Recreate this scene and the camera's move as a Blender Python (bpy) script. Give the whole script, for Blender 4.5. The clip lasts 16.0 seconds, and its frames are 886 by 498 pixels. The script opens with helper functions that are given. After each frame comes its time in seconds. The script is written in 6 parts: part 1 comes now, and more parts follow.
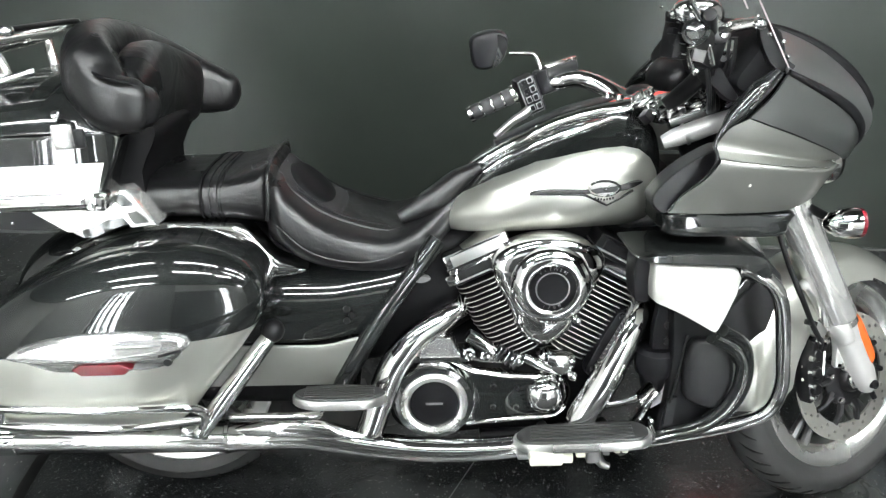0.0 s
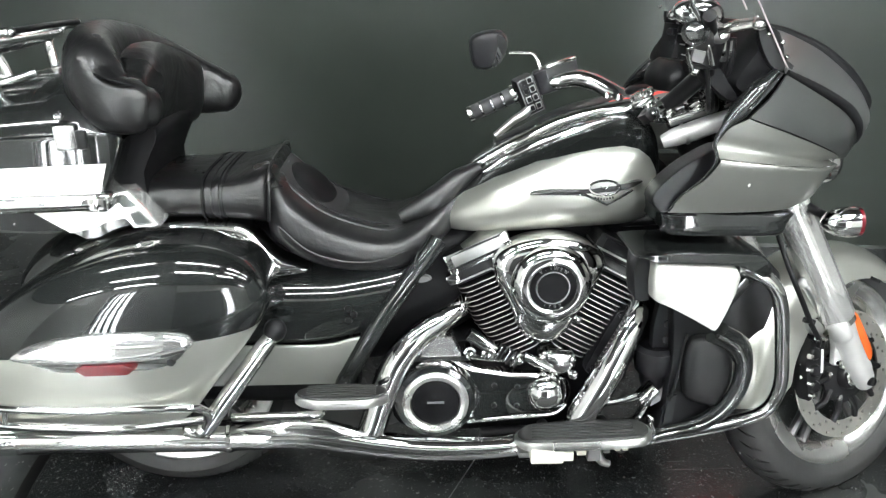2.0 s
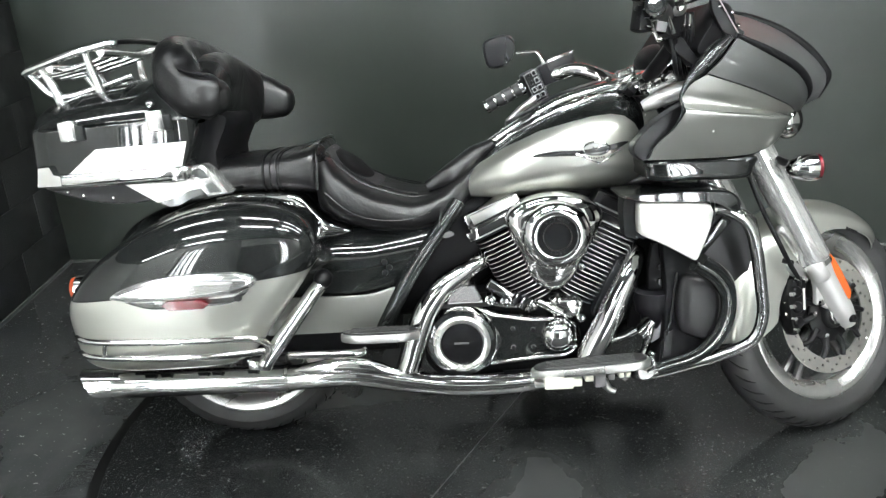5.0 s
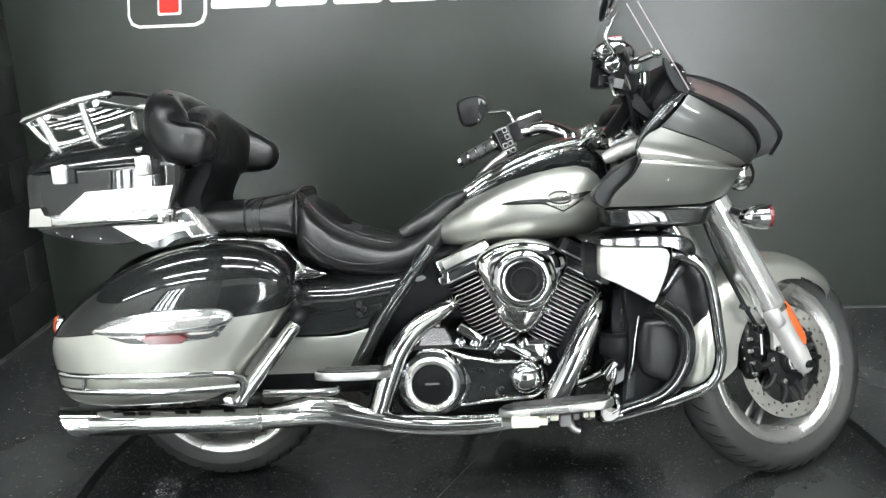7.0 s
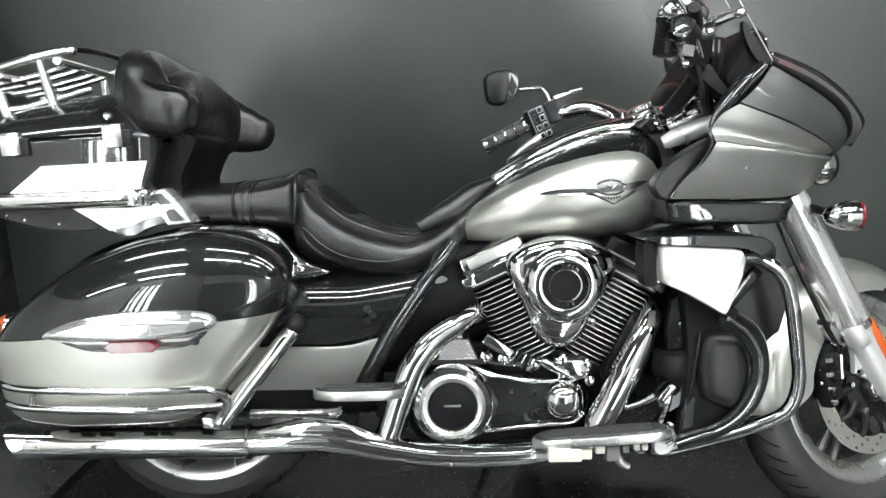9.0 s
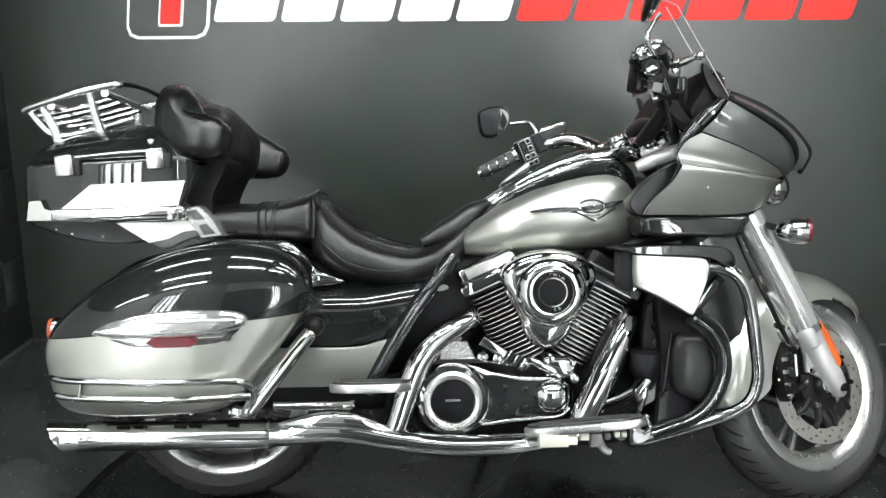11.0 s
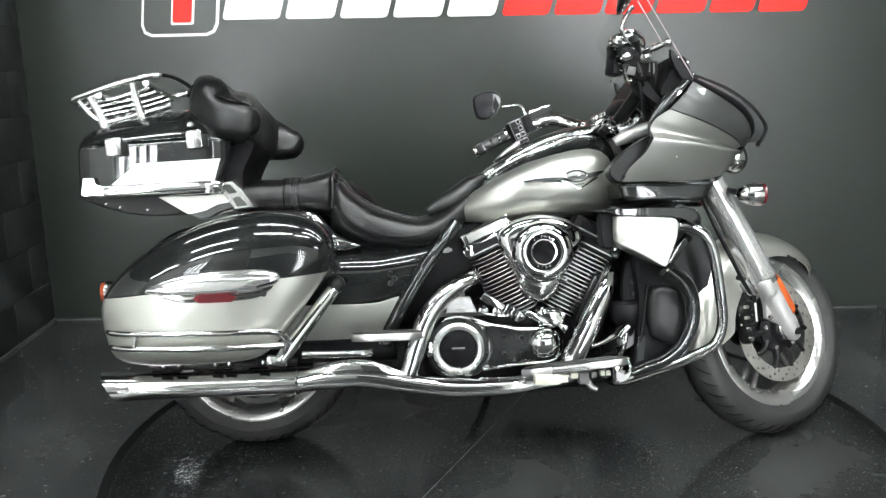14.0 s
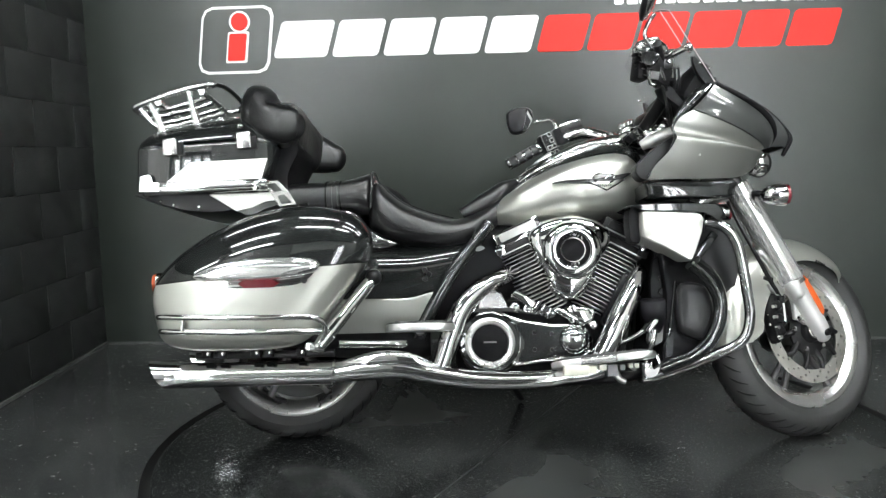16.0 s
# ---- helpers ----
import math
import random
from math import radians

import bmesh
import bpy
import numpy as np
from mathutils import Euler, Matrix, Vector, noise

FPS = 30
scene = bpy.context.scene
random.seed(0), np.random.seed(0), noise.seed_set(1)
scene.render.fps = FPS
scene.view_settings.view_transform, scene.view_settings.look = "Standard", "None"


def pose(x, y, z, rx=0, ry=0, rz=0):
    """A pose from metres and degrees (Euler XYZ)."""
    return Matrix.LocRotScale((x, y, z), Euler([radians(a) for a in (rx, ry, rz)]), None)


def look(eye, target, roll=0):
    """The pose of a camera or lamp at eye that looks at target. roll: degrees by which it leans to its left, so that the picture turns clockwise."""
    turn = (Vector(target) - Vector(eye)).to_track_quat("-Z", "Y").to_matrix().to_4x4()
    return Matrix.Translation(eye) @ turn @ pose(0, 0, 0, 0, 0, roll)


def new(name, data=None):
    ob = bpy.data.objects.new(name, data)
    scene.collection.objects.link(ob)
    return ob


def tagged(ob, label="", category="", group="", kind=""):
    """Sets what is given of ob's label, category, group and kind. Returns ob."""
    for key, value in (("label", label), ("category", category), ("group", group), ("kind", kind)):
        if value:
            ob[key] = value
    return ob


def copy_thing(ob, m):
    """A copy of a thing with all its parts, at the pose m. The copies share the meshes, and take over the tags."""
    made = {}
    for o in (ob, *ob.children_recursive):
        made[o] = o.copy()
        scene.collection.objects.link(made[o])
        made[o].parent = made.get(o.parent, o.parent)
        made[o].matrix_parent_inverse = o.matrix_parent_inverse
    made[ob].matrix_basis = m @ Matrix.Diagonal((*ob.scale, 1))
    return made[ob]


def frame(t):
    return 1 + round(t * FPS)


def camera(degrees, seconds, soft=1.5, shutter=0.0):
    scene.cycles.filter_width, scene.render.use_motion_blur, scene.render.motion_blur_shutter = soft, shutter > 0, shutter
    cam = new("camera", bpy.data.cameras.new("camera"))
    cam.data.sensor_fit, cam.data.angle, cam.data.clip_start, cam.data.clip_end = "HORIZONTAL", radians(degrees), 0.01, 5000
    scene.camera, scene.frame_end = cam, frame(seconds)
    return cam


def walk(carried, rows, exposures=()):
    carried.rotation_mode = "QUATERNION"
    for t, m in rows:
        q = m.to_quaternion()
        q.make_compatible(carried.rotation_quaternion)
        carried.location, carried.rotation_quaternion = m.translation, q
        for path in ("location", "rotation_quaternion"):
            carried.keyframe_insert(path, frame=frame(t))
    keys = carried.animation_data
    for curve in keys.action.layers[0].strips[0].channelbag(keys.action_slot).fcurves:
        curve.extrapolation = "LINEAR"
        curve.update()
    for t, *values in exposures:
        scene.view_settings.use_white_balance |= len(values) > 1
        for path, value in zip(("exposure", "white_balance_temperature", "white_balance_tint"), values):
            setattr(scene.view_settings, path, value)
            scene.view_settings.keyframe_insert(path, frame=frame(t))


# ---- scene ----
cam = camera(56.0, 16.0, 1.35)
PATH = [
    (0, (-0.162, -1.735, 1.579), (-0.087, 0.034, 0.649), 0.4),
    (0.5, (-0.166, -1.729, 1.581), (-0.087, 0.032, 0.638), 0.4),
    (1, (-0.167, -1.735, 1.588), (-0.088, 0.024, 0.639), 0.5),
    (1.5, (-0.172, -1.736, 1.589), (-0.087, 0.026, 0.647), 0.5),
    (2, (-0.174, -1.741, 1.587), (-0.089, 0.026, 0.652), 0.4),
    (2.5, (-0.177, -1.767, 1.573), (-0.095, 0.005, 0.649), 0.0),
    (3, (-0.191, -1.819, 1.558), (-0.108, -0.039, 0.649), -0.5),
    (3.5, (-0.174, -1.901, 1.528), (-0.109, -0.107, 0.647), -0.9),
    (3.7, (-0.159, -1.95, 1.519), (-0.111, -0.15, 0.65), -1.1),
    (5.8, (-0.046, -2.263, 1.399), (-0.124, -0.376, 0.742), -4.1),
    (6, (-0.032, -2.272, 1.408), (-0.099, -0.379, 0.766), -3.9),
    (6.5, (-0.022, -2.296, 1.368), (-0.07, -0.382, 0.79), -3.1),
    (7, (-0.037, -2.327, 1.357), (-0.064, -0.404, 0.809), -2.5),
    (7.5, (-0.051, -2.366, 1.355), (-0.07, -0.436, 0.831), -2.3),
    (7.7, (0.026, -2.361, 1.296), (-0.057, -0.419, 0.823), -2.5),
    (7.8, (-0.029, -2.277, 1.293), (-0.069, -0.338, 0.806), -2.2),
    (7.9, (-0.085, -2.106, 1.3), (-0.08, -0.181, 0.762), -1.7),
    (8, (-0.142, -1.934, 1.307), (-0.091, -0.023, 0.719), -1.2),
    (8.1, (-0.164, -1.819, 1.305), (-0.09, 0.08, 0.68), -1.1),
    (8.5, (-0.139, -1.868, 1.272), (-0.108, 0.047, 0.696), -0.9),
    (9, (-0.137, -1.973, 1.237), (-0.13, -0.047, 0.7), -0.9),
    (11.5, (-0.209, -2.328, 1.208), (-0.142, -0.369, 0.809), -0.4),
    (12, (-0.199, -2.425, 1.207), (-0.181, -0.462, 0.824), -0.9),
    (12.5, (-0.192, -2.475, 1.205), (-0.221, -0.512, 0.827), -1.6),
    (13, (-0.19, -2.493, 1.201), (-0.234, -0.529, 0.825), -1.5),
    (13.5, (-0.233, -2.526, 1.191), (-0.19, -0.57, 0.779), -0.9),
    (14, (-0.289, -2.563, 1.184), (-0.179, -0.613, 0.755), -1.2),
    (14.5, (-0.272, -2.603, 1.15), (-0.19, -0.65, 0.729), -1.5),
    (15, (-0.289, -2.636, 1.109), (-0.255, -0.676, 0.711), -1.8),
    (15.5, (-0.276, -2.689, 1.054), (-0.27, -0.708, 0.775), -1.6),
    (16, (-0.264, -2.716, 0.948), (-0.256, -0.73, 0.712), -1.3),
]
EXPOSURES = ((0.0, 0.00), (2.0, -0.04), (3.5, -0.08), (6.0, -0.24), (8.0, -0.25), (8.5, -0.29), (9.0, -0.34), (12.0, -0.46), (14.0, -0.41), (16.0, -0.46))
walk(cam, [(t, look(eye, target, roll)) for t, eye, target, roll in PATH], EXPOSURES)

# ---------------------------------------------------------------- world and light
world = bpy.data.worlds.new("world")
scene.world = world
world.use_nodes = True
world.node_tree.nodes["Background"].inputs[0].default_value = (0.6, 0.65, 0.7, 1)
world.node_tree.nodes["Background"].inputs[1].default_value = 0.02
scene.view_settings.exposure = 0.0
TUBE_POWER = 135.0
DAYLIGHT = 38.0

# ---------------------------------------------------------------- materials


def material(name, colour, rough=0.5, metal=0.0, coat=0.0, noise_scale=0.0, vary=0.0, rough_vary=0.0, bump=0.0, bump_scale=200.0,
             emit=0.0, glass=0.0, stain=0.0, ior=1.5, specular=0.5):
    """A principled surface with fine grain, broad stains and relief."""
    m = bpy.data.materials.new(name)
    m.use_nodes = True
    nodes, links = m.node_tree.nodes, m.node_tree.links
    b = nodes["Principled BSDF"]
    b.inputs["Base Color"].default_value = (*colour, 1)
    b.inputs["Roughness"].default_value = rough
    b.inputs["Metallic"].default_value = metal
    b.inputs["IOR"].default_value = ior
    b.inputs["Specular IOR Level"].default_value = specular
    b.inputs["Coat Weight"].default_value = coat
    b.inputs["Coat Roughness"].default_value = 0.02
    b.inputs["Transmission Weight"].default_value = glass
    if emit:
        b.inputs["Emission Color"].default_value = (*colour, 1)
        b.inputs["Emission Strength"].default_value = emit
    where = nodes.new("ShaderNodeTexCoord")
    if vary or stain:
        fine, broad = nodes.new("ShaderNodeTexNoise"), nodes.new("ShaderNodeTexNoise")
        fine.inputs["Scale"].default_value, broad.inputs["Scale"].default_value = noise_scale, 2.3
        fine.inputs["Detail"].default_value, broad.inputs["Detail"].default_value = 4, 5
        total = nodes.new("ShaderNodeMath")
        total.operation = "MULTIPLY_ADD"
        scaled = nodes.new("ShaderNodeMath")
        scaled.operation = "MULTIPLY_ADD"
        total.inputs[1].default_value = 2 * vary
        scaled.inputs[1].default_value, scaled.inputs[2].default_value = 2 * stain, 1 - vary - stain
        mix = nodes.new("ShaderNodeMix")
        mix.data_type, mix.blend_type = "RGBA", "MULTIPLY"
        mix.inputs[0].default_value = 1
        mix.inputs[6].default_value = (*colour, 1)
        for n in (fine, broad):
            links.new(where.outputs["Object"], n.inputs["Vector"])
        links.new(broad.outputs["Fac"], scaled.inputs[0])
        links.new(fine.outputs["Fac"], total.inputs[0])
        links.new(scaled.outputs[0], total.inputs[2])
        links.new(total.outputs[0], mix.inputs[7])
        links.new(mix.outputs[2], b.inputs["Base Color"])
    if rough_vary:
        n, r = nodes.new("ShaderNodeTexNoise"), nodes.new("ShaderNodeMapRange")
        n.inputs["Scale"].default_value, n.inputs["Detail"].default_value = 5.0, 6
        r.inputs["From Min"].default_value, r.inputs["From Max"].default_value = 0.3, 0.7
        r.inputs["To Min"].default_value, r.inputs["To Max"].default_value = max(0.0, rough - rough_vary), rough + rough_vary
        links.new(where.outputs["Object"], n.inputs["Vector"])
        links.new(n.outputs["Fac"], r.inputs["Value"])
        links.new(r.outputs[0], b.inputs["Roughness"])
    if bump:
        n, k = nodes.new("ShaderNodeTexNoise"), nodes.new("ShaderNodeBump")
        n.inputs["Scale"].default_value, n.inputs["Detail"].default_value = bump_scale, 3
        k.inputs["Strength"].default_value, k.inputs["Distance"].default_value = bump, 0.002
        links.new(where.outputs["Object"], n.inputs["Vector"])
        links.new(n.outputs["Fac"], k.inputs["Height"])
        links.new(k.outputs[0], b.inputs["Normal"])
    return m


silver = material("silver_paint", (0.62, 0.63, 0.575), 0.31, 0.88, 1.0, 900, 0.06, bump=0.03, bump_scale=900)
# lit copy of the silver, with the glare on trunk panel, bracket and leg shield in its colour
silver_lit = material("silver_paint_lit", (0.71, 0.715, 0.665), 0.40, 0.60, 1.0, 900, 0.05, bump=0.03, bump_scale=900)
# shaded copy of the silver paint: the darkness of fairing and side covers is in its colour
silver_shaded = material("silver_paint_shaded", (0.30, 0.305, 0.284), 0.32, 0.82, 1.0, 900, 0.06, bump=0.03, bump_scale=900)
black_gloss = material("black_paint", (0.008, 0.009, 0.0088), 0.22, 0.0, 1.0, 700, 0.1, specular=0.1)
chrome = material("chrome", (0.83, 0.83, 0.82), 0.035, 1.0, rough_vary=0.02)
satin = material("satin_aluminium", (0.55, 0.55, 0.54), 0.32, 1.0, noise_scale=60, vary=0.06, bump=0.05, bump_scale=300)
leather = material("black_leather", (0.0055, 0.0055, 0.0059), 0.31, noise_scale=30, vary=0.15, stain=0.15, rough_vary=0.05, bump=0.22, bump_scale=420, specular=0.45)


def creased(m, scale, strength):
    """Broad soft wrinkles under the fine grain."""
    nodes, links = m.node_tree.nodes, m.node_tree.links
    b = nodes["Principled BSDF"]
    where, n, k = nodes.new("ShaderNodeTexCoord"), nodes.new("ShaderNodeTexNoise"), nodes.new("ShaderNodeBump")
    n.inputs["Scale"].default_value, n.inputs["Detail"].default_value, n.inputs["Distortion"].default_value = scale, 3, 1.2
    k.inputs["Strength"].default_value, k.inputs["Distance"].default_value = strength, 0.02
    links.new(where.outputs["Object"], n.inputs["Vector"])
    links.new(n.outputs["Fac"], k.inputs["Height"])
    fine = b.inputs["Normal"].links[0].from_node
    links.new(k.outputs[0], fine.inputs["Normal"])


creased(leather, 8.0, 0.30)
suede = material("matt_leather", (0.008, 0.008, 0.0086), 0.75, noise_scale=60, vary=0.2, bump=0.3, bump_scale=700)
rubber = material("tyre_rubber", (0.013, 0.013, 0.0128), 0.55, noise_scale=40, vary=0.2, stain=0.25, bump=0.15, bump_scale=150)
plastic = material("black_plastic", (0.006, 0.006, 0.0065), 0.36, noise_scale=60, vary=0.2, bump=0.1, bump_scale=500, specular=0.2)
engine_black = material("engine_black", (0.005, 0.005, 0.0055), 0.30, noise_scale=80, vary=0.2, bump=0.1, specular=0.35)
dull_black = material("dull_black", (0.0045, 0.0045, 0.005), 0.55, noise_scale=60, vary=0.2, bump=0.15, bump_scale=400, specular=0.10)
pad_black = material("pad_black", (0.007, 0.007, 0.008), 0.28, noise_scale=80, vary=0.1, specular=0.15)
dial_black = material("dial_black", (0.0045, 0.0045, 0.005), 0.45, noise_scale=80, vary=0.1, specular=0.06)
disc_steel = material("disc_steel", (0.66, 0.65, 0.60), 0.42, 1.0, noise_scale=90, vary=0.08, rough_vary=0.08)
red_lens = material("red_lens", (0.085, 0.005, 0.009), 0.16, coat=0.15, noise_scale=150, vary=0.15)
amber_lens = material("amber_lens", (0.30, 0.055, 0.022), 0.16, coat=0.5, noise_scale=150, vary=0.15)
orange_lens = material("orange_lens", (0.44, 0.075, 0.011), 0.18, coat=0.8, noise_scale=150, vary=0.15)
clear = material("clear_acrylic", (0.97, 0.98, 0.98), 0.02, glass=1.0, ior=1.08)
rim_acrylic = material("acrylic_edge", (0.34, 0.29, 0.295), 0.25, noise_scale=80, vary=0.1)
thin_clear = bpy.data.materials.new("thin_acrylic")
thin_clear.use_nodes = True
_n, _l = thin_clear.node_tree.nodes, thin_clear.node_tree.links
_mix, _see, _shine, _smear = _n.new("ShaderNodeMixShader"), _n.new("ShaderNodeBsdfTransparent"), _n.new("ShaderNodeBsdfGlossy"), _n.new("ShaderNodeTexNoise")
_see.inputs[0].default_value = (0.95, 0.955, 0.955, 1)
_shine.inputs["Roughness"].default_value = 0.06
_mix.inputs[0].default_value = 0.025
_smear.inputs["Scale"].default_value = 9.0
_l.new(_smear.outputs["Fac"], _shine.inputs["Color"])
_l.new(_see.outputs[0], _mix.inputs[1])
_l.new(_shine.outputs[0], _mix.inputs[2])
_l.new(_mix.outputs[0], _n["Material Output"].inputs[0])
mirror_glass = material("mirror_glass", (0.75, 0.77, 0.78), 0.01, 1.0)
cream = material("cream_plastic", (0.55, 0.55, 0.46), 0.5, noise_scale=60, vary=0.1)
wall_paint = material("charcoal_paint", (0.0204, 0.0247, 0.0209), 0.31, noise_scale=8, vary=0.08, stain=0.10, rough_vary=0.02, bump=0.12, bump_scale=90)
block_paint = material("black_block_paint", (0.015, 0.016, 0.0156), 0.45, noise_scale=25, vary=0.15, stain=0.25, rough_vary=0.1, bump=0.5, bump_scale=120)
mortar = material("painted_mortar", (0.0135, 0.0144, 0.014), 0.6, noise_scale=60, vary=0.2, bump=0.3)


def scuffed(name, base, dusty, rough):
    """Glossy dark floor paint with dust patches, drag marks and fine scratches."""
    m = material(name, base, rough, bump=0.03, bump_scale=30)
    nodes, links = m.node_tree.nodes, m.node_tree.links
    b = nodes["Principled BSDF"]
    where = nodes.new("ShaderNodeTexCoord")

    def layer(scale, stretch, turn, lo, hi, detail):
        place, n, ramp = nodes.new("ShaderNodeMapping"), nodes.new("ShaderNodeTexNoise"), nodes.new("ShaderNodeMapRange")
        place.inputs["Scale"].default_value, place.inputs["Rotation"].default_value = stretch, (0, 0, turn)
        n.inputs["Scale"].default_value, n.inputs["Detail"].default_value = scale, detail
        n.inputs["Distortion"].default_value = 0.6
        ramp.inputs["From Min"].default_value, ramp.inputs["From Max"].default_value = lo, hi
        links.new(where.outputs["Object"], place.inputs["Vector"])
        links.new(place.outputs[0], n.inputs["Vector"])
        links.new(n.outputs["Fac"], ramp.inputs["Value"])
        return ramp.outputs[0]

    def biggest(p, q):
        k = nodes.new("ShaderNodeMath")
        k.operation = "MAXIMUM"
        links.new(p, k.inputs[0])
        links.new(q, k.inputs[1])
        return k.outputs[0]

    def times(p, f):
        k = nodes.new("ShaderNodeMath")
        k.operation = "MULTIPLY"
        links.new(p, k.inputs[0])
        k.inputs[1].default_value = f
        return k.outputs[0]
    patches = times(layer(1.7, (1, 1, 1), 0.3, 0.42, 0.68, 9), 0.42)
    specks = layer(75, (1, 1, 1), 0.0, 0.675, 0.74, 2)
    drag = times(layer(2.2, (1, 26, 1), 0.5, 0.60, 0.74, 5), 0.22)
    drag2 = times(layer(2.0, (1, 34, 1), -0.9, 0.62, 0.75, 5), 0.2)
    grit = times(layer(190, (1, 1, 1), 0.7, 0.67, 0.73, 1), 0.4)
    total = biggest(biggest(biggest(patches, grit), specks), biggest(drag, drag2))
    mix = nodes.new("ShaderNodeMix")
    mix.data_type = "RGBA"
    mix.inputs[6].default_value, mix.inputs[7].default_value = (*base, 1), (*dusty, 1)
    links.new(total, mix.inputs[0])
    links.new(mix.outputs[2], b.inputs["Base Color"])
    gloss = nodes.new("ShaderNodeMapRange")
    gloss.inputs["To Min"].default_value, gloss.inputs["To Max"].default_value = rough, rough + 0.3
    links.new(total, gloss.inputs["Value"])
    links.new(gloss.outputs[0], b.inputs["Roughness"])
    return m


floor_epoxy = scuffed("black_epoxy", (0.027, 0.0285, 0.029), (0.11, 0.115, 0.11), 0.10)
table_paint = scuffed("turntable_paint", (0.010, 0.0108, 0.011), (0.070, 0.073, 0.070), 0.19)
groove = material("groove_black", (0.004, 0.004, 0.004), 0.7, noise_scale=50, vary=0.2, specular=0.1)
wall_grey = material("grey_wall", (0.22, 0.22, 0.215), 0.6, noise_scale=20, vary=0.04, stain=0.08, bump=0.05)
worn_edge = material("worn_edge", (0.060, 0.063, 0.060), 0.7, noise_scale=11, vary=0.8, stain=0.2, bump=0.4, bump_scale=60)
seam_dust = material("dusty_joint", (0.045, 0.047, 0.046), 0.6, noise_scale=14, vary=0.7, stain=0.25)
white_paint = material("white_wall", (0.70, 0.70, 0.68), 0.6, noise_scale=20, vary=0.03, stain=0.05, bump=0.05)
white_floor = material("white_floor", (0.62, 0.62, 0.60), 0.35, noise_scale=15, vary=0.04, stain=0.06)
pale_floor = material("pale_floor", (0.30, 0.30, 0.29), 0.35, noise_scale=15, vary=0.04, stain=0.06)
dark_strip = material("dark_floor_strip", (0.02, 0.02, 0.021), 0.6, noise_scale=20, vary=0.1, stain=0.1)
dark_ceiling = material("dark_ceiling", (0.03, 0.03, 0.03), 0.7, noise_scale=20, vary=0.1, stain=0.1)
sign_white = material("sign_white", (0.78, 0.78, 0.76), 0.45, noise_scale=60, vary=0.04)
sign_red = material("sign_red", (0.56, 0.020, 0.013), 0.5, noise_scale=60, vary=0.06, specular=0.2)
lamp_white = material("lamp_housing", (0.75, 0.75, 0.74), 0.5, noise_scale=30, vary=0.05)
daylight = material("daylight", (0.95, 0.98, 1.0), 0.9, emit=DAYLIGHT)
tube_light = material("fluorescent_tube", (0.96, 1.0, 1.0), 0.4, emit=TUBE_POWER)

# ---------------------------------------------------------------- mesh helpers


def part(name, bm, mat, parent=None, label="", angle=40.0, smooth=True):
    me = bpy.data.meshes.new(name)
    bmesh.ops.recalc_face_normals(bm, faces=bm.faces)
    bm.to_mesh(me)
    bm.free()
    for m in mat if isinstance(mat, (tuple, list)) else (mat,):
        me.materials.append(m)
    if smooth:
        me.polygons.foreach_set("use_smooth", [True] * len(me.polygons))
        me.set_sharp_from_angle(angle=radians(angle))
    ob = new(name, me)
    ob.parent = parent
    if label:
        ob["label"] = label
    return ob


def empty(name, m, label, category, group="", kind=""):
    ob = new(name)
    ob.matrix_world = m
    return tagged(ob, label, category, group, kind)


def mirrored(ob, parent=None):
    """The same part on the other side of the machine, with its own pieces."""
    o = ob.copy()
    scene.collection.objects.link(o)
    o.parent = parent or ob.parent
    o.scale = (1, -1, 1)
    for c in ob.children:
        k = c.copy()
        scene.collection.objects.link(k)
        k.parent = o
    return o


def curve(points, n=8, closed=False):
    """A smooth run of points through the given ones."""
    p = [Vector(q) for q in points]
    out = []
    count = len(p) if closed else len(p) - 1
    for i in range(count):
        a, b = p[i], p[(i + 1) % len(p)]
        before = p[i - 1] if closed or i > 0 else a * 2 - b
        after = p[(i + 2) % len(p)] if closed or i + 2 < len(p) else b * 2 - a
        for k in range(n):
            t = k / n
            out.append(0.5 * ((2 * a) + (b - before) * t + (2 * before - 5 * a + 4 * b - after) * t * t + (3 * a - before - 3 * b + after) * t ** 3))
    if not closed:
        out.append(p[-1].copy())
    return out


def loft(rings, bm=None, closed=True, caps=True):
    bm = bm or bmesh.new()
    rows = [[bm.verts.new(p) for p in r] for r in rings]
    n = len(rows[0])
    for a, b in zip(rows, rows[1:]):
        for i in range(n if closed else n - 1):
            j = (i + 1) % n
            bm.faces.new((a[i], a[j], b[j], b[i]))
    if caps:
        bm.faces.new(rows[0])
        bm.faces.new(rows[-1])
    return bm


def tube(points, radius, n=8, sides=14, bm=None, smooth=True, flat=1.0):
    """A round bar along a path; radius is one number, or one for each given point."""
    radii = list(radius) if isinstance(radius, (tuple, list)) else [radius] * len(points)
    if smooth and len(points) > 2:
        path = curve(points, n)
        radii = [radii[min(i // n, len(radii) - 1)] * (1 - (i % n) / n) + radii[min(i // n + 1, len(radii) - 1)] * (i % n) / n for i in range(len(path))]
    else:
        path = [Vector(p) for p in points]
    up, rings = None, []
    for i, p in enumerate(path):
        d = (path[min(i + 1, len(path) - 1)] - path[max(i - 1, 0)]).normalized()
        if up is None:
            up = d.orthogonal().normalized()
        up = (up - d * up.dot(d)).normalized()
        side = d.cross(up)
        rings.append([p + (up * math.cos(a) + side * math.sin(a) * flat) * radii[i] for a in (2 * math.pi * k / sides for k in range(sides))])
    return loft(rings, bm)


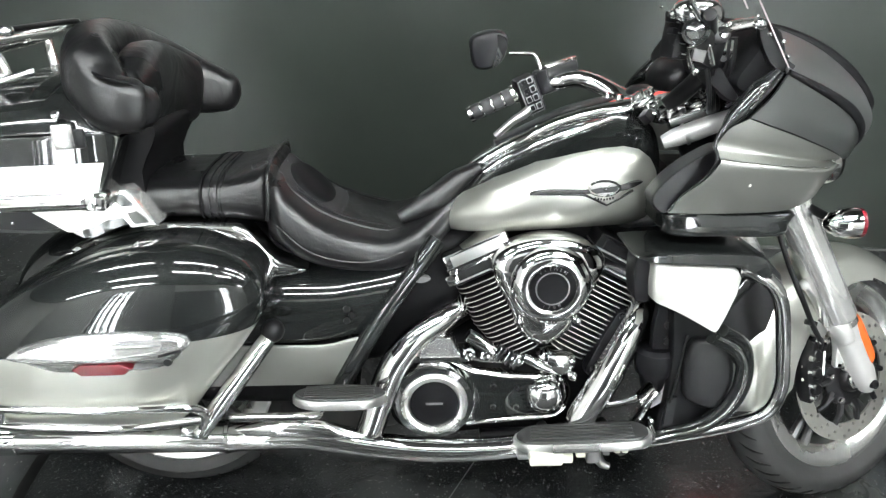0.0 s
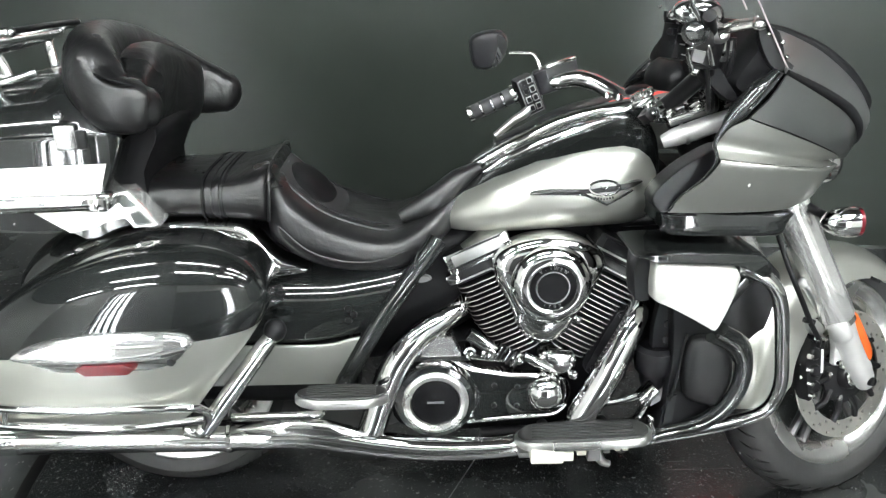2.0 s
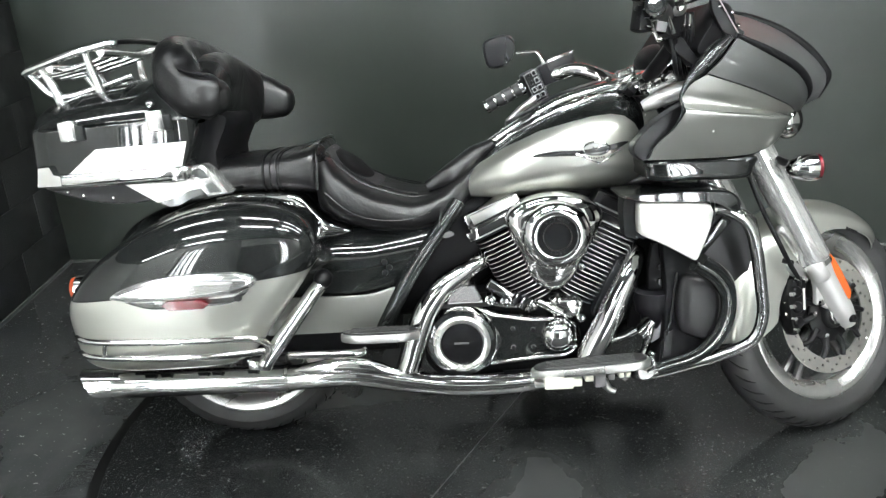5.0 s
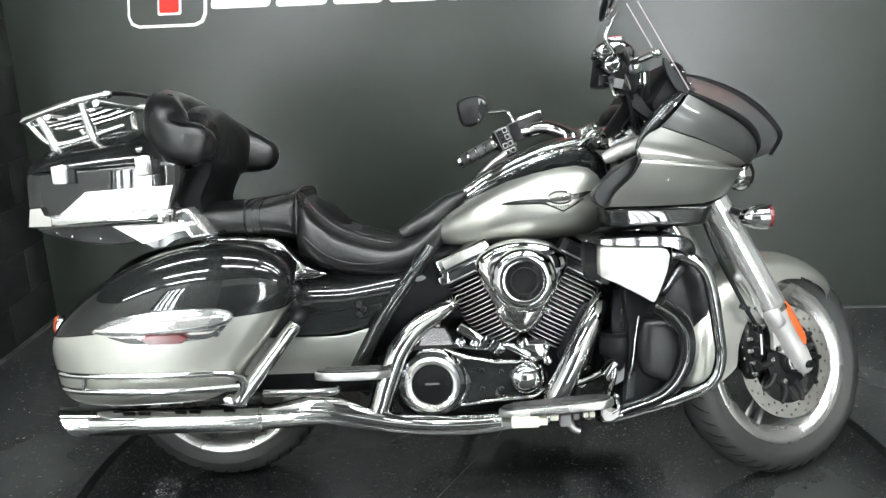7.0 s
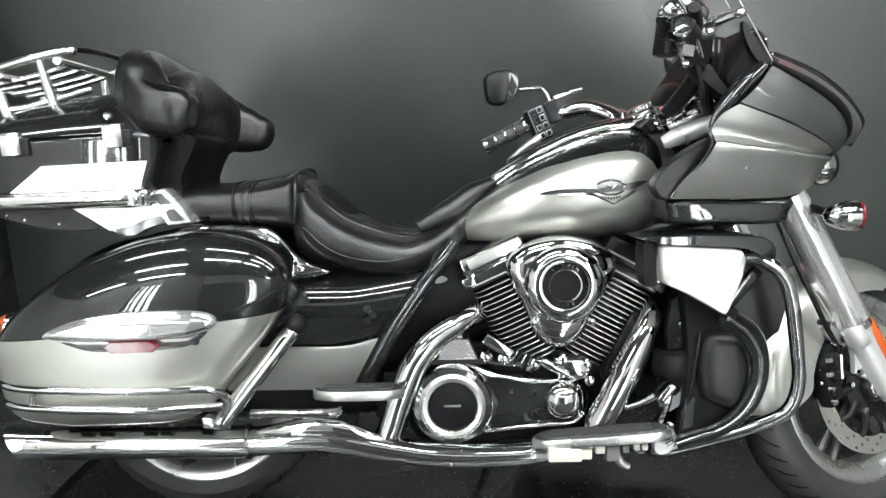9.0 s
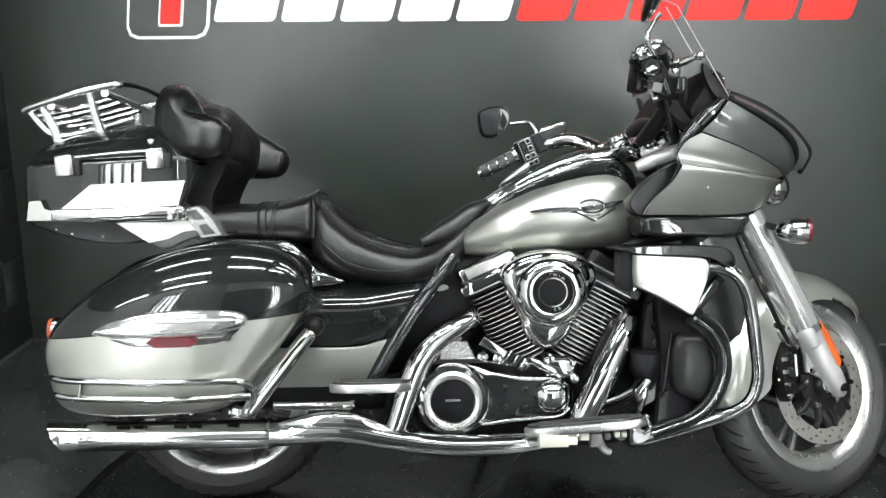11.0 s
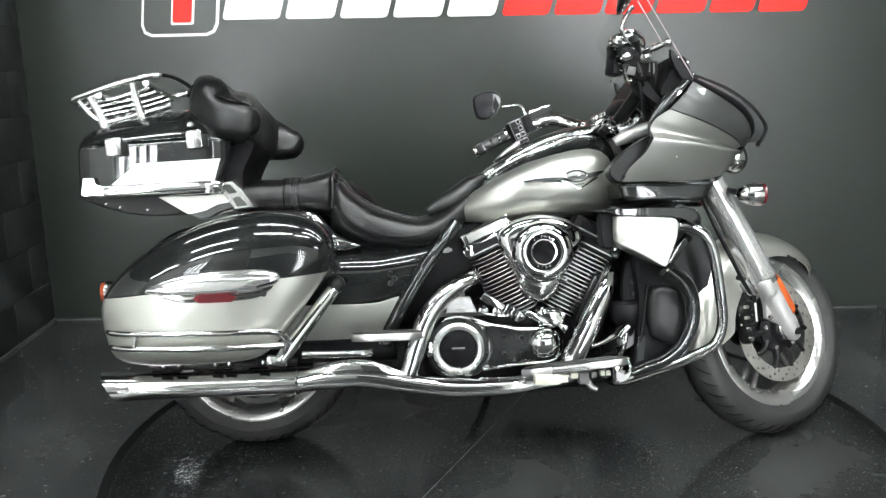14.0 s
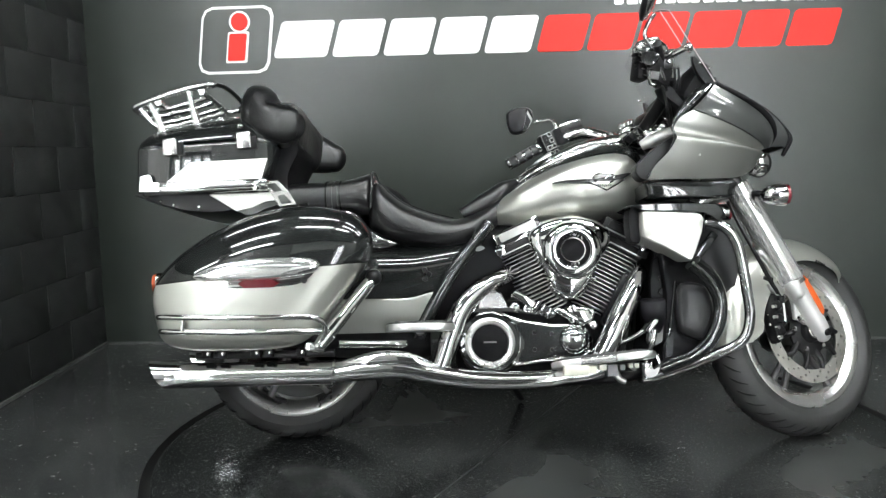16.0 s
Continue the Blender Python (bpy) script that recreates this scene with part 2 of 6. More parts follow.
def slab(outline, stations, n=5, round_it=True):
    """A body whose side view is the closed outline (x, z); stations are (y, scale) from one side to the other."""
    pts = curve([(x, 0, z) for x, z in outline], n, True) if round_it else [Vector((x, 0, z)) for x, z in outline]
    cx = sum(p.x for p in pts) / len(pts)
    cz = sum(p.z for p in pts) / len(pts)
    return loft([[Vector((cx + (p.x - cx) * s, y, cz + (p.z - cz) * s)) for p in pts] for y, s in stations])


def plate(y_a, y_b, soft=0.012):
    """Stations of a plate with softened edges."""
    d = 1 if y_b > y_a else -1
    return [(y_a, 1 - soft * 2), (y_a + d * 0.004, 1 - soft * 0.4), (y_a + d * 0.008, 1.0), (y_b - d * 0.008, 1.0), (y_b - d * 0.003, 1 - soft * 0.5), (y_b, 1 - soft * 2)]


def turned(profile, centre, axis=(0, -1, 0), sides=40, bm=None, caps=True):
    """A body of revolution: profile of (radius, way along the axis)."""
    axis = Vector(axis).normalized()
    u = axis.orthogonal().normalized()
    v = axis.cross(u)
    c = Vector(centre)
    rings = [[c + axis * h + (u * math.cos(a) + v * math.sin(a)) * max(r, 0.0004) for a in (2 * math.pi * k / sides for k in range(sides))] for r, h in profile]
    return loft(rings, bm, caps=caps)


def block(centre, size, turn=(0, 0, 0), bevel=0.004, bm=None):
    bm2 = bmesh.new()
    bmesh.ops.create_cube(bm2, size=1, matrix=pose(*centre, *turn) @ Matrix.Diagonal((*size, 1)))
    if bevel:
        bmesh.ops.bevel(bm2, geom=bm2.edges[:], offset=bevel, segments=2, affect="EDGES", profile=0.6)
    if bm is None:
        return bm2
    me = bpy.data.meshes.new("tmp")
    bm2.to_mesh(me)
    bm2.free()
    bm.from_mesh(me)
    bpy.data.meshes.remove(me)
    return bm


def ball(centre, size, turn=(0, 0, 0), u=18, v=12):
    bm = bmesh.new()
    bmesh.ops.create_uvsphere(bm, u_segments=u, v_segments=v, radius=1, matrix=pose(*centre, *turn) @ Matrix.Diagonal((*size, 1)))
    return bm


def oval(x, w, zb, zt, power=2.4, n=28):
    out = []
    for k in range(n):
        a = 2 * math.pi * k / n
        c, s = math.cos(a), math.sin(a)
        out.append(Vector((x, w * math.copysign(abs(c) ** (2 / power), c), (zb + zt) / 2 + (zt - zb) / 2 * math.copysign(abs(s) ** (2 / power), s))))
    return out


def sections(rows, power=2.4, n=5):
    """A body lofted along x through rows of (x, half width, bottom, top), smoothed."""
    fine = curve([(r[0], r[1], 0) for r in rows], n)
    heights = curve([(r[0], r[2], r[3]) for r in rows], n)
    return loft([oval(a.x, max(a.y, 0.004), h.y, h.z, power) for a, h in zip(fine, heights)])


def split_by(bm, test):
    """Two meshes out of one: the faces that pass the test, and the rest."""
    bm.normal_update()
    other = bm.copy()
    other.normal_update()
    bmesh.ops.delete(bm, geom=[f for f in bm.faces if not test(f)], context="FACES")
    bmesh.ops.delete(other, geom=[f for f in other.faces if test(f)], context="FACES")
    return bm, other


def cut(bm, co, no, keep_above):
    geom = bm.verts[:] + bm.edges[:] + bm.faces[:]
    bmesh.ops.bisect_plane(bm, geom=geom, plane_co=co, plane_no=no, clear_inner=keep_above, clear_outer=not keep_above)
    edges = [e for e in bm.edges if e.is_boundary]
    if edges:
        bmesh.ops.holes_fill(bm, edges=edges, sides=0)
    return bm


def grid(rows, across=6, n=4):
    """A smooth sheet through rows of points, each row of the same length."""
    fine = [curve(r, n) for r in rows]
    cols = [curve([r[i] for r in fine], across) for i in range(len(fine[0]))]
    bm = bmesh.new()
    vs = [[bm.verts.new(p) for p in c] for c in cols]
    for a, b in zip(vs, vs[1:]):
        for i in range(len(a) - 1):
            bm.faces.new((a[i], a[i + 1], b[i + 1], b[i]))
    return bm


def thicken(bm, d):
    bm.normal_update()
    bmesh.ops.solidify(bm, geom=bm.faces[:], thickness=d)
    return bm


def lettering(name, words, size, m, mat, parent):
    cu = bpy.data.curves.new(name, "FONT")
    cu.body, cu.size, cu.extrude, cu.align_x = words, size, 0.0006, "CENTER"
    tmp = bpy.data.objects.new(name, cu)
    scene.collection.objects.link(tmp)
    me = bpy.data.meshes.new_from_object(tmp.evaluated_get(bpy.context.evaluated_depsgraph_get()))
    bpy.data.objects.remove(tmp)
    me.transform(m)
    me.materials.clear()
    me.materials.append(mat)
    ob = new(name, me)
    ob.parent = parent
    return ob

# ---------------------------------------------------------------- the room
WALL_Y, LEFT_X, RIGHT_X, CEIL = 1.49, -1.985, 2.065, 3.2
SKEW = -4.17  # the back wall stands a little askew to the side walls
RIGHT_Y = WALL_Y + (RIGHT_X - LEFT_X) * math.tan(radians(SKEW))
# x range of the unseen dark floor and wall pieces that darken reflections
DARK_SPAN = (-1.3, 0.95)
BAY_Y = -2.75


def solid(name, lo, hi, mat, label, category, bevel=0.0):
    c = [(a + b) / 2 for a, b in zip(lo, hi)]
    s = [b - a for a, b in zip(lo, hi)]
    return tagged(part(name, block(c, s, bevel=bevel), mat, smooth=False), label, category, kind="structure")


tagged(part("floor", block((0, (BAY_Y + 1.7) / 2, -0.055), (10.4, 1.7 - BAY_Y, 0.1), bevel=0), floor_epoxy, smooth=False), "glossy black painted concrete floor with scuffs", "floor", kind="structure")
# unseen floor pieces: pale ones throw light on the bike, the middle one stays dark
for k, (lo, hi, mat, label) in enumerate(((-5.2, DARK_SPAN[0], white_floor, "unseen pale floor added to brighten the bike from the front"), (DARK_SPAN[0], DARK_SPAN[1], dark_strip, "unseen dark floor strip added to darken reflections"), (DARK_SPAN[1], 5.2, pale_floor, "unseen pale floor added to brighten the bike from the front"))):
    solid("floor_showroom_%d" % (k + 1), (lo, -5.3, -0.105), (hi, BAY_Y, -0.006), mat, label, "floor")
wall_back = solid("wall_back", (-5.1, WALL_Y, -0.1), (5.1, WALL_Y + 0.2, CEIL), wall_paint, "smooth charcoal grey painted wall behind the motorcycle", "wall")
wall_back.data.transform(pose(LEFT_X, WALL_Y, 0, 0, 0, SKEW) @ pose(-LEFT_X, -WALL_Y, 0))
wall_left = solid("wall_left", (LEFT_X - 0.2, 0.2, -0.05), (LEFT_X - 0.001, WALL_Y - 0.004, CEIL), mortar, "black painted concrete block side wall", "wall")
wall_right = solid("wall_right", (RIGHT_X + 0.001, 0.2, -0.05), (RIGHT_X + 0.2, RIGHT_Y - 0.02, CEIL), mortar, "black painted concrete block side wall", "wall")
solid("trim_left", (LEFT_X - 0.009, 0.2, -0.004), (LEFT_X + 0.010, WALL_Y - 0.003, 0.012), worn_edge, "worn dusty edge where the block wall meets the floor", "trim")
trim_back = solid("trim_back", (LEFT_X + 0.012, WALL_Y - 0.009, -0.004), (RIGHT_X - 0.03, WALL_Y + 0.001, 0.007), worn_edge, "worn dusty edge where the wall meets the floor", "trim")
trim_back.data.transform(pose(LEFT_X, WALL_Y, 0, 0, 0, SKEW) @ pose(-LEFT_X, -WALL_Y, 0))
solid("trim_right", (RIGHT_X - 0.012, 0.2, -0.004), (RIGHT_X + 0.009, RIGHT_Y - 0.022, 0.012), worn_edge, "worn dusty edge where the block wall meets the floor", "trim")
solid("wall_west", (-5.3, -7.1, -0.05), (-5.1, WALL_Y + 0.2, CEIL), white_paint, "plain white showroom wall", "wall")
solid("wall_east", (5.1, -7.1, -0.05), (5.3, WALL_Y + 0.2, CEIL), wall_grey, "plain grey showroom wall", "wall")
WINDOWS, WIN_TOP = ((-3.10, -2.46), (1.10, 1.90)), 2.8
for k, (lo, hi) in enumerate(((-5.1, WINDOWS[0][0]), (WINDOWS[0][1], DARK_SPAN[0]), (DARK_SPAN[1], WINDOWS[1][0]), (WINDOWS[1][1], 5.1))):
    solid("wall_front_%d" % (k + 1), (lo, -5.2, -0.05), (hi, -5.0, CEIL), wall_grey if k == 1 else white_paint, "plain grey showroom wall" if k == 1 else "plain white showroom wall", "wall")
solid("wall_over_door", (DARK_SPAN[0], -5.2, 2.4), (DARK_SPAN[1], -5.0, CEIL), white_paint, "plain white wall above the dark panel", "wall")
# added dark panel behind the camera, there only for the bike to reflect
solid("door_1", (DARK_SPAN[0], -5.16, -0.05), (DARK_SPAN[1], -5.08, 2.4), dark_ceiling, "unseen dark wall panel added to darken reflections", "door")
for k, (lo, hi) in enumerate(WINDOWS):
    solid("wall_over_window_%d" % (k + 1), (lo, -5.2, WIN_TOP), (hi, -5.0, CEIL), white_paint, "plain white wall above the window", "wall")
    win = empty("window_%d" % (k + 1), pose((lo + hi) / 2, -5.1, 0), "tall bright shop window with four panes", "window", kind="structure")
    w, frame_bm = hi - lo, bmesh.new()
    for z in (0.02, WIN_TOP - 0.02):
        block((0, 0, z), (w, 0.08, 0.04), (0, 0, 0), 0.004, frame_bm)
    for q in range(5):
        block(((q / 4 - 0.5) * (w - 0.03), 0, WIN_TOP / 2), (0.03, 0.08, WIN_TOP - 0.08), (0, 0, 0), 0.004, frame_bm)
    part("window_frame", frame_bm, pad_black, win, "dark metal frame")
    for q in range(4):
        pane = part("pane", block(((q / 4 - 0.375) * (w - 0.03), 0, WIN_TOP / 2), ((w - 0.03) / 4 - 0.031, 0.006, WIN_TOP - 0.09), (0, 0, 0), 0), clear, win, "clear glass", smooth=False)
        pane.visible_shadow = False
    solid("backdrop_%d" % (k + 1), (lo, -5.34, 0.0), (hi, -5.30, WIN_TOP + 0.01), daylight, "bright daylight outside the window", "backdrop")
solid("ceiling", (-5.3, -7.1, CEIL), (5.3, WALL_Y + 0.2, CEIL + 0.1), dark_ceiling, "dark painted ceiling with fluorescent lights", "ceiling")

# the turntable, a disc let into the floor
tt = empty("turntable", pose(0.035, -0.03, 0), "round black display turntable let into the floor", "turntable")
part("disc", turned([(0.01, -0.002), (0.6, -0.002), (1.203, -0.002), (1.208, -0.004), (1.208, -0.03)], (0, 0, 0), (0, 0, 1), 96), table_paint, tt)
# no real recess: the gap's darkness is a matt black ring laid on top
part("edge_groove", turned([(1.209, -0.012), (1.211, -0.0035), (1.242, -0.0035), (1.244, -0.012)], (0, 0, 0), (0, 0, 1), 96, caps=False), groove, tt, "flat black ring in place of the dark gap")

part("plate_seam", block((-0.105, -0.085, -0.0022), (2.34, 0.003, 0.0012), (0, 0, 61), 0), seam_dust, tt, "thin pale joint between two plates")

# ---------------------------------------------------------------- ceiling lights


def ceiling_light(length, tubes, gap):
    ob = empty("ceiling_light", Matrix(), "white fluorescent strip light with bare tubes", "light", "ceiling lights")
    w = gap * tubes + 0.02
    part("housing", block((0, 0, -0.03), (length, w, 0.06), bevel=0.006), lamp_white, ob)
    for k in range(tubes):
        part("tube", block((0, (k - (tubes - 1) / 2) * gap, -0.085), (length * 0.97, 0.026, 0.026), bevel=0.008), tube_light, ob)
    ob.matrix_world = pose(0, 0, -50)
    return ob


strip = ceiling_light(1.2, 2, 0.10)
# the strips at y -2.3 to -2.9 are added to brighten tank and left side
lamps = [(strip, x, y, 0) for x, y in ((-2.0, -0.95), (-0.4, -0.95), (1.2, -0.95), (2.7, -0.95), (1.2, -1.75), (2.7, -1.75), (-0.5, -2.3), (0.9, -2.5), (-2.1, -2.9), (-4.0, -4.3), (-2.4, -4.3), (3.9, -4.3))]
used = set()
for lamp, x, y, turn in lamps:
    m = pose(x, y, CEIL, 0, 0, turn)
    if lamp.name in used:
        copy_thing(lamp, m)
    else:
        lamp.matrix_world = m
        used.add(lamp.name)

# ---------------------------------------------------------------- the painted sign, in plain shapes
sign = empty("wall_sign", pose(LEFT_X, WALL_Y - 0.001, 0, 0, 0, SKEW), "white and red slanted block sign painted on the charcoal wall", "sign")


def slanted(x0, x1, z0, z1, lean, d=0.004, corner=0.018, y=0.0):
    k = (z1 - z0) * lean
    pts = []
    for (x, z), (u, v) in (((x0, z0), (1, 1)), ((x1, z0), (-1, 1)), ((x1, z1), (-1, -1)), ((x0, z1), (1, -1))):
        turn = [(0, 1), (0.3, 0.3), (1, 0)] if u * v > 0 else [(1, 0), (0.3, 0.3), (0, 1)]
        pts += [(x + u * corner * a + (z - z0 + v * corner * b) * lean, z + v * corner * b) for a, b in turn]
    return loft([[Vector((a, y, b)) for a, b in pts], [Vector((a, y - d, b)) for a, b in pts]])


LETTERS = (("white_block", sign_white, ((0.938, 1.201), (1.224, 1.449), (1.473, 1.691), (1.714, 1.935), (1.958, 2.178))),
           ("red_block", sign_red, ((2.208, 2.422), (2.443, 2.651), (2.671, 2.882), (2.902, 3.12), (3.141, 3.338), (3.359, 3.573))))
for name, mat, spans in LETTERS:
    for x0, x1 in spans:
        part(name, slanted(x0, x1, 1.408 - 0.0061 * (x0 - 0.94), 1.582 - 0.0091 * (x0 - 0.94), 0.28), mat, sign, angle=20)
frame_a = slanted(0.560, 0.915, 1.340, 1.661, 0.12, 0.003, 0.05)
part("badge_frame", frame_a, sign_white, sign, angle=20)
part("badge_field", slanted(0.573, 0.902, 1.353, 1.648, 0.12, 0.002, 0.042, -0.0032), wall_paint, sign, angle=20)
for grow, mat, y in ((0.010, sign_white, -0.0055), (0.0, sign_red, -0.0085)):
    part("badge_bar", slanted(0.713 - grow, 0.799 + grow, 1.401 - grow, 1.530 + grow, 0.12, 0.002, 0.008, y), mat, sign, angle=20)
    part("badge_dot", turned([(0.001, 0), (0.042 + grow, 0), (0.042 + grow, 0.002), (0.001, 0.002)], (0.780, y, 1.586), sides=32), mat, sign)
for k in range(18):
    w = 0.048 + 0.008 * ((k * 7) % 3)
    part("small_bar", slanted(2.574 + k * 0.0585, 2.574 + k * 0.0585 + w * 0.93, 1.607 - 0.00055 * k, 1.662 - 0.0007 * k + 0.013 * (k % 4 == 0), 0.0, 0.003, 0.008), sign_white, sign, angle=20)

# ---------------------------------------------------------------- motorcycle
bike = empty("motorcycle", pose(0, 0, 0, -10), "silver and black touring motorcycle with chrome engine, leaning on its stand", "motorcycle")
bike.rotation_mode = "XYZ"


grey_satin = material("dark_cast_alloy", (0.12, 0.12, 0.118), 0.38, 0.8, noise_scale=60, vary=0.08, rough_vary=0.05)


def wheel(name, centre, radius, width, rim_r, m=Matrix(), spokes=5, disc=True):
    cx, cz = centre
    h = width / 2
    prof = [(rim_r - 0.012, h * 0.62), (rim_r + 0.006, h * 0.78), (rim_r + 0.035, h * 0.97), (radius - 0.05, h), (radius - 0.025, h * 0.86), (radius - 0.008, h * 0.55), (radius, h * 0.2)]
    prof = prof + [(r, -k) for r, k in reversed(prof)]
    bm = turned(prof, (cx, 0, cz), sides=72, caps=False)
    bm.transform(m)
    tyre = part(name, bm, rubber, bike, "black road tyre on a cast wheel", 60)
    # tread grooves as thin dark cuts standing in the shoulder
    bm = bmesh.new()
    for k in range(44):
        a = 2 * math.pi * k / 44
        for sd in (1, -1):
            pts = []
            for q in range(4):
                lat = h * (0.25 + 0.2 * q)
                r = radius - 0.0026 if q < 1 else radius - (0.004, 0.010, 0.022)[q - 1] - 0.0018
                b = a + 0.045 * q + (0.07 if sd > 0 else 0)
                pts.append((cx + math.cos(b) * r, sd * lat, cz + math.sin(b) * r))
            tube(pts, [0.0012, 0.0026, 0.0026, 0.0012], 2, 5, bm)
    bm.transform(m)
    tagged(part("tread_groove", bm, groove, tyre), kind="stuff")
    rim = [(rim_r - 0.040, h * 0.42), (rim_r - 0.030, h * 0.62), (rim_r - 0.010, h * 0.80), (rim_r + 0.004, h * 0.86), (rim_r + 0.010, h * 0.82), (rim_r + 0.008, h * 0.70)]
    rim = rim + [(r, -k) for r, k in reversed(rim)]
    bm = turned(rim + [rim[0]], (cx, 0, cz), sides=72, caps=False)
    bm.transform(m)
    part("rim", bm, satin_bright, tyre, "machined aluminium rim lip")
    bm = turned([(0.012, h * 0.75), (0.045, h * 0.72), (0.05, h * 0.5), (0.05, -h * 0.5), (0.045, -h * 0.72), (0.012, -h * 0.75)], (cx, 0, cz), sides=28)
    for k in range(spokes):
        for off in (-0.12, 0.12):
            a, b = 2 * math.pi * k / spokes + 0.35, 2 * math.pi * k / spokes + 0.35 + off
            tube([(cx + math.cos(a) * 0.04, -h * 0.25, cz + math.sin(a) * 0.04), (cx + math.cos(b) * 0.12, -h * 0.4, cz + math.sin(b) * 0.12),
                  (cx + math.cos(b) * (rim_r - 0.018), -h * 0.42, cz + math.sin(b) * (rim_r - 0.018))], [0.014, 0.011, 0.012], 3, 8, bm)
    bm.transform(m)
    part("spokes", bm, grey_satin, tyre, "cast alloy spokes")
    return tyre


satin_soft = material("cast_satin", (0.50, 0.50, 0.49), 0.42, 0.55, noise_scale=60, vary=0.06, rough_vary=0.05, bump=0.05, bump_scale=300)
grey_gloss = material("graphite_paint", (0.050, 0.053, 0.051), 0.28, 0.5, 0.6, 700, 0.1)
smoked = material("smoked_plastic", (0.055, 0.057, 0.056), 0.42, noise_scale=60, vary=0.06, specular=0.3)
gloss_pad = material("smoked_gloss", (0.012, 0.012, 0.0125), 0.30, noise_scale=60, vary=0.1, rough_vary=0.04, specular=0.22)
badge_grey = material("badge_grey", (0.30, 0.30, 0.29), 0.35, 0.6, noise_scale=90, vary=0.1)
cover_metal = material("soft_chrome", (0.86, 0.86, 0.85), 0.08, 0.86, noise_scale=70, vary=0.03, rough_vary=0.04)
fork_metal = material("polished_fork", (0.85, 0.85, 0.83), 0.13, 0.79, noise_scale=70, vary=0.04, rough_vary=0.05)
rack_metal = material("polished_aluminium", (0.88, 0.88, 0.87), 0.22, 1.0, noise_scale=70, vary=0.04, rough_vary=0.05)
grip_rubber = material("grip_rubber", (0.030, 0.030, 0.031), 0.45, noise_scale=60, vary=0.15, bump=0.2, bump_scale=300)
plastic_grey = material("grey_plastic", (0.10, 0.10, 0.10), 0.4, noise_scale=60, vary=0.1)
fin_edge = material("polished_fin_edge", (0.42, 0.42, 0.41), 0.34, 1.0, noise_scale=70, vary=0.12, rough_vary=0.08)
satin_bright = material("machined_rim", (0.82, 0.82, 0.80), 0.28, 1.0, noise_scale=70, vary=0.05, rough_vary=0.06)
wheel("rear_wheel", (-0.75, 0.318), 0.317, 0.17, 0.230)

# front end, turned to the left about the raked steering axis
RAKE, STEER = radians(28), radians(25)
axis = Vector((-math.sin(RAKE), 0, math.cos(RAKE)))
AX, AZ = 0.921, 0.311
foot = Vector((0.903, 0, 0.318))
S = Matrix.Translation((-0.031, -0.073, -0.008)) @ Matrix.Translation(foot) @ Matrix.Rotation(STEER, 4, axis) @ Matrix.Translation(-foot)
front = wheel("front_wheel", (AX, AZ), 0.3235, 0.130, 0.229, S)


def brake_disc(lat):
    bm = bmesh.new()
    n, r0, r1 = 108, 0.121, 0.163
    radii = [r0, 0.1265, 0.1335, 0.1395, 0.1460, 0.1515, 0.1580, r1]
    hole = {(k, j) for k in range(n) for q, j in enumerate((1, 3, 5)) if (k + q * 2) % 6 == 0}
    vs = [[bm.verts.new((AX + math.cos(2 * math.pi * k / n) * r, lat, AZ + math.sin(2 * math.pi * k / n) * r)) for r in radii] for k in range(n)]
    for k in range(n):
        for j in range(7):
            if (k, j) in hole:
                continue
            a, b = vs[k], vs[(k + 1) % n]
            bm.faces.new((a[j], a[j + 1], b[j + 1], b[j]))
    thicken(bm, 0.005)
    bm.transform(S)
    d = part("brake_disc", bm, disc_steel, front, "drilled steel brake disc", 30)
    bm = turned([(0.03, lat - 0.010), (0.055, lat - 0.010), (0.066, lat - 0.003), (0.074, lat - 0.002), (0.074, lat + 0.006), (0.03, lat + 0.006)], (AX, 0, AZ), (0, 1, 0), 48)
    bm.transform(S)
    carrier = part("disc_carrier", bm, plastic, front)
    for k in range(10):
        a = 2 * math.pi * k / 10
        bm = tube([(AX + math.cos(a) * 0.06, lat + 0.002, AZ + math.sin(a) * 0.06), (AX + math.cos(a + 0.10) * 0.095, lat + 0.001, AZ + math.sin(a + 0.10) * 0.095), (AX + math.cos(a) * 0.124, lat, AZ + math.sin(a) * 0.124)], [0.012, 0.009, 0.007], 3, 8)
        bm.transform(S)
        part("carrier_arm", bm, plastic, front)
    for k in range(5):
        a = 2 * math.pi * k / 5 + 0.5
        bm = turned([(0.001, 0.012), (0.008, 0.010), (0.009, 0)], (AX + math.cos(a) * 0.062, lat - 0.004, AZ + math.sin(a) * 0.062), sides=8)
        bm.transform(S)
        part("bolt", bm, chrome, front)


brake_disc(-0.078)


def steered(name, bm, mat, label="", angle=40):
    bm.transform(S)
    return part(name, bm, mat, bike, label, angle)


def along(base, d):
    return Vector(base) + axis * d


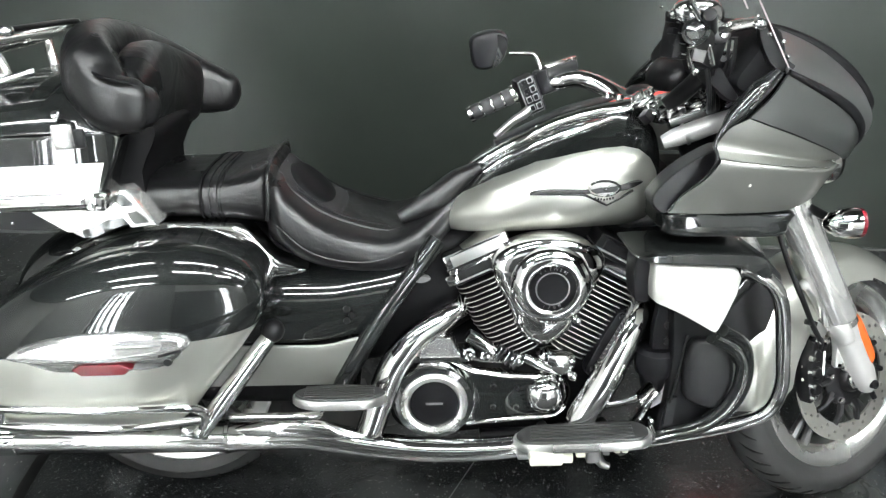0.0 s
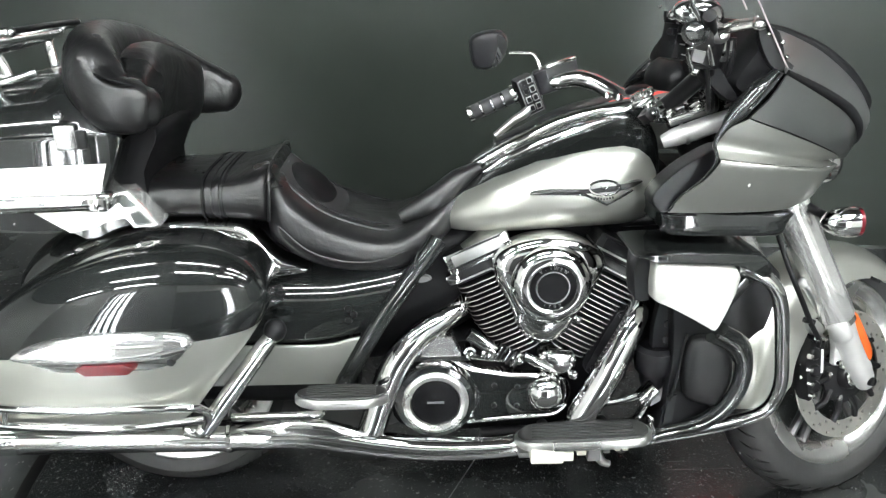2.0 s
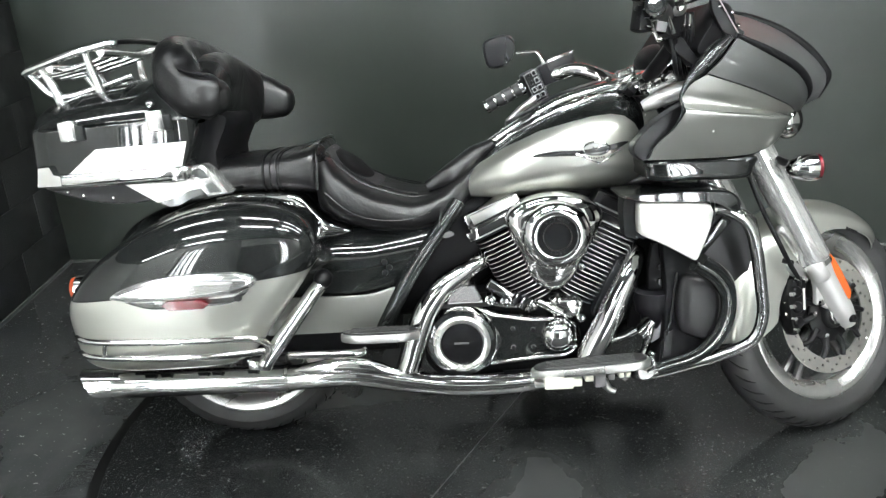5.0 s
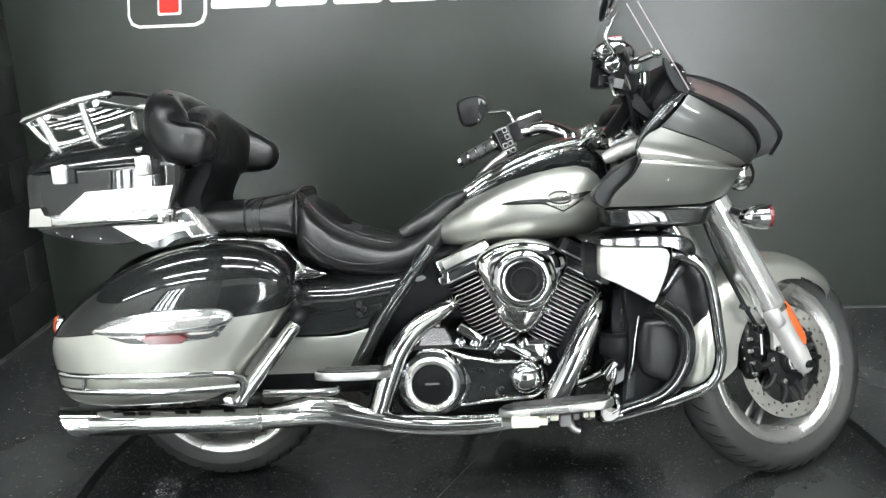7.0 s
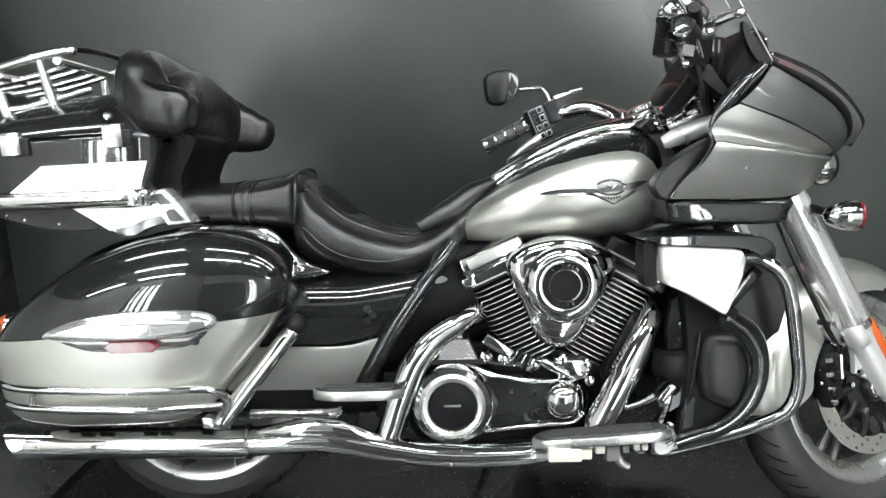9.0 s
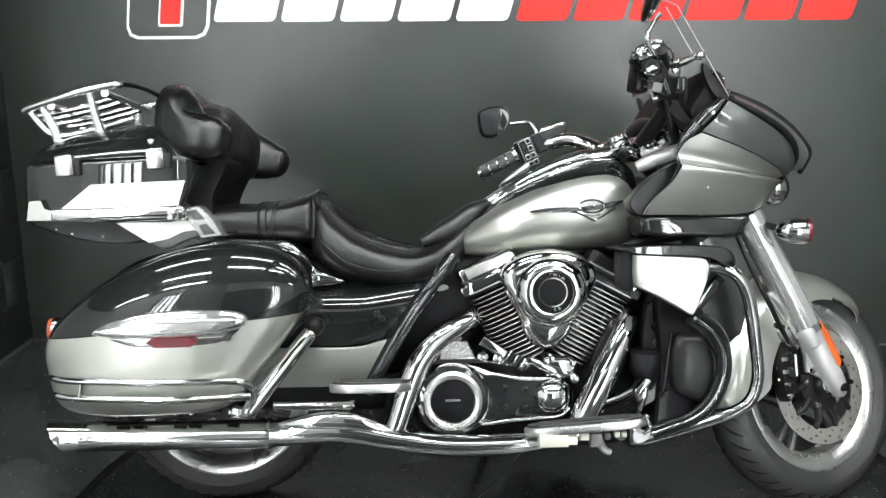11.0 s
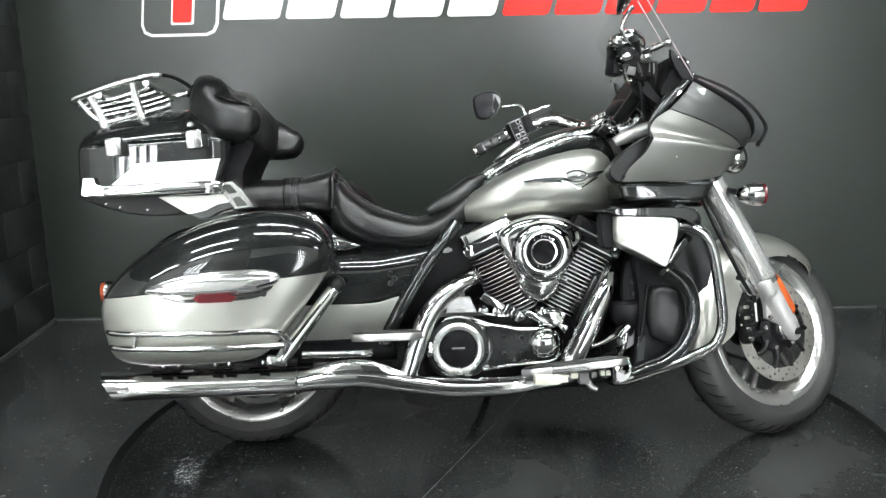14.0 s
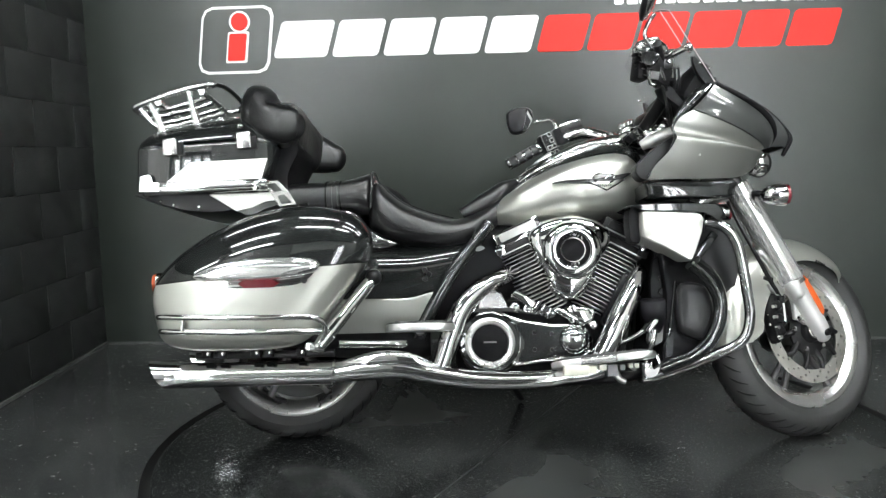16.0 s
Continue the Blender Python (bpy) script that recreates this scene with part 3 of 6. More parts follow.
for side in (-1, 1):
    y = 0.113 * side
    low = (0.952, y, 0.288)
    leg = steered("fork_slider", tube([along(low, d) for d in (-0.012, -0.004, 0.02, 0.05, 0.10, 0.15, 0.198)], [0.010, 0.020, 0.028, 0.032, 0.032, 0.033, 0.036], 4, 24), satin_soft, "satin aluminium fork slider")
    steered("slider_boss", tube([along((low[0] - 0.016, y + side * 0.012, low[2] - 0.006), d) for d in (0.150, 0.160, 0.200, 0.225)], [0.016, 0.025, 0.027, 0.016], 3, 16), satin_soft, "bright clamp boss")
    steered("fork_seal", tube([along(low, d) for d in (0.193, 0.206)], 0.0405, 2, 24), chrome)
    steered("fork_cover", tube([along(low, d) for d in (0.205, 0.209, 0.215, 0.33, 0.45, 0.56)], [0.036, 0.041, 0.043, 0.043, 0.043, 0.042], 3, 28, smooth=False), fork_metal, "polished fork cover")
    steered("fork_tube", tube([along(low, d) for d in (0.55, 0.70)], 0.027, 2, 18), engine_black)
    # axle nut with its open ring
    steered("axle_clamp", turned([(0.001, 0.020), (0.030, 0.018), (0.036, 0.010), (0.040, -0.02)], (AX, side * 0.088, AZ), (0, side, 0), 28), engine_black)
    ring = [(AX + 0.022 * math.cos(a), side * 0.109, AZ + 0.022 * math.sin(a)) for a in (radians(30 + 25 * k) for k in range(13))]
    steered("axle_ring", tube(ring, 0.0038, 3, 8), chrome, "chrome axle ring")
    steered("axle_cap", turned([(0.001, 0.006), (0.010, 0.005), (0.012, 0.0)], (AX, side * 0.107, AZ), (0, side, 0), 8), engine_black)
    steered("axle_arm", tube([(AX, side * 0.10, AZ), (AX + 0.030, side * 0.105, AZ - 0.03)], [0.016, 0.012], 2, 10), engine_black)
    # reflector on the slider
    steered("fork_reflector", slab([(0.874, 0.486), (0.886, 0.480), (0.912, 0.438), (0.940, 0.380), (0.938, 0.358), (0.928, 0.358), (0.898, 0.412), (0.872, 0.464)],
            [(y + side * 0.012, 0.97), (y + side * 0.027, 1.0), (y + side * 0.031, 0.94), (y + side * 0.032, 0.7)], 4), orange_lens, "amber reflector")
    steered("pinch_bolt", turned([(0.001, 0.003), (0.006, 0.003), (0.007, 0.006), (0.011, 0.005), (0.012, -0.01)], (0.942, y + side * 0.028, 0.301), (0, side, 0), 14), engine_black)
    # caliper behind the leg, two stepped halves with pistons and bolts
    line = [(0.750, 0.372), (0.753, 0.345), (0.754, 0.318), (0.759, 0.282), (0.770, 0.272), (0.786, 0.284), (0.794, 0.315), (0.809, 0.335), (0.814, 0.350), (0.811, 0.392), (0.817, 0.412), (0.809, 0.428), (0.792, 0.432), (0.781, 0.420), (0.772, 0.425), (0.764, 0.395)]
    cal = steered("brake_caliper", slab(line, [(side * 0.072, 0.93), (side * 0.080, 1.0), (side * 0.106, 1.0), (side * 0.113, 0.93)], 2), plastic, "black brake caliper")
    for name, bm, mat in (
            [("caliper_lobe", turned([(0.001, 0.014), (0.012, 0.013), (0.016, 0.009), (0.017, 0.0)], (cx, side * 0.108, cz), (0, side, 0), 20), plastic) for cx, cz in ((0.779, 0.390), (0.779, 0.348), (0.778, 0.308))]
            + [("bolt", turned([(0.001, 0.012), (0.006, 0.011), (0.0075, 0)], (cx, side * 0.113, cz), (0, side, 0), 8), chrome) for cx, cz in ((0.785, 0.424), (0.762, 0.385), (0.760, 0.352), (0.762, 0.318), (0.766, 0.288), (0.807, 0.420))]
            + [("pin", tube([(0.768, side * 0.108, cz), (0.752, side * 0.095, cz + 0.002)], 0.004, 2, 8), cream) for cz in (0.330, 0.362)]
            + [("label_bar", block((0.803, side * 0.1145, 0.368), (0.006, 0.003, 0.058), (0, 4, 0), 0.001), white_paint)]):
        bm.transform(S)
        part(name, bm, mat, cal)
    steered("caliper_mount", slab([(0.846, 0.440), (0.862, 0.428), (0.880, 0.380), (0.918, 0.335), (0.905, 0.325), (0.868, 0.345), (0.852, 0.350), (0.856, 0.395)], plate(side * 0.092, side * 0.106, 0.03), 2), satin_soft, "satin caliper mount")
    for cx, cz in ((0.852, 0.434), (0.868, 0.352)):
        steered("mount_bolt", turned([(0.001, 0.010), (0.008, 0.009), (0.010, 0)], (cx, side * 0.106, cz), (0, side, 0), 10), chrome)
    # brace over the mudguard, hose and its clamp
    steered("fender_brace", tube([(0.758, side * 0.100, 0.560), (0.775, side * 0.104, 0.545), (0.805, side * 0.104, 0.500), (0.838, side * 0.104, 0.452)], [0.010, 0.0135, 0.0135, 0.012], 3, 14), satin, "satin mudguard brace")
    steered("brace_end", ball((0.757, side * 0.10, 0.562), (0.013, 0.013, 0.013), (0, 0, 0), 12, 8), satin_soft)
    steered("fender_bracket", slab([(0.770, 0.462), (0.800, 0.470), (0.828, 0.440), (0.808, 0.425), (0.782, 0.436)], plate(side * 0.088, side * 0.102, 0.03), 2), satin, "satin bracket")
    steered("bracket_knob", ball((0.828, side * 0.104, 0.462), (0.012, 0.01, 0.012), (0, 0, 0), 12, 8), chrome)
    steered("hose", tube([(0.66, side * 0.10, 0.73), (0.675, side * 0.13, 0.62), (0.715, side * 0.135, 0.53), (0.755, side * 0.125, 0.468), (0.785, side * 0.12, 0.425), (0.792, side * 0.112, 0.405)], [0.0065, 0.0065, 0.0065, 0.007, 0.006, 0.006], 6, 10), plastic, "black brake hose")
    steered("hose_clamp", block((0.752, side * 0.122, 0.474), (0.030, 0.016, 0.014), (0, 20, 0), 0.004), plastic)

# front mudguard: deep at the back, short at the front
rows = []
for k in range(41):
    f = k / 40
    a = radians(39 + 149 * f)
    tip, tail = max(0.0, (0.10 - f) / 0.10), max(0.0, (f - 0.93) / 0.07)
    r0 = 0.331 + 0.003 * f
    w = (0.080 + 0.010 * math.sin(math.pi * f)) * (1 - 0.35 * tip ** 2)
    lip = 0.217 + 0.043 * min(1.0, max(0.0, (0.5 - f) / 0.4)) - 0.032 * max(0.0, min(1.0, (f - 0.35) / 0.35)) + 0.055 * tail ** 2
    row = []
    for j in range(21):
        v = -1 + j / 10
        e = min(abs(v) / 0.7, 1) * math.pi / 2
        down = max(0.0, (abs(v) - 0.7) / 0.3)
        lat = math.copysign(w * math.sin(e) * (1 + 0.05 * down), v)
        rr = r0 - 0.066 * (1 - math.cos(e))
        rr += (lip - rr) * down if abs(v) > 0.7 else 0
        row.append(Vector((AX + math.cos(a) * rr, lat, AZ + math.sin(a) * rr)))
    rows.append(row)
bm = loft(rows, closed=False, caps=False)
thicken(bm, 0.003)
fender = steered("front_fender", bm, silver, "silver front mudguard", 50)
for k in range(5):
    bm = block((AX + 0.078 + 0.008 * k, -0.0925, AZ + 0.236 - 0.0032 * k), (0.0055, 0.002, 0.009), (0, 18, 0), 0)
    bm.transform(S)
    part("label_bar", bm, plastic, fender)

# ---------------------------------------------------------------- saddlebags
bag_outline = [(-1.128, 0.50), (-1.125, 0.42), (-1.095, 0.340), (-1.00, 0.314), (-0.85, 0.312), (-0.72, 0.320), (-0.655, 0.352), (-0.60, 0.42), (-0.525, 0.515), (-0.472, 0.60),
               (-0.470, 0.650), (-0.505, 0.702), (-0.57, 0.732), (-0.665, 0.744), (-0.77, 0.734), (-0.87, 0.705), (-0.98, 0.652), (-1.080, 0.574)]
SEAM, SLOPE = Vector((-0.8, 0, 0.541)), Vector((-0.088, 0.0, 1)).normalized()


def bag_side(depth):
    """Stations of a boxy bag whose outer side swells a little and rolls over at the edge."""
    out = [(-0.19, 0.985), (-0.215, 1.0)]
    for k in range(15):
        u = math.sin(math.pi / 2 * k / 14)
        out.append((-0.300 - (depth - 0.300) * u, max(0.04, (1 - u ** 3.1) ** (1 / 2.5))))
    return out


def bag_shape():
    return slab(bag_outline, bag_side(0.414), 4)


bag = part("saddlebag", cut(bag_shape(), SEAM - SLOPE * 0.0015, SLOPE, False), silver, bike, "two-tone saddlebag, silver below and black above")
part("lid", cut(bag_shape(), SEAM + SLOPE * 0.0015, SLOPE, True), black_gloss, bag, "gloss black saddlebag lid")
part("seam", cut(cut(slab(bag_outline, [(a, s * 0.99) for a, s in bag_side(0.411)], 4), SEAM - SLOPE * 0.002, SLOPE, True), SEAM + SLOPE * 0.002, SLOPE, False), plastic, bag)
cover = part("latch_cover", slab([(-0.984, 0.534), (-0.960, 0.550), (-0.915, 0.566), (-0.86, 0.577), (-0.78, 0.584), (-0.68, 0.584), (-0.630, 0.577), (-0.614, 0.562), (-0.622, 0.545), (-0.66, 0.530), (-0.74, 0.521), (-0.85, 0.518), (-0.93, 0.520), (-0.972, 0.526)],
             [(-0.37, 0.98), (-0.404, 1.0), (-0.417, 0.985), (-0.424, 0.94), (-0.428, 0.84), (-0.4300, 0.55)], 4), cover_metal, bag, "bright chrome latch cover")
cover.data.transform(Matrix.Translation((0, -0.411, 0.55)) @ Matrix.Rotation(radians(-9), 4, "X") @ Matrix.Translation((0, 0.411, -0.55)))
part("cover_cut", block((-0.652, -0.4265, 0.543), (0.050, 0.008, 0.007), (0, -14, 0), 0.002), engine_black, cover, "dark finger slot")
part("cover_lip", tube([(-0.965, -0.416, 0.541), (-0.90, -0.424, 0.552), (-0.80, -0.428, 0.558), (-0.70, -0.428, 0.560), (-0.632, -0.420, 0.558)], [0.0015, 0.0035, 0.004, 0.004, 0.0015], 5, 8), satin, cover, "raised edge along the latch cover")
part("trim", slab([(-0.950, 0.526), (-0.82, 0.530), (-0.66, 0.533), (-0.63, 0.540), (-0.650, 0.520), (-0.70, 0.502), (-0.86, 0.497), (-0.915, 0.506)],
     [(-0.36, 0.98), (-0.405, 1.0), (-0.414, 0.98), (-0.416, 0.85)], 4), chrome, bag, "chrome reflector surround")
part("reflector", slab([(-0.852, 0.510), (-0.836, 0.521), (-0.748, 0.522), (-0.729, 0.511), (-0.745, 0.498), (-0.834, 0.497)], [(-0.405, 0.98), (-0.428, 1.0), (-0.432, 0.93)], 1, False), red_lens, bag, "red reflector")
part("lock", turned([(0.001, 0.008), (0.008, 0.008), (0.010, 0)], (-0.662, -0.409, 0.517), sides=14), engine_black, bag)
mirrored(bag)

for sd in (-1, 1):
    rail = part("bag_guard", tube([(-1.112, 0.25 * sd, 0.420), (-1.108, 0.34 * sd, 0.419), (-1.06, 0.395 * sd, 0.418), (-0.95, 0.414 * sd, 0.415), (-0.80, 0.418 * sd, 0.412), (-0.66, 0.411 * sd, 0.411),
                              (-0.622, 0.398 * sd, 0.402), (-0.606, 0.378 * sd, 0.374), (-0.625, 0.36 * sd, 0.325)], 0.0095, 6, 12), chrome, bike, "chrome saddlebag guard rail")
    part("lower_rail", tube([(-1.105, 0.25 * sd, 0.378), (-1.10, 0.34 * sd, 0.377), (-1.05, 0.395 * sd, 0.376), (-0.90, 0.415 * sd, 0.372), (-0.75, 0.418 * sd, 0.370), (-0.615, 0.388 * sd, 0.368)], 0.0095, 6, 12), chrome, rail)
    part("upright", tube([(-1.012, 0.407 * sd, 0.417), (-1.02, 0.404 * sd, 0.374)], 0.007, 2, 10), chrome, rail)
    part("guard_strut", tube([(-0.480, 0.285 * sd, 0.506), (-0.492, 0.292 * sd, 0.494), (-0.615, 0.352 * sd, 0.338), (-0.628, 0.358 * sd, 0.318)], [0.016, 0.020, 0.020, 0.016], 4, 16), chrome, bike, "thick chrome strut")
    part("strut_foot", block((-0.64, 0.34 * sd, 0.318), (0.06, 0.04, 0.026), (0, 8, 0), 0.008), chrome, bike)
    part("strut_clamp", ball((-0.470, 0.275 * sd, 0.524), (0.026, 0.03, 0.026), (0, 0, 0), 14, 10), plastic, bike)
    part("step_bar", tube([(-0.575, 0.30 * sd, 0.324), (-0.40, 0.29 * sd, 0.319), (-0.375, 0.27 * sd, 0.319)], 0.0105, 4, 12), chrome, bike)

# ---------------------------------------------------------------- trunk, tray, rack, backrest
lid_rows = [(-1.226, 0.14, 0.952), (-1.219, 0.21, 0.985), (-1.190, 0.255, 1.020), (-1.12, 0.276, 1.044), (-1.04, 0.281, 1.060), (-0.95, 0.282, 1.072), (-0.88, 0.281, 1.074), (-0.82, 0.272, 1.054), (-0.78, 0.255, 1.012), (-0.757, 0.22, 0.985)]


def rounded_box(x, w, zb, zt, r=0.016):
    """A section across the machine: upright sides, rounded corners."""
    ring = []
    for sy, sz, start in ((1, 1, 0), (-1, 1, 90), (-1, -1, 180), (1, -1, 270)):
        cz = zt - r if sz > 0 else zb + r
        corner = [Vector((x, sy * (w - r) + r * math.cos(radians(start + 22.5 * k)), cz + r * math.sin(radians(start + 22.5 * k)))) for k in range(5)]
        side = Vector((0, 0, -sz * 0.006)) if start in (0, 180) else Vector((0, -sy * 0.006, 0))
        other = Vector((0, -sy * 0.006, 0)) if start in (0, 180) else Vector((0, 0, -sz * 0.006))
        ring += [corner[0] + side] + corner + [corner[-1] + other]
    return ring


def trunk_half(x):
    """Half the trunk's width at x: sides that swell gently to the middle."""
    return 0.271 - (x + 0.93) ** 2 / 10


trunk_rows = [(-1.214, 0.20, 0.86, 0.925), (-1.206, 0.240, 0.815, 0.946), (-1.185, trunk_half(-1.185) - 0.006, 0.798, 0.953)]
trunk_rows += [(x, trunk_half(x), 0.796, 0.957 + 0.05 * (x + 1.15)) for x in (-1.15, -1.05, -0.95, -0.87)]
trunk_rows += [(-0.822, trunk_half(-0.822), 0.80, 0.972), (-0.800, 0.262, 0.84, 0.972), (-0.782, 0.250, 0.89, 0.970), (-0.768, 0.23, 0.93, 0.966)]
trunk_fine = [(a.x, a.y, b.y, b.z) for a, b in zip(curve([(r[0], r[1], 0) for r in trunk_rows], 4), curve([(r[0], r[2], r[3]) for r in trunk_rows], 4))]
trunk = part("trunk", loft([rounded_box(*r) for r in trunk_fine]), black_gloss, bike, "gloss black touring trunk with chrome trim")
part("lid", cut(sections([(x, w + 0.004, 1.845 - z + 0.07 * (x + 1.0), z) for x, w, z in lid_rows], 2.3, 6), Vector((-1.0, 0, 0.9585)), Vector((-0.045, 0, 1)).normalized(), True), black_gloss, trunk, "gloss black trunk lid")
for sd in (-1, 1):
    rows = []
    for f in (0.0, 0.5, 1.0):
        x0, x1, z0, z1 = -1.110 + 0.080 * f, -0.815 + 0.023 * f, 0.830 + 0.063 * f, 0.826 + 0.076 * f
        rows.append([(x0 + (x1 - x0) * q, (trunk_half(x0 + (x1 - x0) * q) + 0.0012) * sd, z0 + (z1 - z0) * q) for q in (0, 0.25, 0.5, 0.75, 1)])
    part("side_panel", thicken(grid(rows, 3, 4), 0.002), silver_lit, trunk, "silver painted side panel")
for lx, lz in ((-1.090, 0.946), (-0.862, 0.962)):
    latch = part("latch", block((lx, -0.272, lz - 0.004), (0.046, 0.034, 0.054), (0, -4, 0), 0.009), rack_metal, trunk, "bright metal trunk latch")
    part("latch_shadow", block((lx + 0.028, -0.262, lz - 0.010), (0.020, 0.03, 0.040), (0, -4, 0), 0.005), plastic, trunk)
part("lock", turned([(0.004, 0.010), (0.007, 0.012), (0.009, 0.010), (0.0095, 0.0)], (-0.872, -0.274, 1.002), sides=16), chrome, trunk, "chrome key lock")
tray_line = [(-1.222, 0.800), (-1.19, 0.803), (-0.90, 0.815), (-0.80, 0.818), (-0.80, 0.795), (-0.86, 0.762), (-0.95, 0.742), (-1.05, 0.746), (-1.14, 0.768)]
part("tray", slab(tray_line, [(-0.222, 0.93), (-0.212, 1.0), (0.212, 1.0), (0.222, 0.93)], 3), plastic, bike, "black trunk tray")
for sd in (-1, 1):
    line = curve([(-1.190, 0.235, 0.811), (-1.165, 0.256, 0.813), (-1.10, 0.263, 0.815), (-0.95, 0.265, 0.818), (-0.83, 0.264, 0.821), (-0.79, 0.258, 0.822)], 4)
    size = [0.6] + [1.0] * (len(line) - 2) + [0.6]
    part("trunk_trim", loft([[p + Vector((0, u.y * 0.060 * k, (u.z - 0.5) * 0.040 * k)) for u in oval(0, 0.30, 0, 1, 2.8, 24)] for p, k in ((Vector((q.x, q.y * sd, q.z)), z) for q, z in zip(line, size))]), chrome, bike, "rounded chrome trunk trim", 50)
    part("trim_groove", tube([(-1.15, 0.2765 * sd, 0.806), (-0.95, 0.2835 * sd, 0.811), (-0.81, 0.2825 * sd, 0.815)], 0.0022, 3, 6), engine_black, bike)
    part("trim_corner", slab([(-1.194, 0.800), (-1.186, 0.856), (-1.152, 0.858), (-1.142, 0.834), (-1.122, 0.828), (-1.122, 0.800)], [(0.205 * sd, 0.97), (0.255 * sd, 1.0), (0.274 * sd, 0.97), (0.282 * sd, 0.86)], 1, False), chrome, bike, "chrome corner of the trim")
    part("trim_clamp", block((-0.818, 0.272 * sd, 0.816), (0.040, 0.022, 0.030), (0, 0, 0), 0.005), chrome, bike, "chrome clamp")
    part("trim_bolt", turned([(0.001, 0.008), (0.008, 0.007), (0.010, 0.0)], (-0.824, 0.281 * sd, 0.812), (0, sd, 0), 12), chrome, bike)
    part("trim_end", slab([(-0.818, 0.832), (-0.768, 0.838), (-0.738, 0.806), (-0.706, 0.758), (-0.762, 0.752), (-0.786, 0.786)], plate(0.16 * sd, 0.240 * sd, 0.03), 1, False), fork_metal, bike, "polished trim end")
    part("trim_slot", slab([(-0.768, 0.787), (-0.748, 0.792), (-0.723, 0.765), (-0.756, 0.761)], plate(0.23 * sd, 0.2425 * sd, 0.02), 1, False), grey_gloss, bike)
    part("trim_facet", slab([(-0.800, 0.825), (-0.774, 0.828), (-0.752, 0.803), (-0.778, 0.799)], plate(0.23 * sd, 0.2425 * sd, 0.02), 1, False), grey_gloss, bike, "smoked facet")
    part("tray_bracket", slab([(-0.985, 0.796), (-0.85, 0.799), (-0.759, 0.801), (-0.762, 0.777), (-0.81, 0.770), (-0.849, 0.752), (-0.900, 0.742)], plate(0.17 * sd, 0.237 * sd, 0.02), 1, False), silver_lit, bike, "bright trunk bracket")
    part("bracket_web", slab([(-0.900, 0.744), (-0.849, 0.756), (-0.80, 0.774), (-0.762, 0.779), (-0.768, 0.760), (-0.81, 0.748), (-0.842, 0.731), (-0.87, 0.728)], plate(0.17 * sd, 0.233 * sd, 0.03), 1, False), grey_gloss, bike, "smoked lower web")
    for bx, bz in ((-1.14, 0.781), (-1.10, 0.769), (-1.02, 0.760)):
        part("tray_bolt", turned([(0.001, 0.004), (0.004, 0.003), (0.0045, 0)], (bx, 0.219 * sd, bz), (0, sd, 0), 8), chrome, bike)

rack = part("luggage_rack", tube([(-0.985, -0.185, 1.162), (-1.10, -0.19, 1.137), (-1.225, -0.172, 1.100), (-1.247, -0.12, 1.090), (-1.25, 0.0, 1.088), (-1.247, 0.12, 1.090), (-1.225, 0.172, 1.100), (-1.10, 0.19, 1.137), (-0.985, 0.185, 1.162)], 0.0105, 6, 12), rack_metal, bike, "bright metal tube luggage rack")
for y in (-0.12, -0.045, 0.045, 0.12):
    part("slat", tube([(-1.24, y, 1.084), (-1.14, y, 1.102), (-1.06, y, 1.122), (-1.02, y, 1.134)], 0.008, 5, 10), rack_metal, rack)
for x, z in ((-1.16, 1.105), (-1.02, 1.138)):
    part("crossbar", tube([(x, -0.185, z), (x, 0.185, z)], 0.010, 2, 10), rack_metal, rack)
part("front_bar", tube([(-0.985, -0.185, 1.162), (-0.96, -0.12, 1.166), (-0.955, 0, 1.168), (-0.96, 0.12, 1.166), (-0.985, 0.185, 1.162)], 0.007, 6, 10), plastic, rack, "thin black front bar")
for sd in (-1, 1):
    part("rack_leg", tube([(-1.19, 0.17 * sd, 1.105), (-1.165, 0.165 * sd, 1.055), (-1.15, 0.16 * sd, 1.002)], [0.011, 0.012, 0.014], 4, 10), rack_metal, rack)
    part("rack_leg", tube([(-1.06, 0.185 * sd, 1.140), (-1.05, 0.175 * sd, 1.085), (-1.035, 0.165 * sd, 1.022)], [0.010, 0.012, 0.014], 4, 10), rack_metal, rack)
    part("rack_brace", tube([(-1.23, 0.165 * sd, 1.098), (-1.16, 0.16 * sd, 1.03), (-1.03, 0.15 * sd, 1.055), (-0.96, 0.14 * sd, 1.075)], 0.009, 6, 10), rack_metal, rack)
    part("rack_joint", ball((-0.987, 0.185 * sd, 1.160), (0.016, 0.014, 0.013), (0, 0, 0), 12, 8), rack_metal, rack)

# padded backrest that wraps round: far wing, middle and near wing
path = [(-0.712, -0.226, 1.010), (-0.728, -0.232, 1.012), (-0.772, -0.228, 1.018), (-0.804, -0.206, 1.034), (-0.832, -0.170, 1.056), (-0.852, -0.10, 1.068), (-0.860, 0.0, 1.072), (-0.846, 0.10, 1.064), (-0.82, 0.165, 1.046), (-0.775, 0.212, 1.024), (-0.715, 0.234, 1.000), (-0.672, 0.242, 0.988), (-0.646, 0.244, 0.982)]
half_h = [0.044, 0.056, 0.060, 0.072, 0.094, 0.104, 0.106, 0.102, 0.096, 0.086, 0.072, 0.062, 0.052]
thick = [0.034, 0.046, 0.052, 0.056, 0.060, 0.060, 0.056, 0.056, 0.054, 0.050, 0.046, 0.044, 0.042]


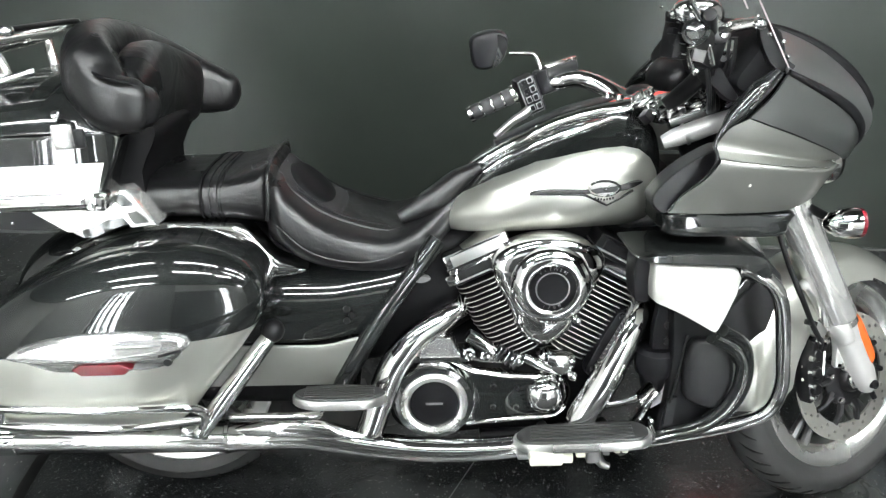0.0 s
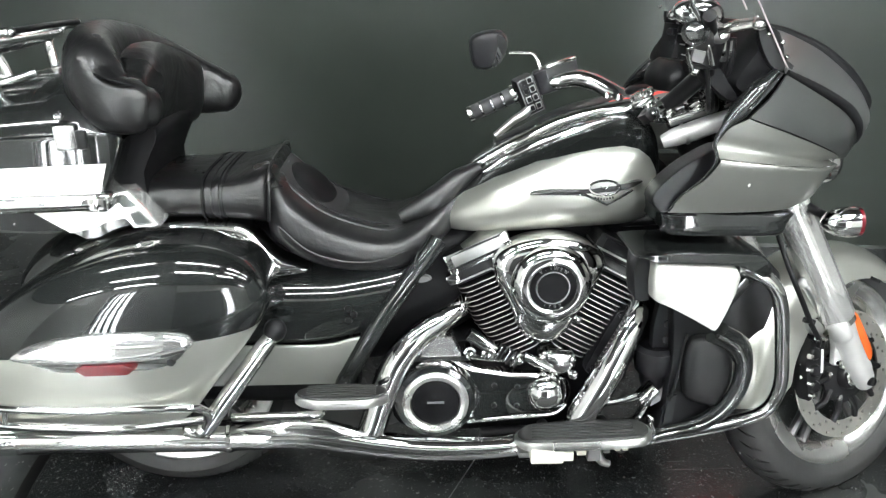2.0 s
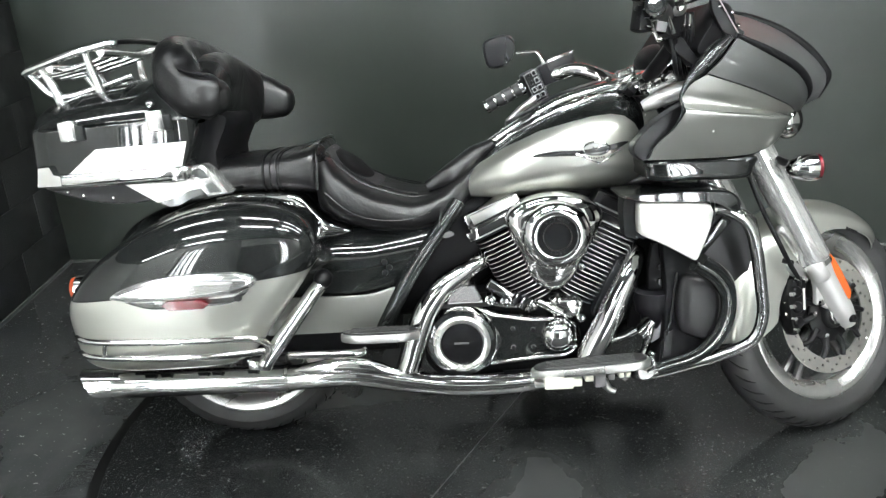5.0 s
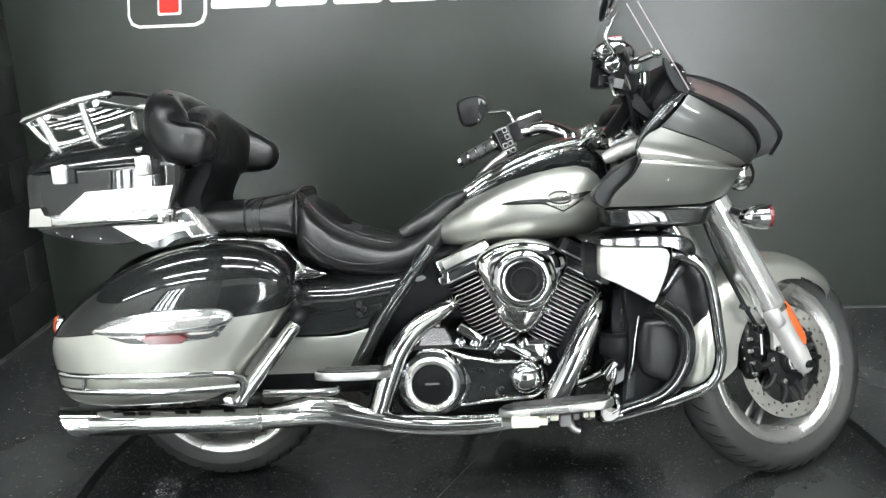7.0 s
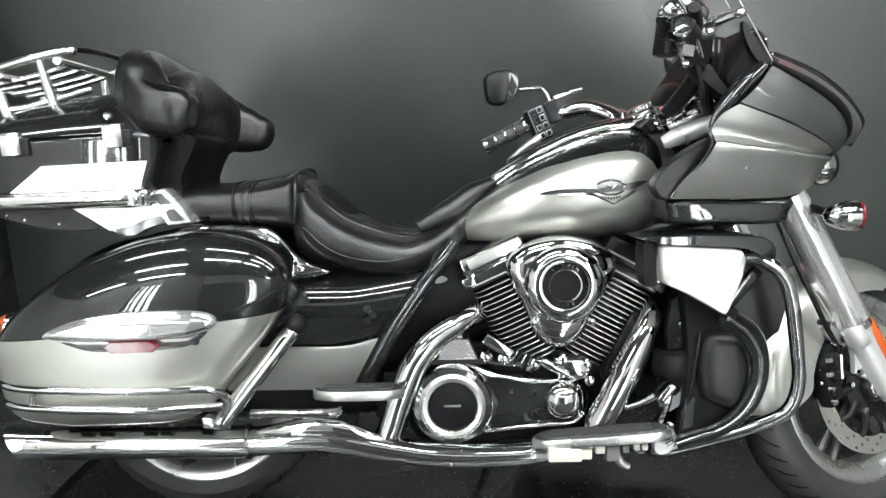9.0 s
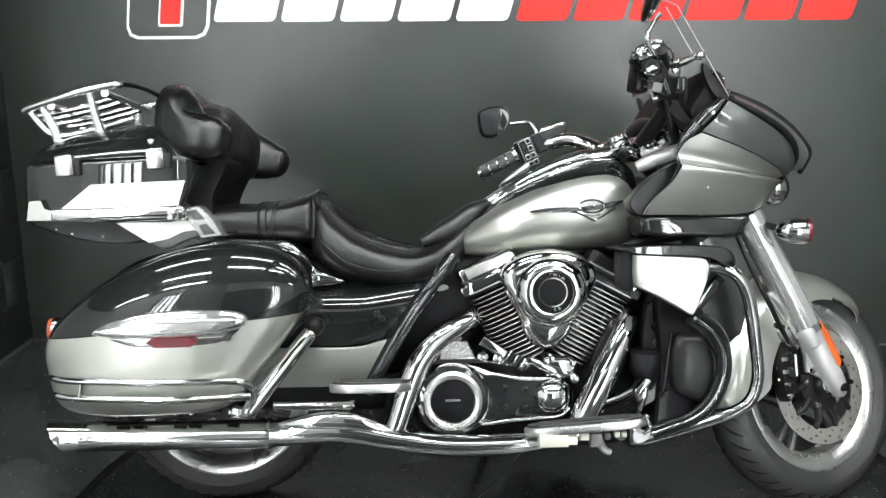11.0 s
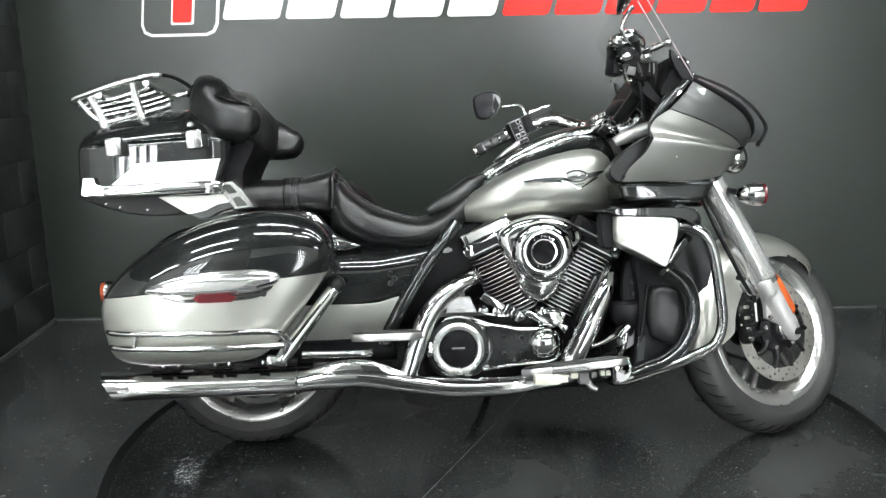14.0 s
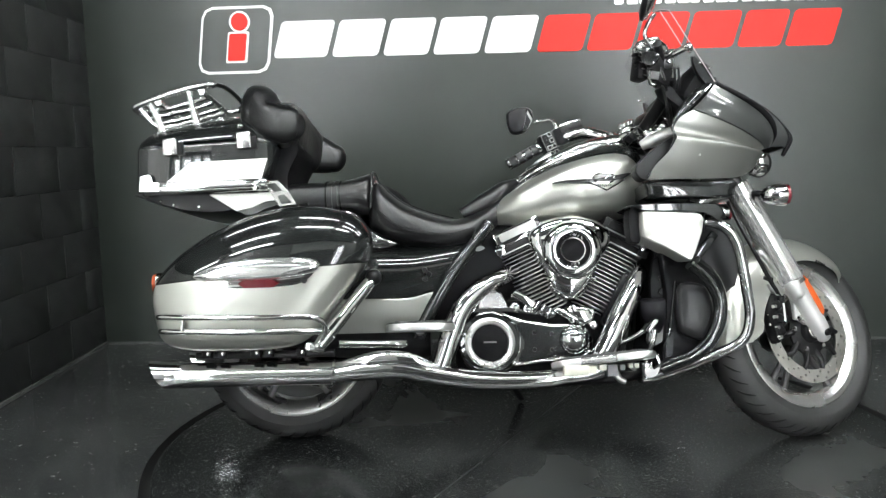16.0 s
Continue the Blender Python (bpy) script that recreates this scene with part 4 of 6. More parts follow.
def pad(path, half_h, thick, n=6, sides=20, power=2.6):
    fine = curve(path, n)
    other = curve([(a, b, 0) for a, b in zip(half_h, thick)], n)
    for at, step in ((0, 1), (-1, -1)):
        d, start, size = (fine[at] - fine[at + step]).normalized(), fine[at].copy(), other[at].copy()
        for k in (1, 2, 3, 4):
            p, q = start + d * min(size.x, size.y) * math.sin(k * 0.38), size * max(0.06, math.cos(k * 0.38))
            fine = [p] + fine if at == 0 else fine + [p]
            other = [q] + other if at == 0 else other + [q]
    rings = []
    for i, p in enumerate(fine):
        d = (fine[min(i + 1, len(fine) - 1)] - fine[max(i - 1, 0)]).normalized()
        side = d.cross(Vector((0, 0, 1))).normalized()
        up = side.cross(d)
        ring = []
        for k in range(sides):
            a = 2 * math.pi * k / sides
            c, s = math.cos(a), math.sin(a)
            ring.append(p + side * other[i].y * math.copysign(abs(c) ** (2 / power), c) + up * other[i].x * math.copysign(abs(s) ** (2 / power), s))
        rings.append(ring)
    return loft(rings)


backrest = part("backrest", pad(path, half_h, thick), leather, bike, "black leather wrap-round passenger backrest", 60)
part("wing_crease", tube([(-0.718, -0.264, 1.060), (-0.745, -0.276, 1.068), (-0.786, -0.264, 1.078), (-0.814, -0.236, 1.090)], [0.001, 0.0035, 0.0035, 0.001], 5, 8), dull_black, backrest, "stitched crease")
part("inner_panel", pad([(-0.756, -0.160, 1.010), (-0.764, -0.08, 1.022), (-0.764, 0.0, 1.026), (-0.748, 0.09, 1.014), (-0.716, 0.165, 0.998)], [0.074, 0.098, 0.104, 0.096, 0.080], [0.040, 0.054, 0.056, 0.048, 0.034]), leather, backrest, "", 60)
part("backrest_mount", slab([(-0.83, 1.0), (-0.74, 0.975), (-0.705, 0.950), (-0.745, 0.86), (-0.745, 0.77), (-0.83, 0.77), (-0.845, 0.85), (-0.81, 0.93)], [(-0.175, 0.92), (-0.165, 1.0), (0.165, 1.0), (0.175, 0.92)], 3), dull_black, bike, "black backrest mount")

# ---------------------------------------------------------------- seat
seat = part("seat", sections([(-0.500, 0.05, 0.74, 0.81), (-0.490, 0.15, 0.680, 0.856), (-0.462, 0.190, 0.664, 0.852), (-0.425, 0.204, 0.640, 0.812), (-0.37, 0.212, 0.622, 0.768), (-0.30, 0.213, 0.612, 0.737), (-0.22, 0.200, 0.610, 0.716),
                              (-0.15, 0.166, 0.620, 0.734), (-0.09, 0.125, 0.665, 0.771), (-0.04, 0.090, 0.725, 0.807), (-0.01, 0.068, 0.770, 0.828), (0.008, 0.03, 0.80, 0.832)], 2.9, 6), leather, bike, "black leather two-piece seat", 60)
part("passenger_pad", sections([(-0.800, 0.06, 0.77, 0.80), (-0.785, 0.14, 0.752, 0.828), (-0.755, 0.172, 0.745, 0.842), (-0.70, 0.178, 0.743, 0.845), (-0.632, 0.180, 0.742, 0.845), (-0.56, 0.187, 0.738, 0.853), (-0.51, 0.189, 0.73, 0.866), (-0.485, 0.180, 0.725, 0.873), (-0.466, 0.148, 0.73, 0.862), (-0.455, 0.06, 0.76, 0.83)], 3.4, 6), leather, seat, "", 60)


def band(x, w, zb, zt, width, power=3.4):
    return loft([oval(x - width / 2, w, zb, zt, power), oval(x - width / 2, w + 0.003, zb - 0.003, zt + 0.003, power), oval(x + width / 2, w + 0.003, zb - 0.003, zt + 0.003, power), oval(x + width / 2, w, zb, zt, power)], caps=False)


part("strap", band(-0.612, 0.1825, 0.741, 0.847, 0.012), leather, seat)
part("strap", band(-0.593, 0.184, 0.740, 0.8495, 0.008), leather, seat)
for sd in (-1, 1):
    part("piping", tube([(-0.482, 0.186 * sd, 0.75), (-0.478, 0.188 * sd, 0.80), (-0.478, 0.168 * sd, 0.856), (-0.476, 0.10 * sd, 0.874), (-0.475, 0.0, 0.877)], 0.004, 5, 8), leather, seat)
# matt inset and dark oval stand in for the shaded hollow of the seat
part("seat_inset", sections([(-0.478, 0.06, 0.80, 0.850), (-0.468, 0.12, 0.78, 0.8575), (-0.425, 0.145, 0.74, 0.8160), (-0.37, 0.150, 0.70, 0.7720), (-0.33, 0.13, 0.69, 0.7530), (-0.315, 0.06, 0.69, 0.742)], 3.6, 5), suede, seat, "matt black inset", 60)
part("seat_oval", ball((-0.396, 0.0, 0.788), (0.074, 0.112, 0.020), (0, 42, 0), 32, 12), dull_black, seat, "dark oval painting the shaded hollow of the seat")
for sd in (-1, 1):
    rim_rows = ((-0.470, 0.185, 0.668, 0.856), (-0.425, 0.204, 0.640, 0.812), (-0.37, 0.212, 0.622, 0.768), (-0.30, 0.213, 0.612, 0.737), (-0.22, 0.200, 0.610, 0.716), (-0.17, 0.178, 0.616, 0.726))
    rim_path = [(x, 0.64 * w * sd, (lo + hi) / 2 + (hi - lo) / 2 * 0.893 - 0.004) for x, w, lo, hi in rim_rows]
    part("seat_bolster", tube(rim_path, [0.004, 0.007, 0.008, 0.008, 0.006, 0.003], 6, 14), leather, seat, "rolled leather seat edge", 60)
    part("bolster_seam", tube([(x + 0.004, y - 0.012 * sd, z + 0.010) for x, y, z in rim_path[1:5]], 0.0018, 6, 6), dull_black, seat)
part("nose_ridge", tube([(-0.19, -0.10, 0.730), (-0.12, -0.09, 0.763), (-0.05, -0.065, 0.810), (0.0, -0.05, 0.836)], [0.016, 0.030, 0.028, 0.016], 6, 14), leather, seat, "", 60)

for sd in (-1, 1):
    part("seat_seam", tube([(-0.46, 0.196 * sd, 0.74), (-0.40, 0.2115 * sd, 0.690), (-0.33, 0.2155 * sd, 0.664), (-0.25, 0.2075 * sd, 0.658), (-0.18, 0.183 * sd, 0.672)], 0.0022, 6, 6), leather, seat)
for x, w in ((-0.626, 0.006), (-0.580, 0.006)):
    part("strap_seam", band(x, 0.1820, 0.7405, 0.8480, w), dull_black, seat)
part("wing_seam", tube([(-0.764, 0.184, 1.098), (-0.738, 0.176, 1.03), (-0.741, 0.182, 0.952)], 0.003, 5, 6), dull_black, backrest)

# ---------------------------------------------------------------- fuel tank
tank_rows = [(-0.105, 0.05, 0.70, 0.735), (-0.085, 0.10, 0.690, 0.760), (-0.04, 0.142, 0.683, 0.802), (0.04, 0.182, 0.682, 0.860), (0.13, 0.204, 0.686, 0.908), (0.22, 0.211, 0.690, 0.943), (0.30, 0.206, 0.692, 0.962), (0.36, 0.187, 0.696, 0.965), (0.40, 0.150, 0.712, 0.945), (0.422, 0.08, 0.75, 0.91)]
shape = sections(tank_rows, 2.3, 7)
PAINT = [(-0.12, 0.715), (-0.085, 0.752), (-0.04, 0.790), (0.03, 0.832), (0.12, 0.872), (0.20, 0.893), (0.26, 0.905), (0.31, 0.909), (0.345, 0.902), (0.372, 0.882), (0.390, 0.852), (0.403, 0.80)]
for (x0, z0), (x1, z1) in zip(PAINT, PAINT[1:]):
    bmesh.ops.bisect_plane(shape, geom=shape.verts[:] + shape.edges[:] + shape.faces[:], plane_co=(x0, 0, z0), plane_no=(z0 - z1, 0, x1 - x0))
bmesh.ops.bisect_plane(shape, geom=shape.verts[:] + shape.edges[:] + shape.faces[:], plane_co=(0.403, 0, 0), plane_no=(1, 0, 0))


def below_line(f):
    """Whether a face of the tank lies under its paint line."""
    c = f.calc_center_median()
    for (x0, z0), (x1, z1) in zip(PAINT, PAINT[1:]):
        if x0 <= c.x < x1:
            return c.z < z0 + (z1 - z0) * (c.x - x0) / (x1 - x0)
    return False


side_bm, top_bm = split_by(shape, below_line)
tank = part("fuel_tank", side_bm, silver, bike, "two-tone fuel tank with silver sides and a black top", 70)
part("tank_top", top_bm, black_gloss, tank, "gloss black tank top", 70)
console = part("tank_console", sections([(-0.025, 0.020, 0.815, 0.838), (0.0, 0.036, 0.82, 0.858), (0.10, 0.050, 0.87, 0.918), (0.20, 0.056, 0.92, 0.964), (0.30, 0.062, 0.945, 0.990), (0.38, 0.064, 0.955, 1.002), (0.425, 0.050, 0.95, 0.99), (0.44, 0.02, 0.955, 0.975)], 2.8, 5), chrome, tank, "chrome tank console", 60)
part("console_inset", sections([(0.04, 0.02, 0.88, 0.893), (0.10, 0.034, 0.90, 0.9215), (0.20, 0.042, 0.94, 0.967), (0.29, 0.046, 0.965, 0.991), (0.33, 0.03, 0.975, 0.995)], 2.8, 4), plastic, tank, "", 60)
for sd in (-1, 1):
    part("tank_strip", tube([(0.008, 0.082 * sd, 0.834), (0.05, 0.088 * sd, 0.860), (0.118, 0.094 * sd, 0.893), (0.185, 0.098 * sd, 0.921), (0.24, 0.098 * sd, 0.940), (0.30, 0.088 * sd, 0.955)], [0.007, 0.012, 0.013, 0.013, 0.011, 0.006], 6, 10), chrome, tank, "bright chrome strip")
    part("tank_strip", tube([(0.015, 0.110 * sd, 0.822), (0.06, 0.120 * sd, 0.845), (0.12, 0.126 * sd, 0.872), (0.185, 0.128 * sd, 0.896), (0.24, 0.126 * sd, 0.916)], [0.003, 0.0045, 0.005, 0.0045, 0.003], 6, 8), chrome, tank, "thin chrome strip")
    e = 0.2125 * sd
    part("emblem_spear", slab([(0.098, 0.812), (0.144, 0.820), (0.22, 0.820), (0.262, 0.826), (0.302, 0.829), (0.325, 0.836), (0.348, 0.838), (0.338, 0.829), (0.305, 0.817), (0.22, 0.810), (0.144, 0.810)], [(e - 0.025 * sd, 0.95), (e - 0.001 * sd, 1.0), (e + 0.002 * sd, 0.96), (e + 0.003 * sd, 0.6)], 3), engine_black, tank, "dark chrome-edged spear")
    part("spear_edge", tube([(0.098, e, 0.8105), (0.144, e, 0.8095), (0.20, e, 0.8085), (0.222, e + 0.002 * sd, 0.806)], 0.0018, 4, 8), chrome, tank)
    part("emblem_shield", tube([(0.210, e, 0.812), (0.232, e + 0.001 * sd, 0.803), (0.270, e + 0.001 * sd, 0.785), (0.298, e + 0.001 * sd, 0.800), (0.327, e, 0.818)], 0.0030, 1, 8, smooth=False), chrome, tank, "chrome shield outline")
    part("emblem_rim", tube([(0.2625 + 0.034 * math.cos(q), e + 0.001 * sd, 0.8235 + 0.0165 * math.sin(q)) for q in (2 * math.pi * k / 24 for k in range(25))], 0.0034, 2, 8), chrome, tank, "oval chrome badge rim")
    part("emblem_field", slab([(0.2625 + 0.032 * math.cos(q), 0.8235 + 0.015 * math.sin(q)) for q in (2 * math.pi * k / 16 for k in range(16))], [(e - 0.02 * sd, 1.0), (e + 0.001 * sd, 1.0), (e + 0.002 * sd, 0.9)], 2), badge_grey, tank, "grey badge field")
    part("emblem_check", tube([(0.254, e + 0.003 * sd, 0.829), (0.263, e + 0.003 * sd, 0.819), (0.276, e + 0.003 * sd, 0.831)], 0.0016, 1, 6, smooth=False), chrome, tank)
    for q in range(7):
        part("emblem_bar", block((0.244 + 0.0065 * q, e + 0.0015 * sd, 0.8010 - 0.0012 * (3 - abs(q - 3))), (0.0035, 0.002, 0.005), (0, 0, 0), 0), engine_black, tank)
part("ignition", turned([(0.001, 0.028), (0.022, 0.026), (0.032, 0.018), (0.036, 0.0)], (0.385, 0.0, 0.995), (-0.1, 0, 1), 24), engine_black, tank, "black ignition switch")
part("ignition_ring", turned([(0.034, 0.0), (0.040, 0.004), (0.044, -0.008)], (0.385, 0.0, 0.996), (-0.1, 0, 1), 24, caps=False), chrome, tank)
for x, y in ((0.33, -0.03), (0.345, 0.03), (0.31, 0.0)):
    part("console_stud", turned([(0.001, 0.014), (0.008, 0.012), (0.011, 0.0)], (x, y, 0.992), (0, 0, 1), 12), chrome, tank)

# ---------------------------------------------------------------- side covers and frame
for sd in (-1, 1):
    prof = [(0.120, 0.632, 0.662), (0.160, 0.612, 0.648), (0.186, 0.594, 0.622), (0.202, 0.568, 0.590), (0.207, 0.535, 0.555), (0.203, 0.500, 0.520), (0.196, 0.459, 0.486)]
    rows = []
    for y, za, zb in prof:
        end = -0.168 + (za - 0.605) * 0.69
        rows.append([(-0.63 + (end + 0.63) * f, (y - 0.010 * f ** 6) * sd, za + (zb - za) * max(0.0, (f - 0.62) / 0.38) * 0.75) for f in (0, 0.2, 0.4, 0.6, 0.72, 0.84, 0.94, 1)])
    # lower cover uses the darkened silver, so its shade is painted in
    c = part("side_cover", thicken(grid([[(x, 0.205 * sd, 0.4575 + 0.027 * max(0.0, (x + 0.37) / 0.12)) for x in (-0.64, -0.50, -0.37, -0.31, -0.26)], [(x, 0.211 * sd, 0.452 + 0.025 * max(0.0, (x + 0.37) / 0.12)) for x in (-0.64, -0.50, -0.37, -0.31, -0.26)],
                                         [(x, 0.208 * sd, 0.40) for x in (-0.645, -0.52, -0.41, -0.35, -0.31)], [(x, 0.196 * sd, 0.350) for x in (-0.65, -0.54, -0.45, -0.39, -0.345)]], 4, 4), 0.005), silver_shaded, bike, "silver lower side cover", 50)
    part("upper_cover", thicken(grid(rows, 5, 5), 0.005), black_gloss, c, "gloss black upper side cover", 60)
    for k in range(3):
        part("grommet", turned([(0.001, 0.005), (0.008, 0.004), (0.009, 0)], (-0.312 + 0.012 * (k % 2), 0.207 * sd, 0.545 - 0.014 * k), (0, sd, 0), 12), plastic, c)
    part("cover_inner", block((-0.46, 0.13 * sd, 0.47), (0.30, 0.10, 0.24), (0, 0, 0), 0.02), dull_black, c)
    part("frame_tube", tube([(-0.105, 0.15 * sd, 0.690), (-0.150, 0.178 * sd, 0.632), (-0.218, 0.198 * sd, 0.545), (-0.268, 0.203 * sd, 0.467), (-0.318, 0.198 * sd, 0.375), (-0.335, 0.19 * sd, 0.33)], 0.0225, 5, 14), black_gloss, bike, "black frame tube")
    part("seat_trim", slab([(-0.925, 0.688), (-0.865, 0.714), (-0.80, 0.735), (-0.718, 0.748), (-0.636, 0.748), (-0.56, 0.744), (-0.535, 0.737), (-0.516, 0.722), (-0.497, 0.698), (-0.476, 0.674), (-0.44, 0.652), (-0.398, 0.634), (-0.412, 0.625), (-0.455, 0.616), (-0.492, 0.622), (-0.54, 0.652), (-0.62, 0.69), (-0.75, 0.70), (-0.86, 0.685)], [(0.12 * sd, 0.98), (0.174 * sd, 1.0), (0.188 * sd, 0.975), (0.194 * sd, 0.90), (0.196 * sd, 0.75)], 3), chrome, bike, "broad chrome trim under the seat")
    part("down_tube", tube([(0.43, 0.10 * sd, 0.78), (0.47, 0.14 * sd, 0.55), (0.46, 0.16 * sd, 0.30), (0.36, 0.17 * sd, 0.20), (0.0, 0.16 * sd, 0.185)], 0.019, 6, 12), dull_black, bike)
part("frame_spine", sections([(-0.70, 0.09, 0.40, 0.74), (-0.55, 0.12, 0.36, 0.74), (-0.30, 0.13, 0.35, 0.66), (-0.10, 0.12, 0.40, 0.70), (0.20, 0.09, 0.60, 0.72), (0.45, 0.08, 0.66, 0.84)], 3.5, 3), dull_black, bike, "black frame and airbox", 60)
part("swingarm", sections([(-0.78, 0.135, 0.28, 0.36), (-0.66, 0.145, 0.27, 0.40), (-0.45, 0.15, 0.26, 0.44), (-0.30, 0.14, 0.26, 0.46)], 5, 4), dull_black, bike, "black swingarm", 60)
part("key_tag", slab([(-0.150, 0.612), (-0.132, 0.618), (-0.120, 0.611), (-0.134, 0.603), (-0.150, 0.603)], plate(-0.198, -0.184), 3), plastic_grey, bike, "small pale tag on a cord")
part("tag_cord", tube([(-0.150, -0.185, 0.672), (-0.156, -0.197, 0.642), (-0.142, -0.192, 0.612)], 0.0025, 5, 6), plastic, bike)

# ---------------------------------------------------------------- engine
CRANK = Vector((0.150, -0.06, 0.300))
fin_material = (engine_black, fin_edge)
for name, lean in (("rear", -24.0), ("front", 28.0)):
    up = Vector((math.sin(radians(lean)), 0, math.cos(radians(lean))))
    cyl = part("cylinder", turned([(0.06, 0.10), (0.06, 0.34)], CRANK, up, 24), engine_black, bike, "black finned cylinder with polished fin edges")
    shared = None
    for k in range(17):
        d = 0.125 + 0.0128 * k
        wide = 0.10 + 0.072 * min(1.0, k / 9)
        pos = CRANK + up * d
        if k < 9 or shared is None:
            bm = bmesh.new()
            r = wide / 2
            ring = []
            for q in range(20):
                a = 2 * math.pi * q / 20
                c, s = math.cos(a), math.sin(a)
                ring.append((r * math.copysign(abs(c) ** 0.45, c), 0.115 * math.copysign(abs(s) ** 0.35, s)))
            loft([[Vector((a, b, -0.0014)) for a, b in ring], [Vector((a, b, 0.0014)) for a, b in ring]], bm)
            bm.normal_update()
            for f in bm.faces:
                if abs(f.normal.z) < 0.5:
                    f.material_index = 1
            ob = part("fin", bm, fin_material, cyl, "", 30)
            if k == 8:
                shared = ob.data
        else:
            ob = new("fin", shared)
            ob.parent = cyl
        ob.matrix_basis = pose(pos.x, pos.y, pos.z, 0, lean, 0)
    top = CRANK + up * 0.355
    head = part("cylinder_head", block(top, (0.165, 0.21, 0.035), (0, lean, 0), 0.01), engine_black, cyl)
    top = CRANK + up * 0.395
    rear = name == "rear"
    part("rocker_cover", block(top, (0.160, 0.215, 0.050), (0, lean, 0), 0.007), chrome if rear else engine_black, cyl, "polished rectangular rocker cover" if rear else "black rocker cover")
    part("rocker_line", block(top - up * 0.012, (0.163, 0.218, 0.005), (0, lean, 0), 0.001), engine_black if rear else satin, cyl)
    face = top + Vector((0, -0.1085, 0))
    part("rocker_facet", block(face + up * 0.005, (0.126, 0.006, 0.026), (0, lean, 0), 0.003), satin if rear else engine_black, cyl, "brushed end facet" if rear else "")
    part("head_bracket", block(CRANK + up * 0.362 + Vector((math.cos(radians(lean)), 0, -math.sin(radians(lean)))) * (-0.078 if rear else 0.078) + Vector((0, -0.105, 0)), (0.030, 0.022, 0.026), (0, lean, 0), 0.004), chrome if rear else engine_black, cyl)
    part("head_line", block(CRANK + up * 0.348 + Vector((0, -0.106, 0)), (0.150, 0.004, 0.004), (0, lean, 0), 0.001), satin, cyl)
    for e in (-0.068, 0.068):
        q = top + Vector((math.cos(radians(lean)) * e, -0.105, -math.sin(radians(lean)) * e)) - up * 0.02
        part("bolt", turned([(0.001, 0.012), (0.008, 0.011), (0.010, 0)], q, sides=8), chrome, cyl)

# air cleaner: chrome heart-shaped cover with a ringed black centre
air = part("air_cleaner", slab([(0.026, 0.655), (0.062, 0.690), (0.108, 0.708), (0.158, 0.714), (0.210, 0.708), (0.256, 0.690), (0.290, 0.652), (0.280, 0.605), (0.245, 0.545), (0.205, 0.470), (0.150, 0.440), (0.095, 0.470), (0.065, 0.540), (0.030, 0.61)],
           [(-0.14, 0.97), (-0.172, 1.0), (-0.186, 0.985), (-0.196, 0.945), (-0.203, 0.885), (-0.208, 0.80), (-0.212, 0.68), (-0.214, 0.5)], 5), chrome, bike, "chrome air cleaner cover")
air.location = (-0.006, 0, -0.003)
C = (0.160, -0.20, 0.600)
part("dome", turned([(0.096, -0.005), (0.094, 0.016), (0.086, 0.029), (0.072, 0.036), (0.060, 0.038), (0.054, 0.036), (0.0525, 0.032)], C, sides=56, caps=False), chrome, air)
part("dial", turned([(0.001, 0.030), (0.054, 0.030), (0.054, 0.020)], C, sides=48), dial_black, air, "black dial with raised words")
part("ring", turned([(0.0355, 0.030), (0.036, 0.035), (0.0395, 0.035), (0.0402, 0.030)], C, sides=48, caps=False), chrome, air)
for words, centre, turn in (("V-TWIN", 90, -1), ("1700", 270, 1)):
    for k, ch in enumerate(words):
        a = radians(centre + turn * (k - (len(words) - 1) / 2) * 15)
        r = 0.0428 if turn < 0 else 0.0500
        m = pose(C[0] + math.cos(a) * r, C[1] - 0.0312, C[2] + math.sin(a) * r, 90, 0, 0) @ pose(0, 0, 0, 0, 0, math.degrees(a) + (-90 if turn < 0 else 90))
        lettering("letter", ch, 0.0115, m, chrome, air)
part("badge_bar", block((0.155, -0.2085, 0.492), (0.030, 0.004, 0.005), (0, 0, 0), 0.0005), pad_black, air)
for bx, bz in ((0.088, 0.51), (0.225, 0.51)):
    part("bolt", turned([(0.001, 0.012), (0.008, 0.010), (0.010, 0)], (bx, -0.205, bz), sides=10), chrome, air)

# lower covers
cc = (-0.114, -0.168, 0.313)
case = part("crankcase", slab([(-0.22, 0.25), (-0.19, 0.37), (-0.10, 0.43), (0.05, 0.44), (0.20, 0.42), (0.30, 0.36), (0.31, 0.27), (0.24, 0.21), (0.0, 0.19), (-0.16, 0.19)], [(-0.15, 0.95), (-0.14, 1.0), (0.16, 1.0), (0.17, 0.95)], 4), dull_black, bike, "black engine case")
belt = part("belt_cover", slab([(-0.212, 0.315), (-0.195, 0.375), (-0.14, 0.412), (-0.07, 0.410), (-0.01, 0.388), (0.08, 0.372), (0.17, 0.366), (0.215, 0.335), (0.218, 0.285), (0.18, 0.258), (0.08, 0.254), (-0.02, 0.240), (-0.07, 0.214), (-0.14, 0.208), (-0.195, 0.245)],
            [(-0.13, 0.98), (-0.165, 1.0), (-0.180, 0.985), (-0.190, 0.955), (-0.196, 0.915), (-0.199, 0.86), (-0.200, 0.75)], 5), chrome, bike, "chrome drive cover")
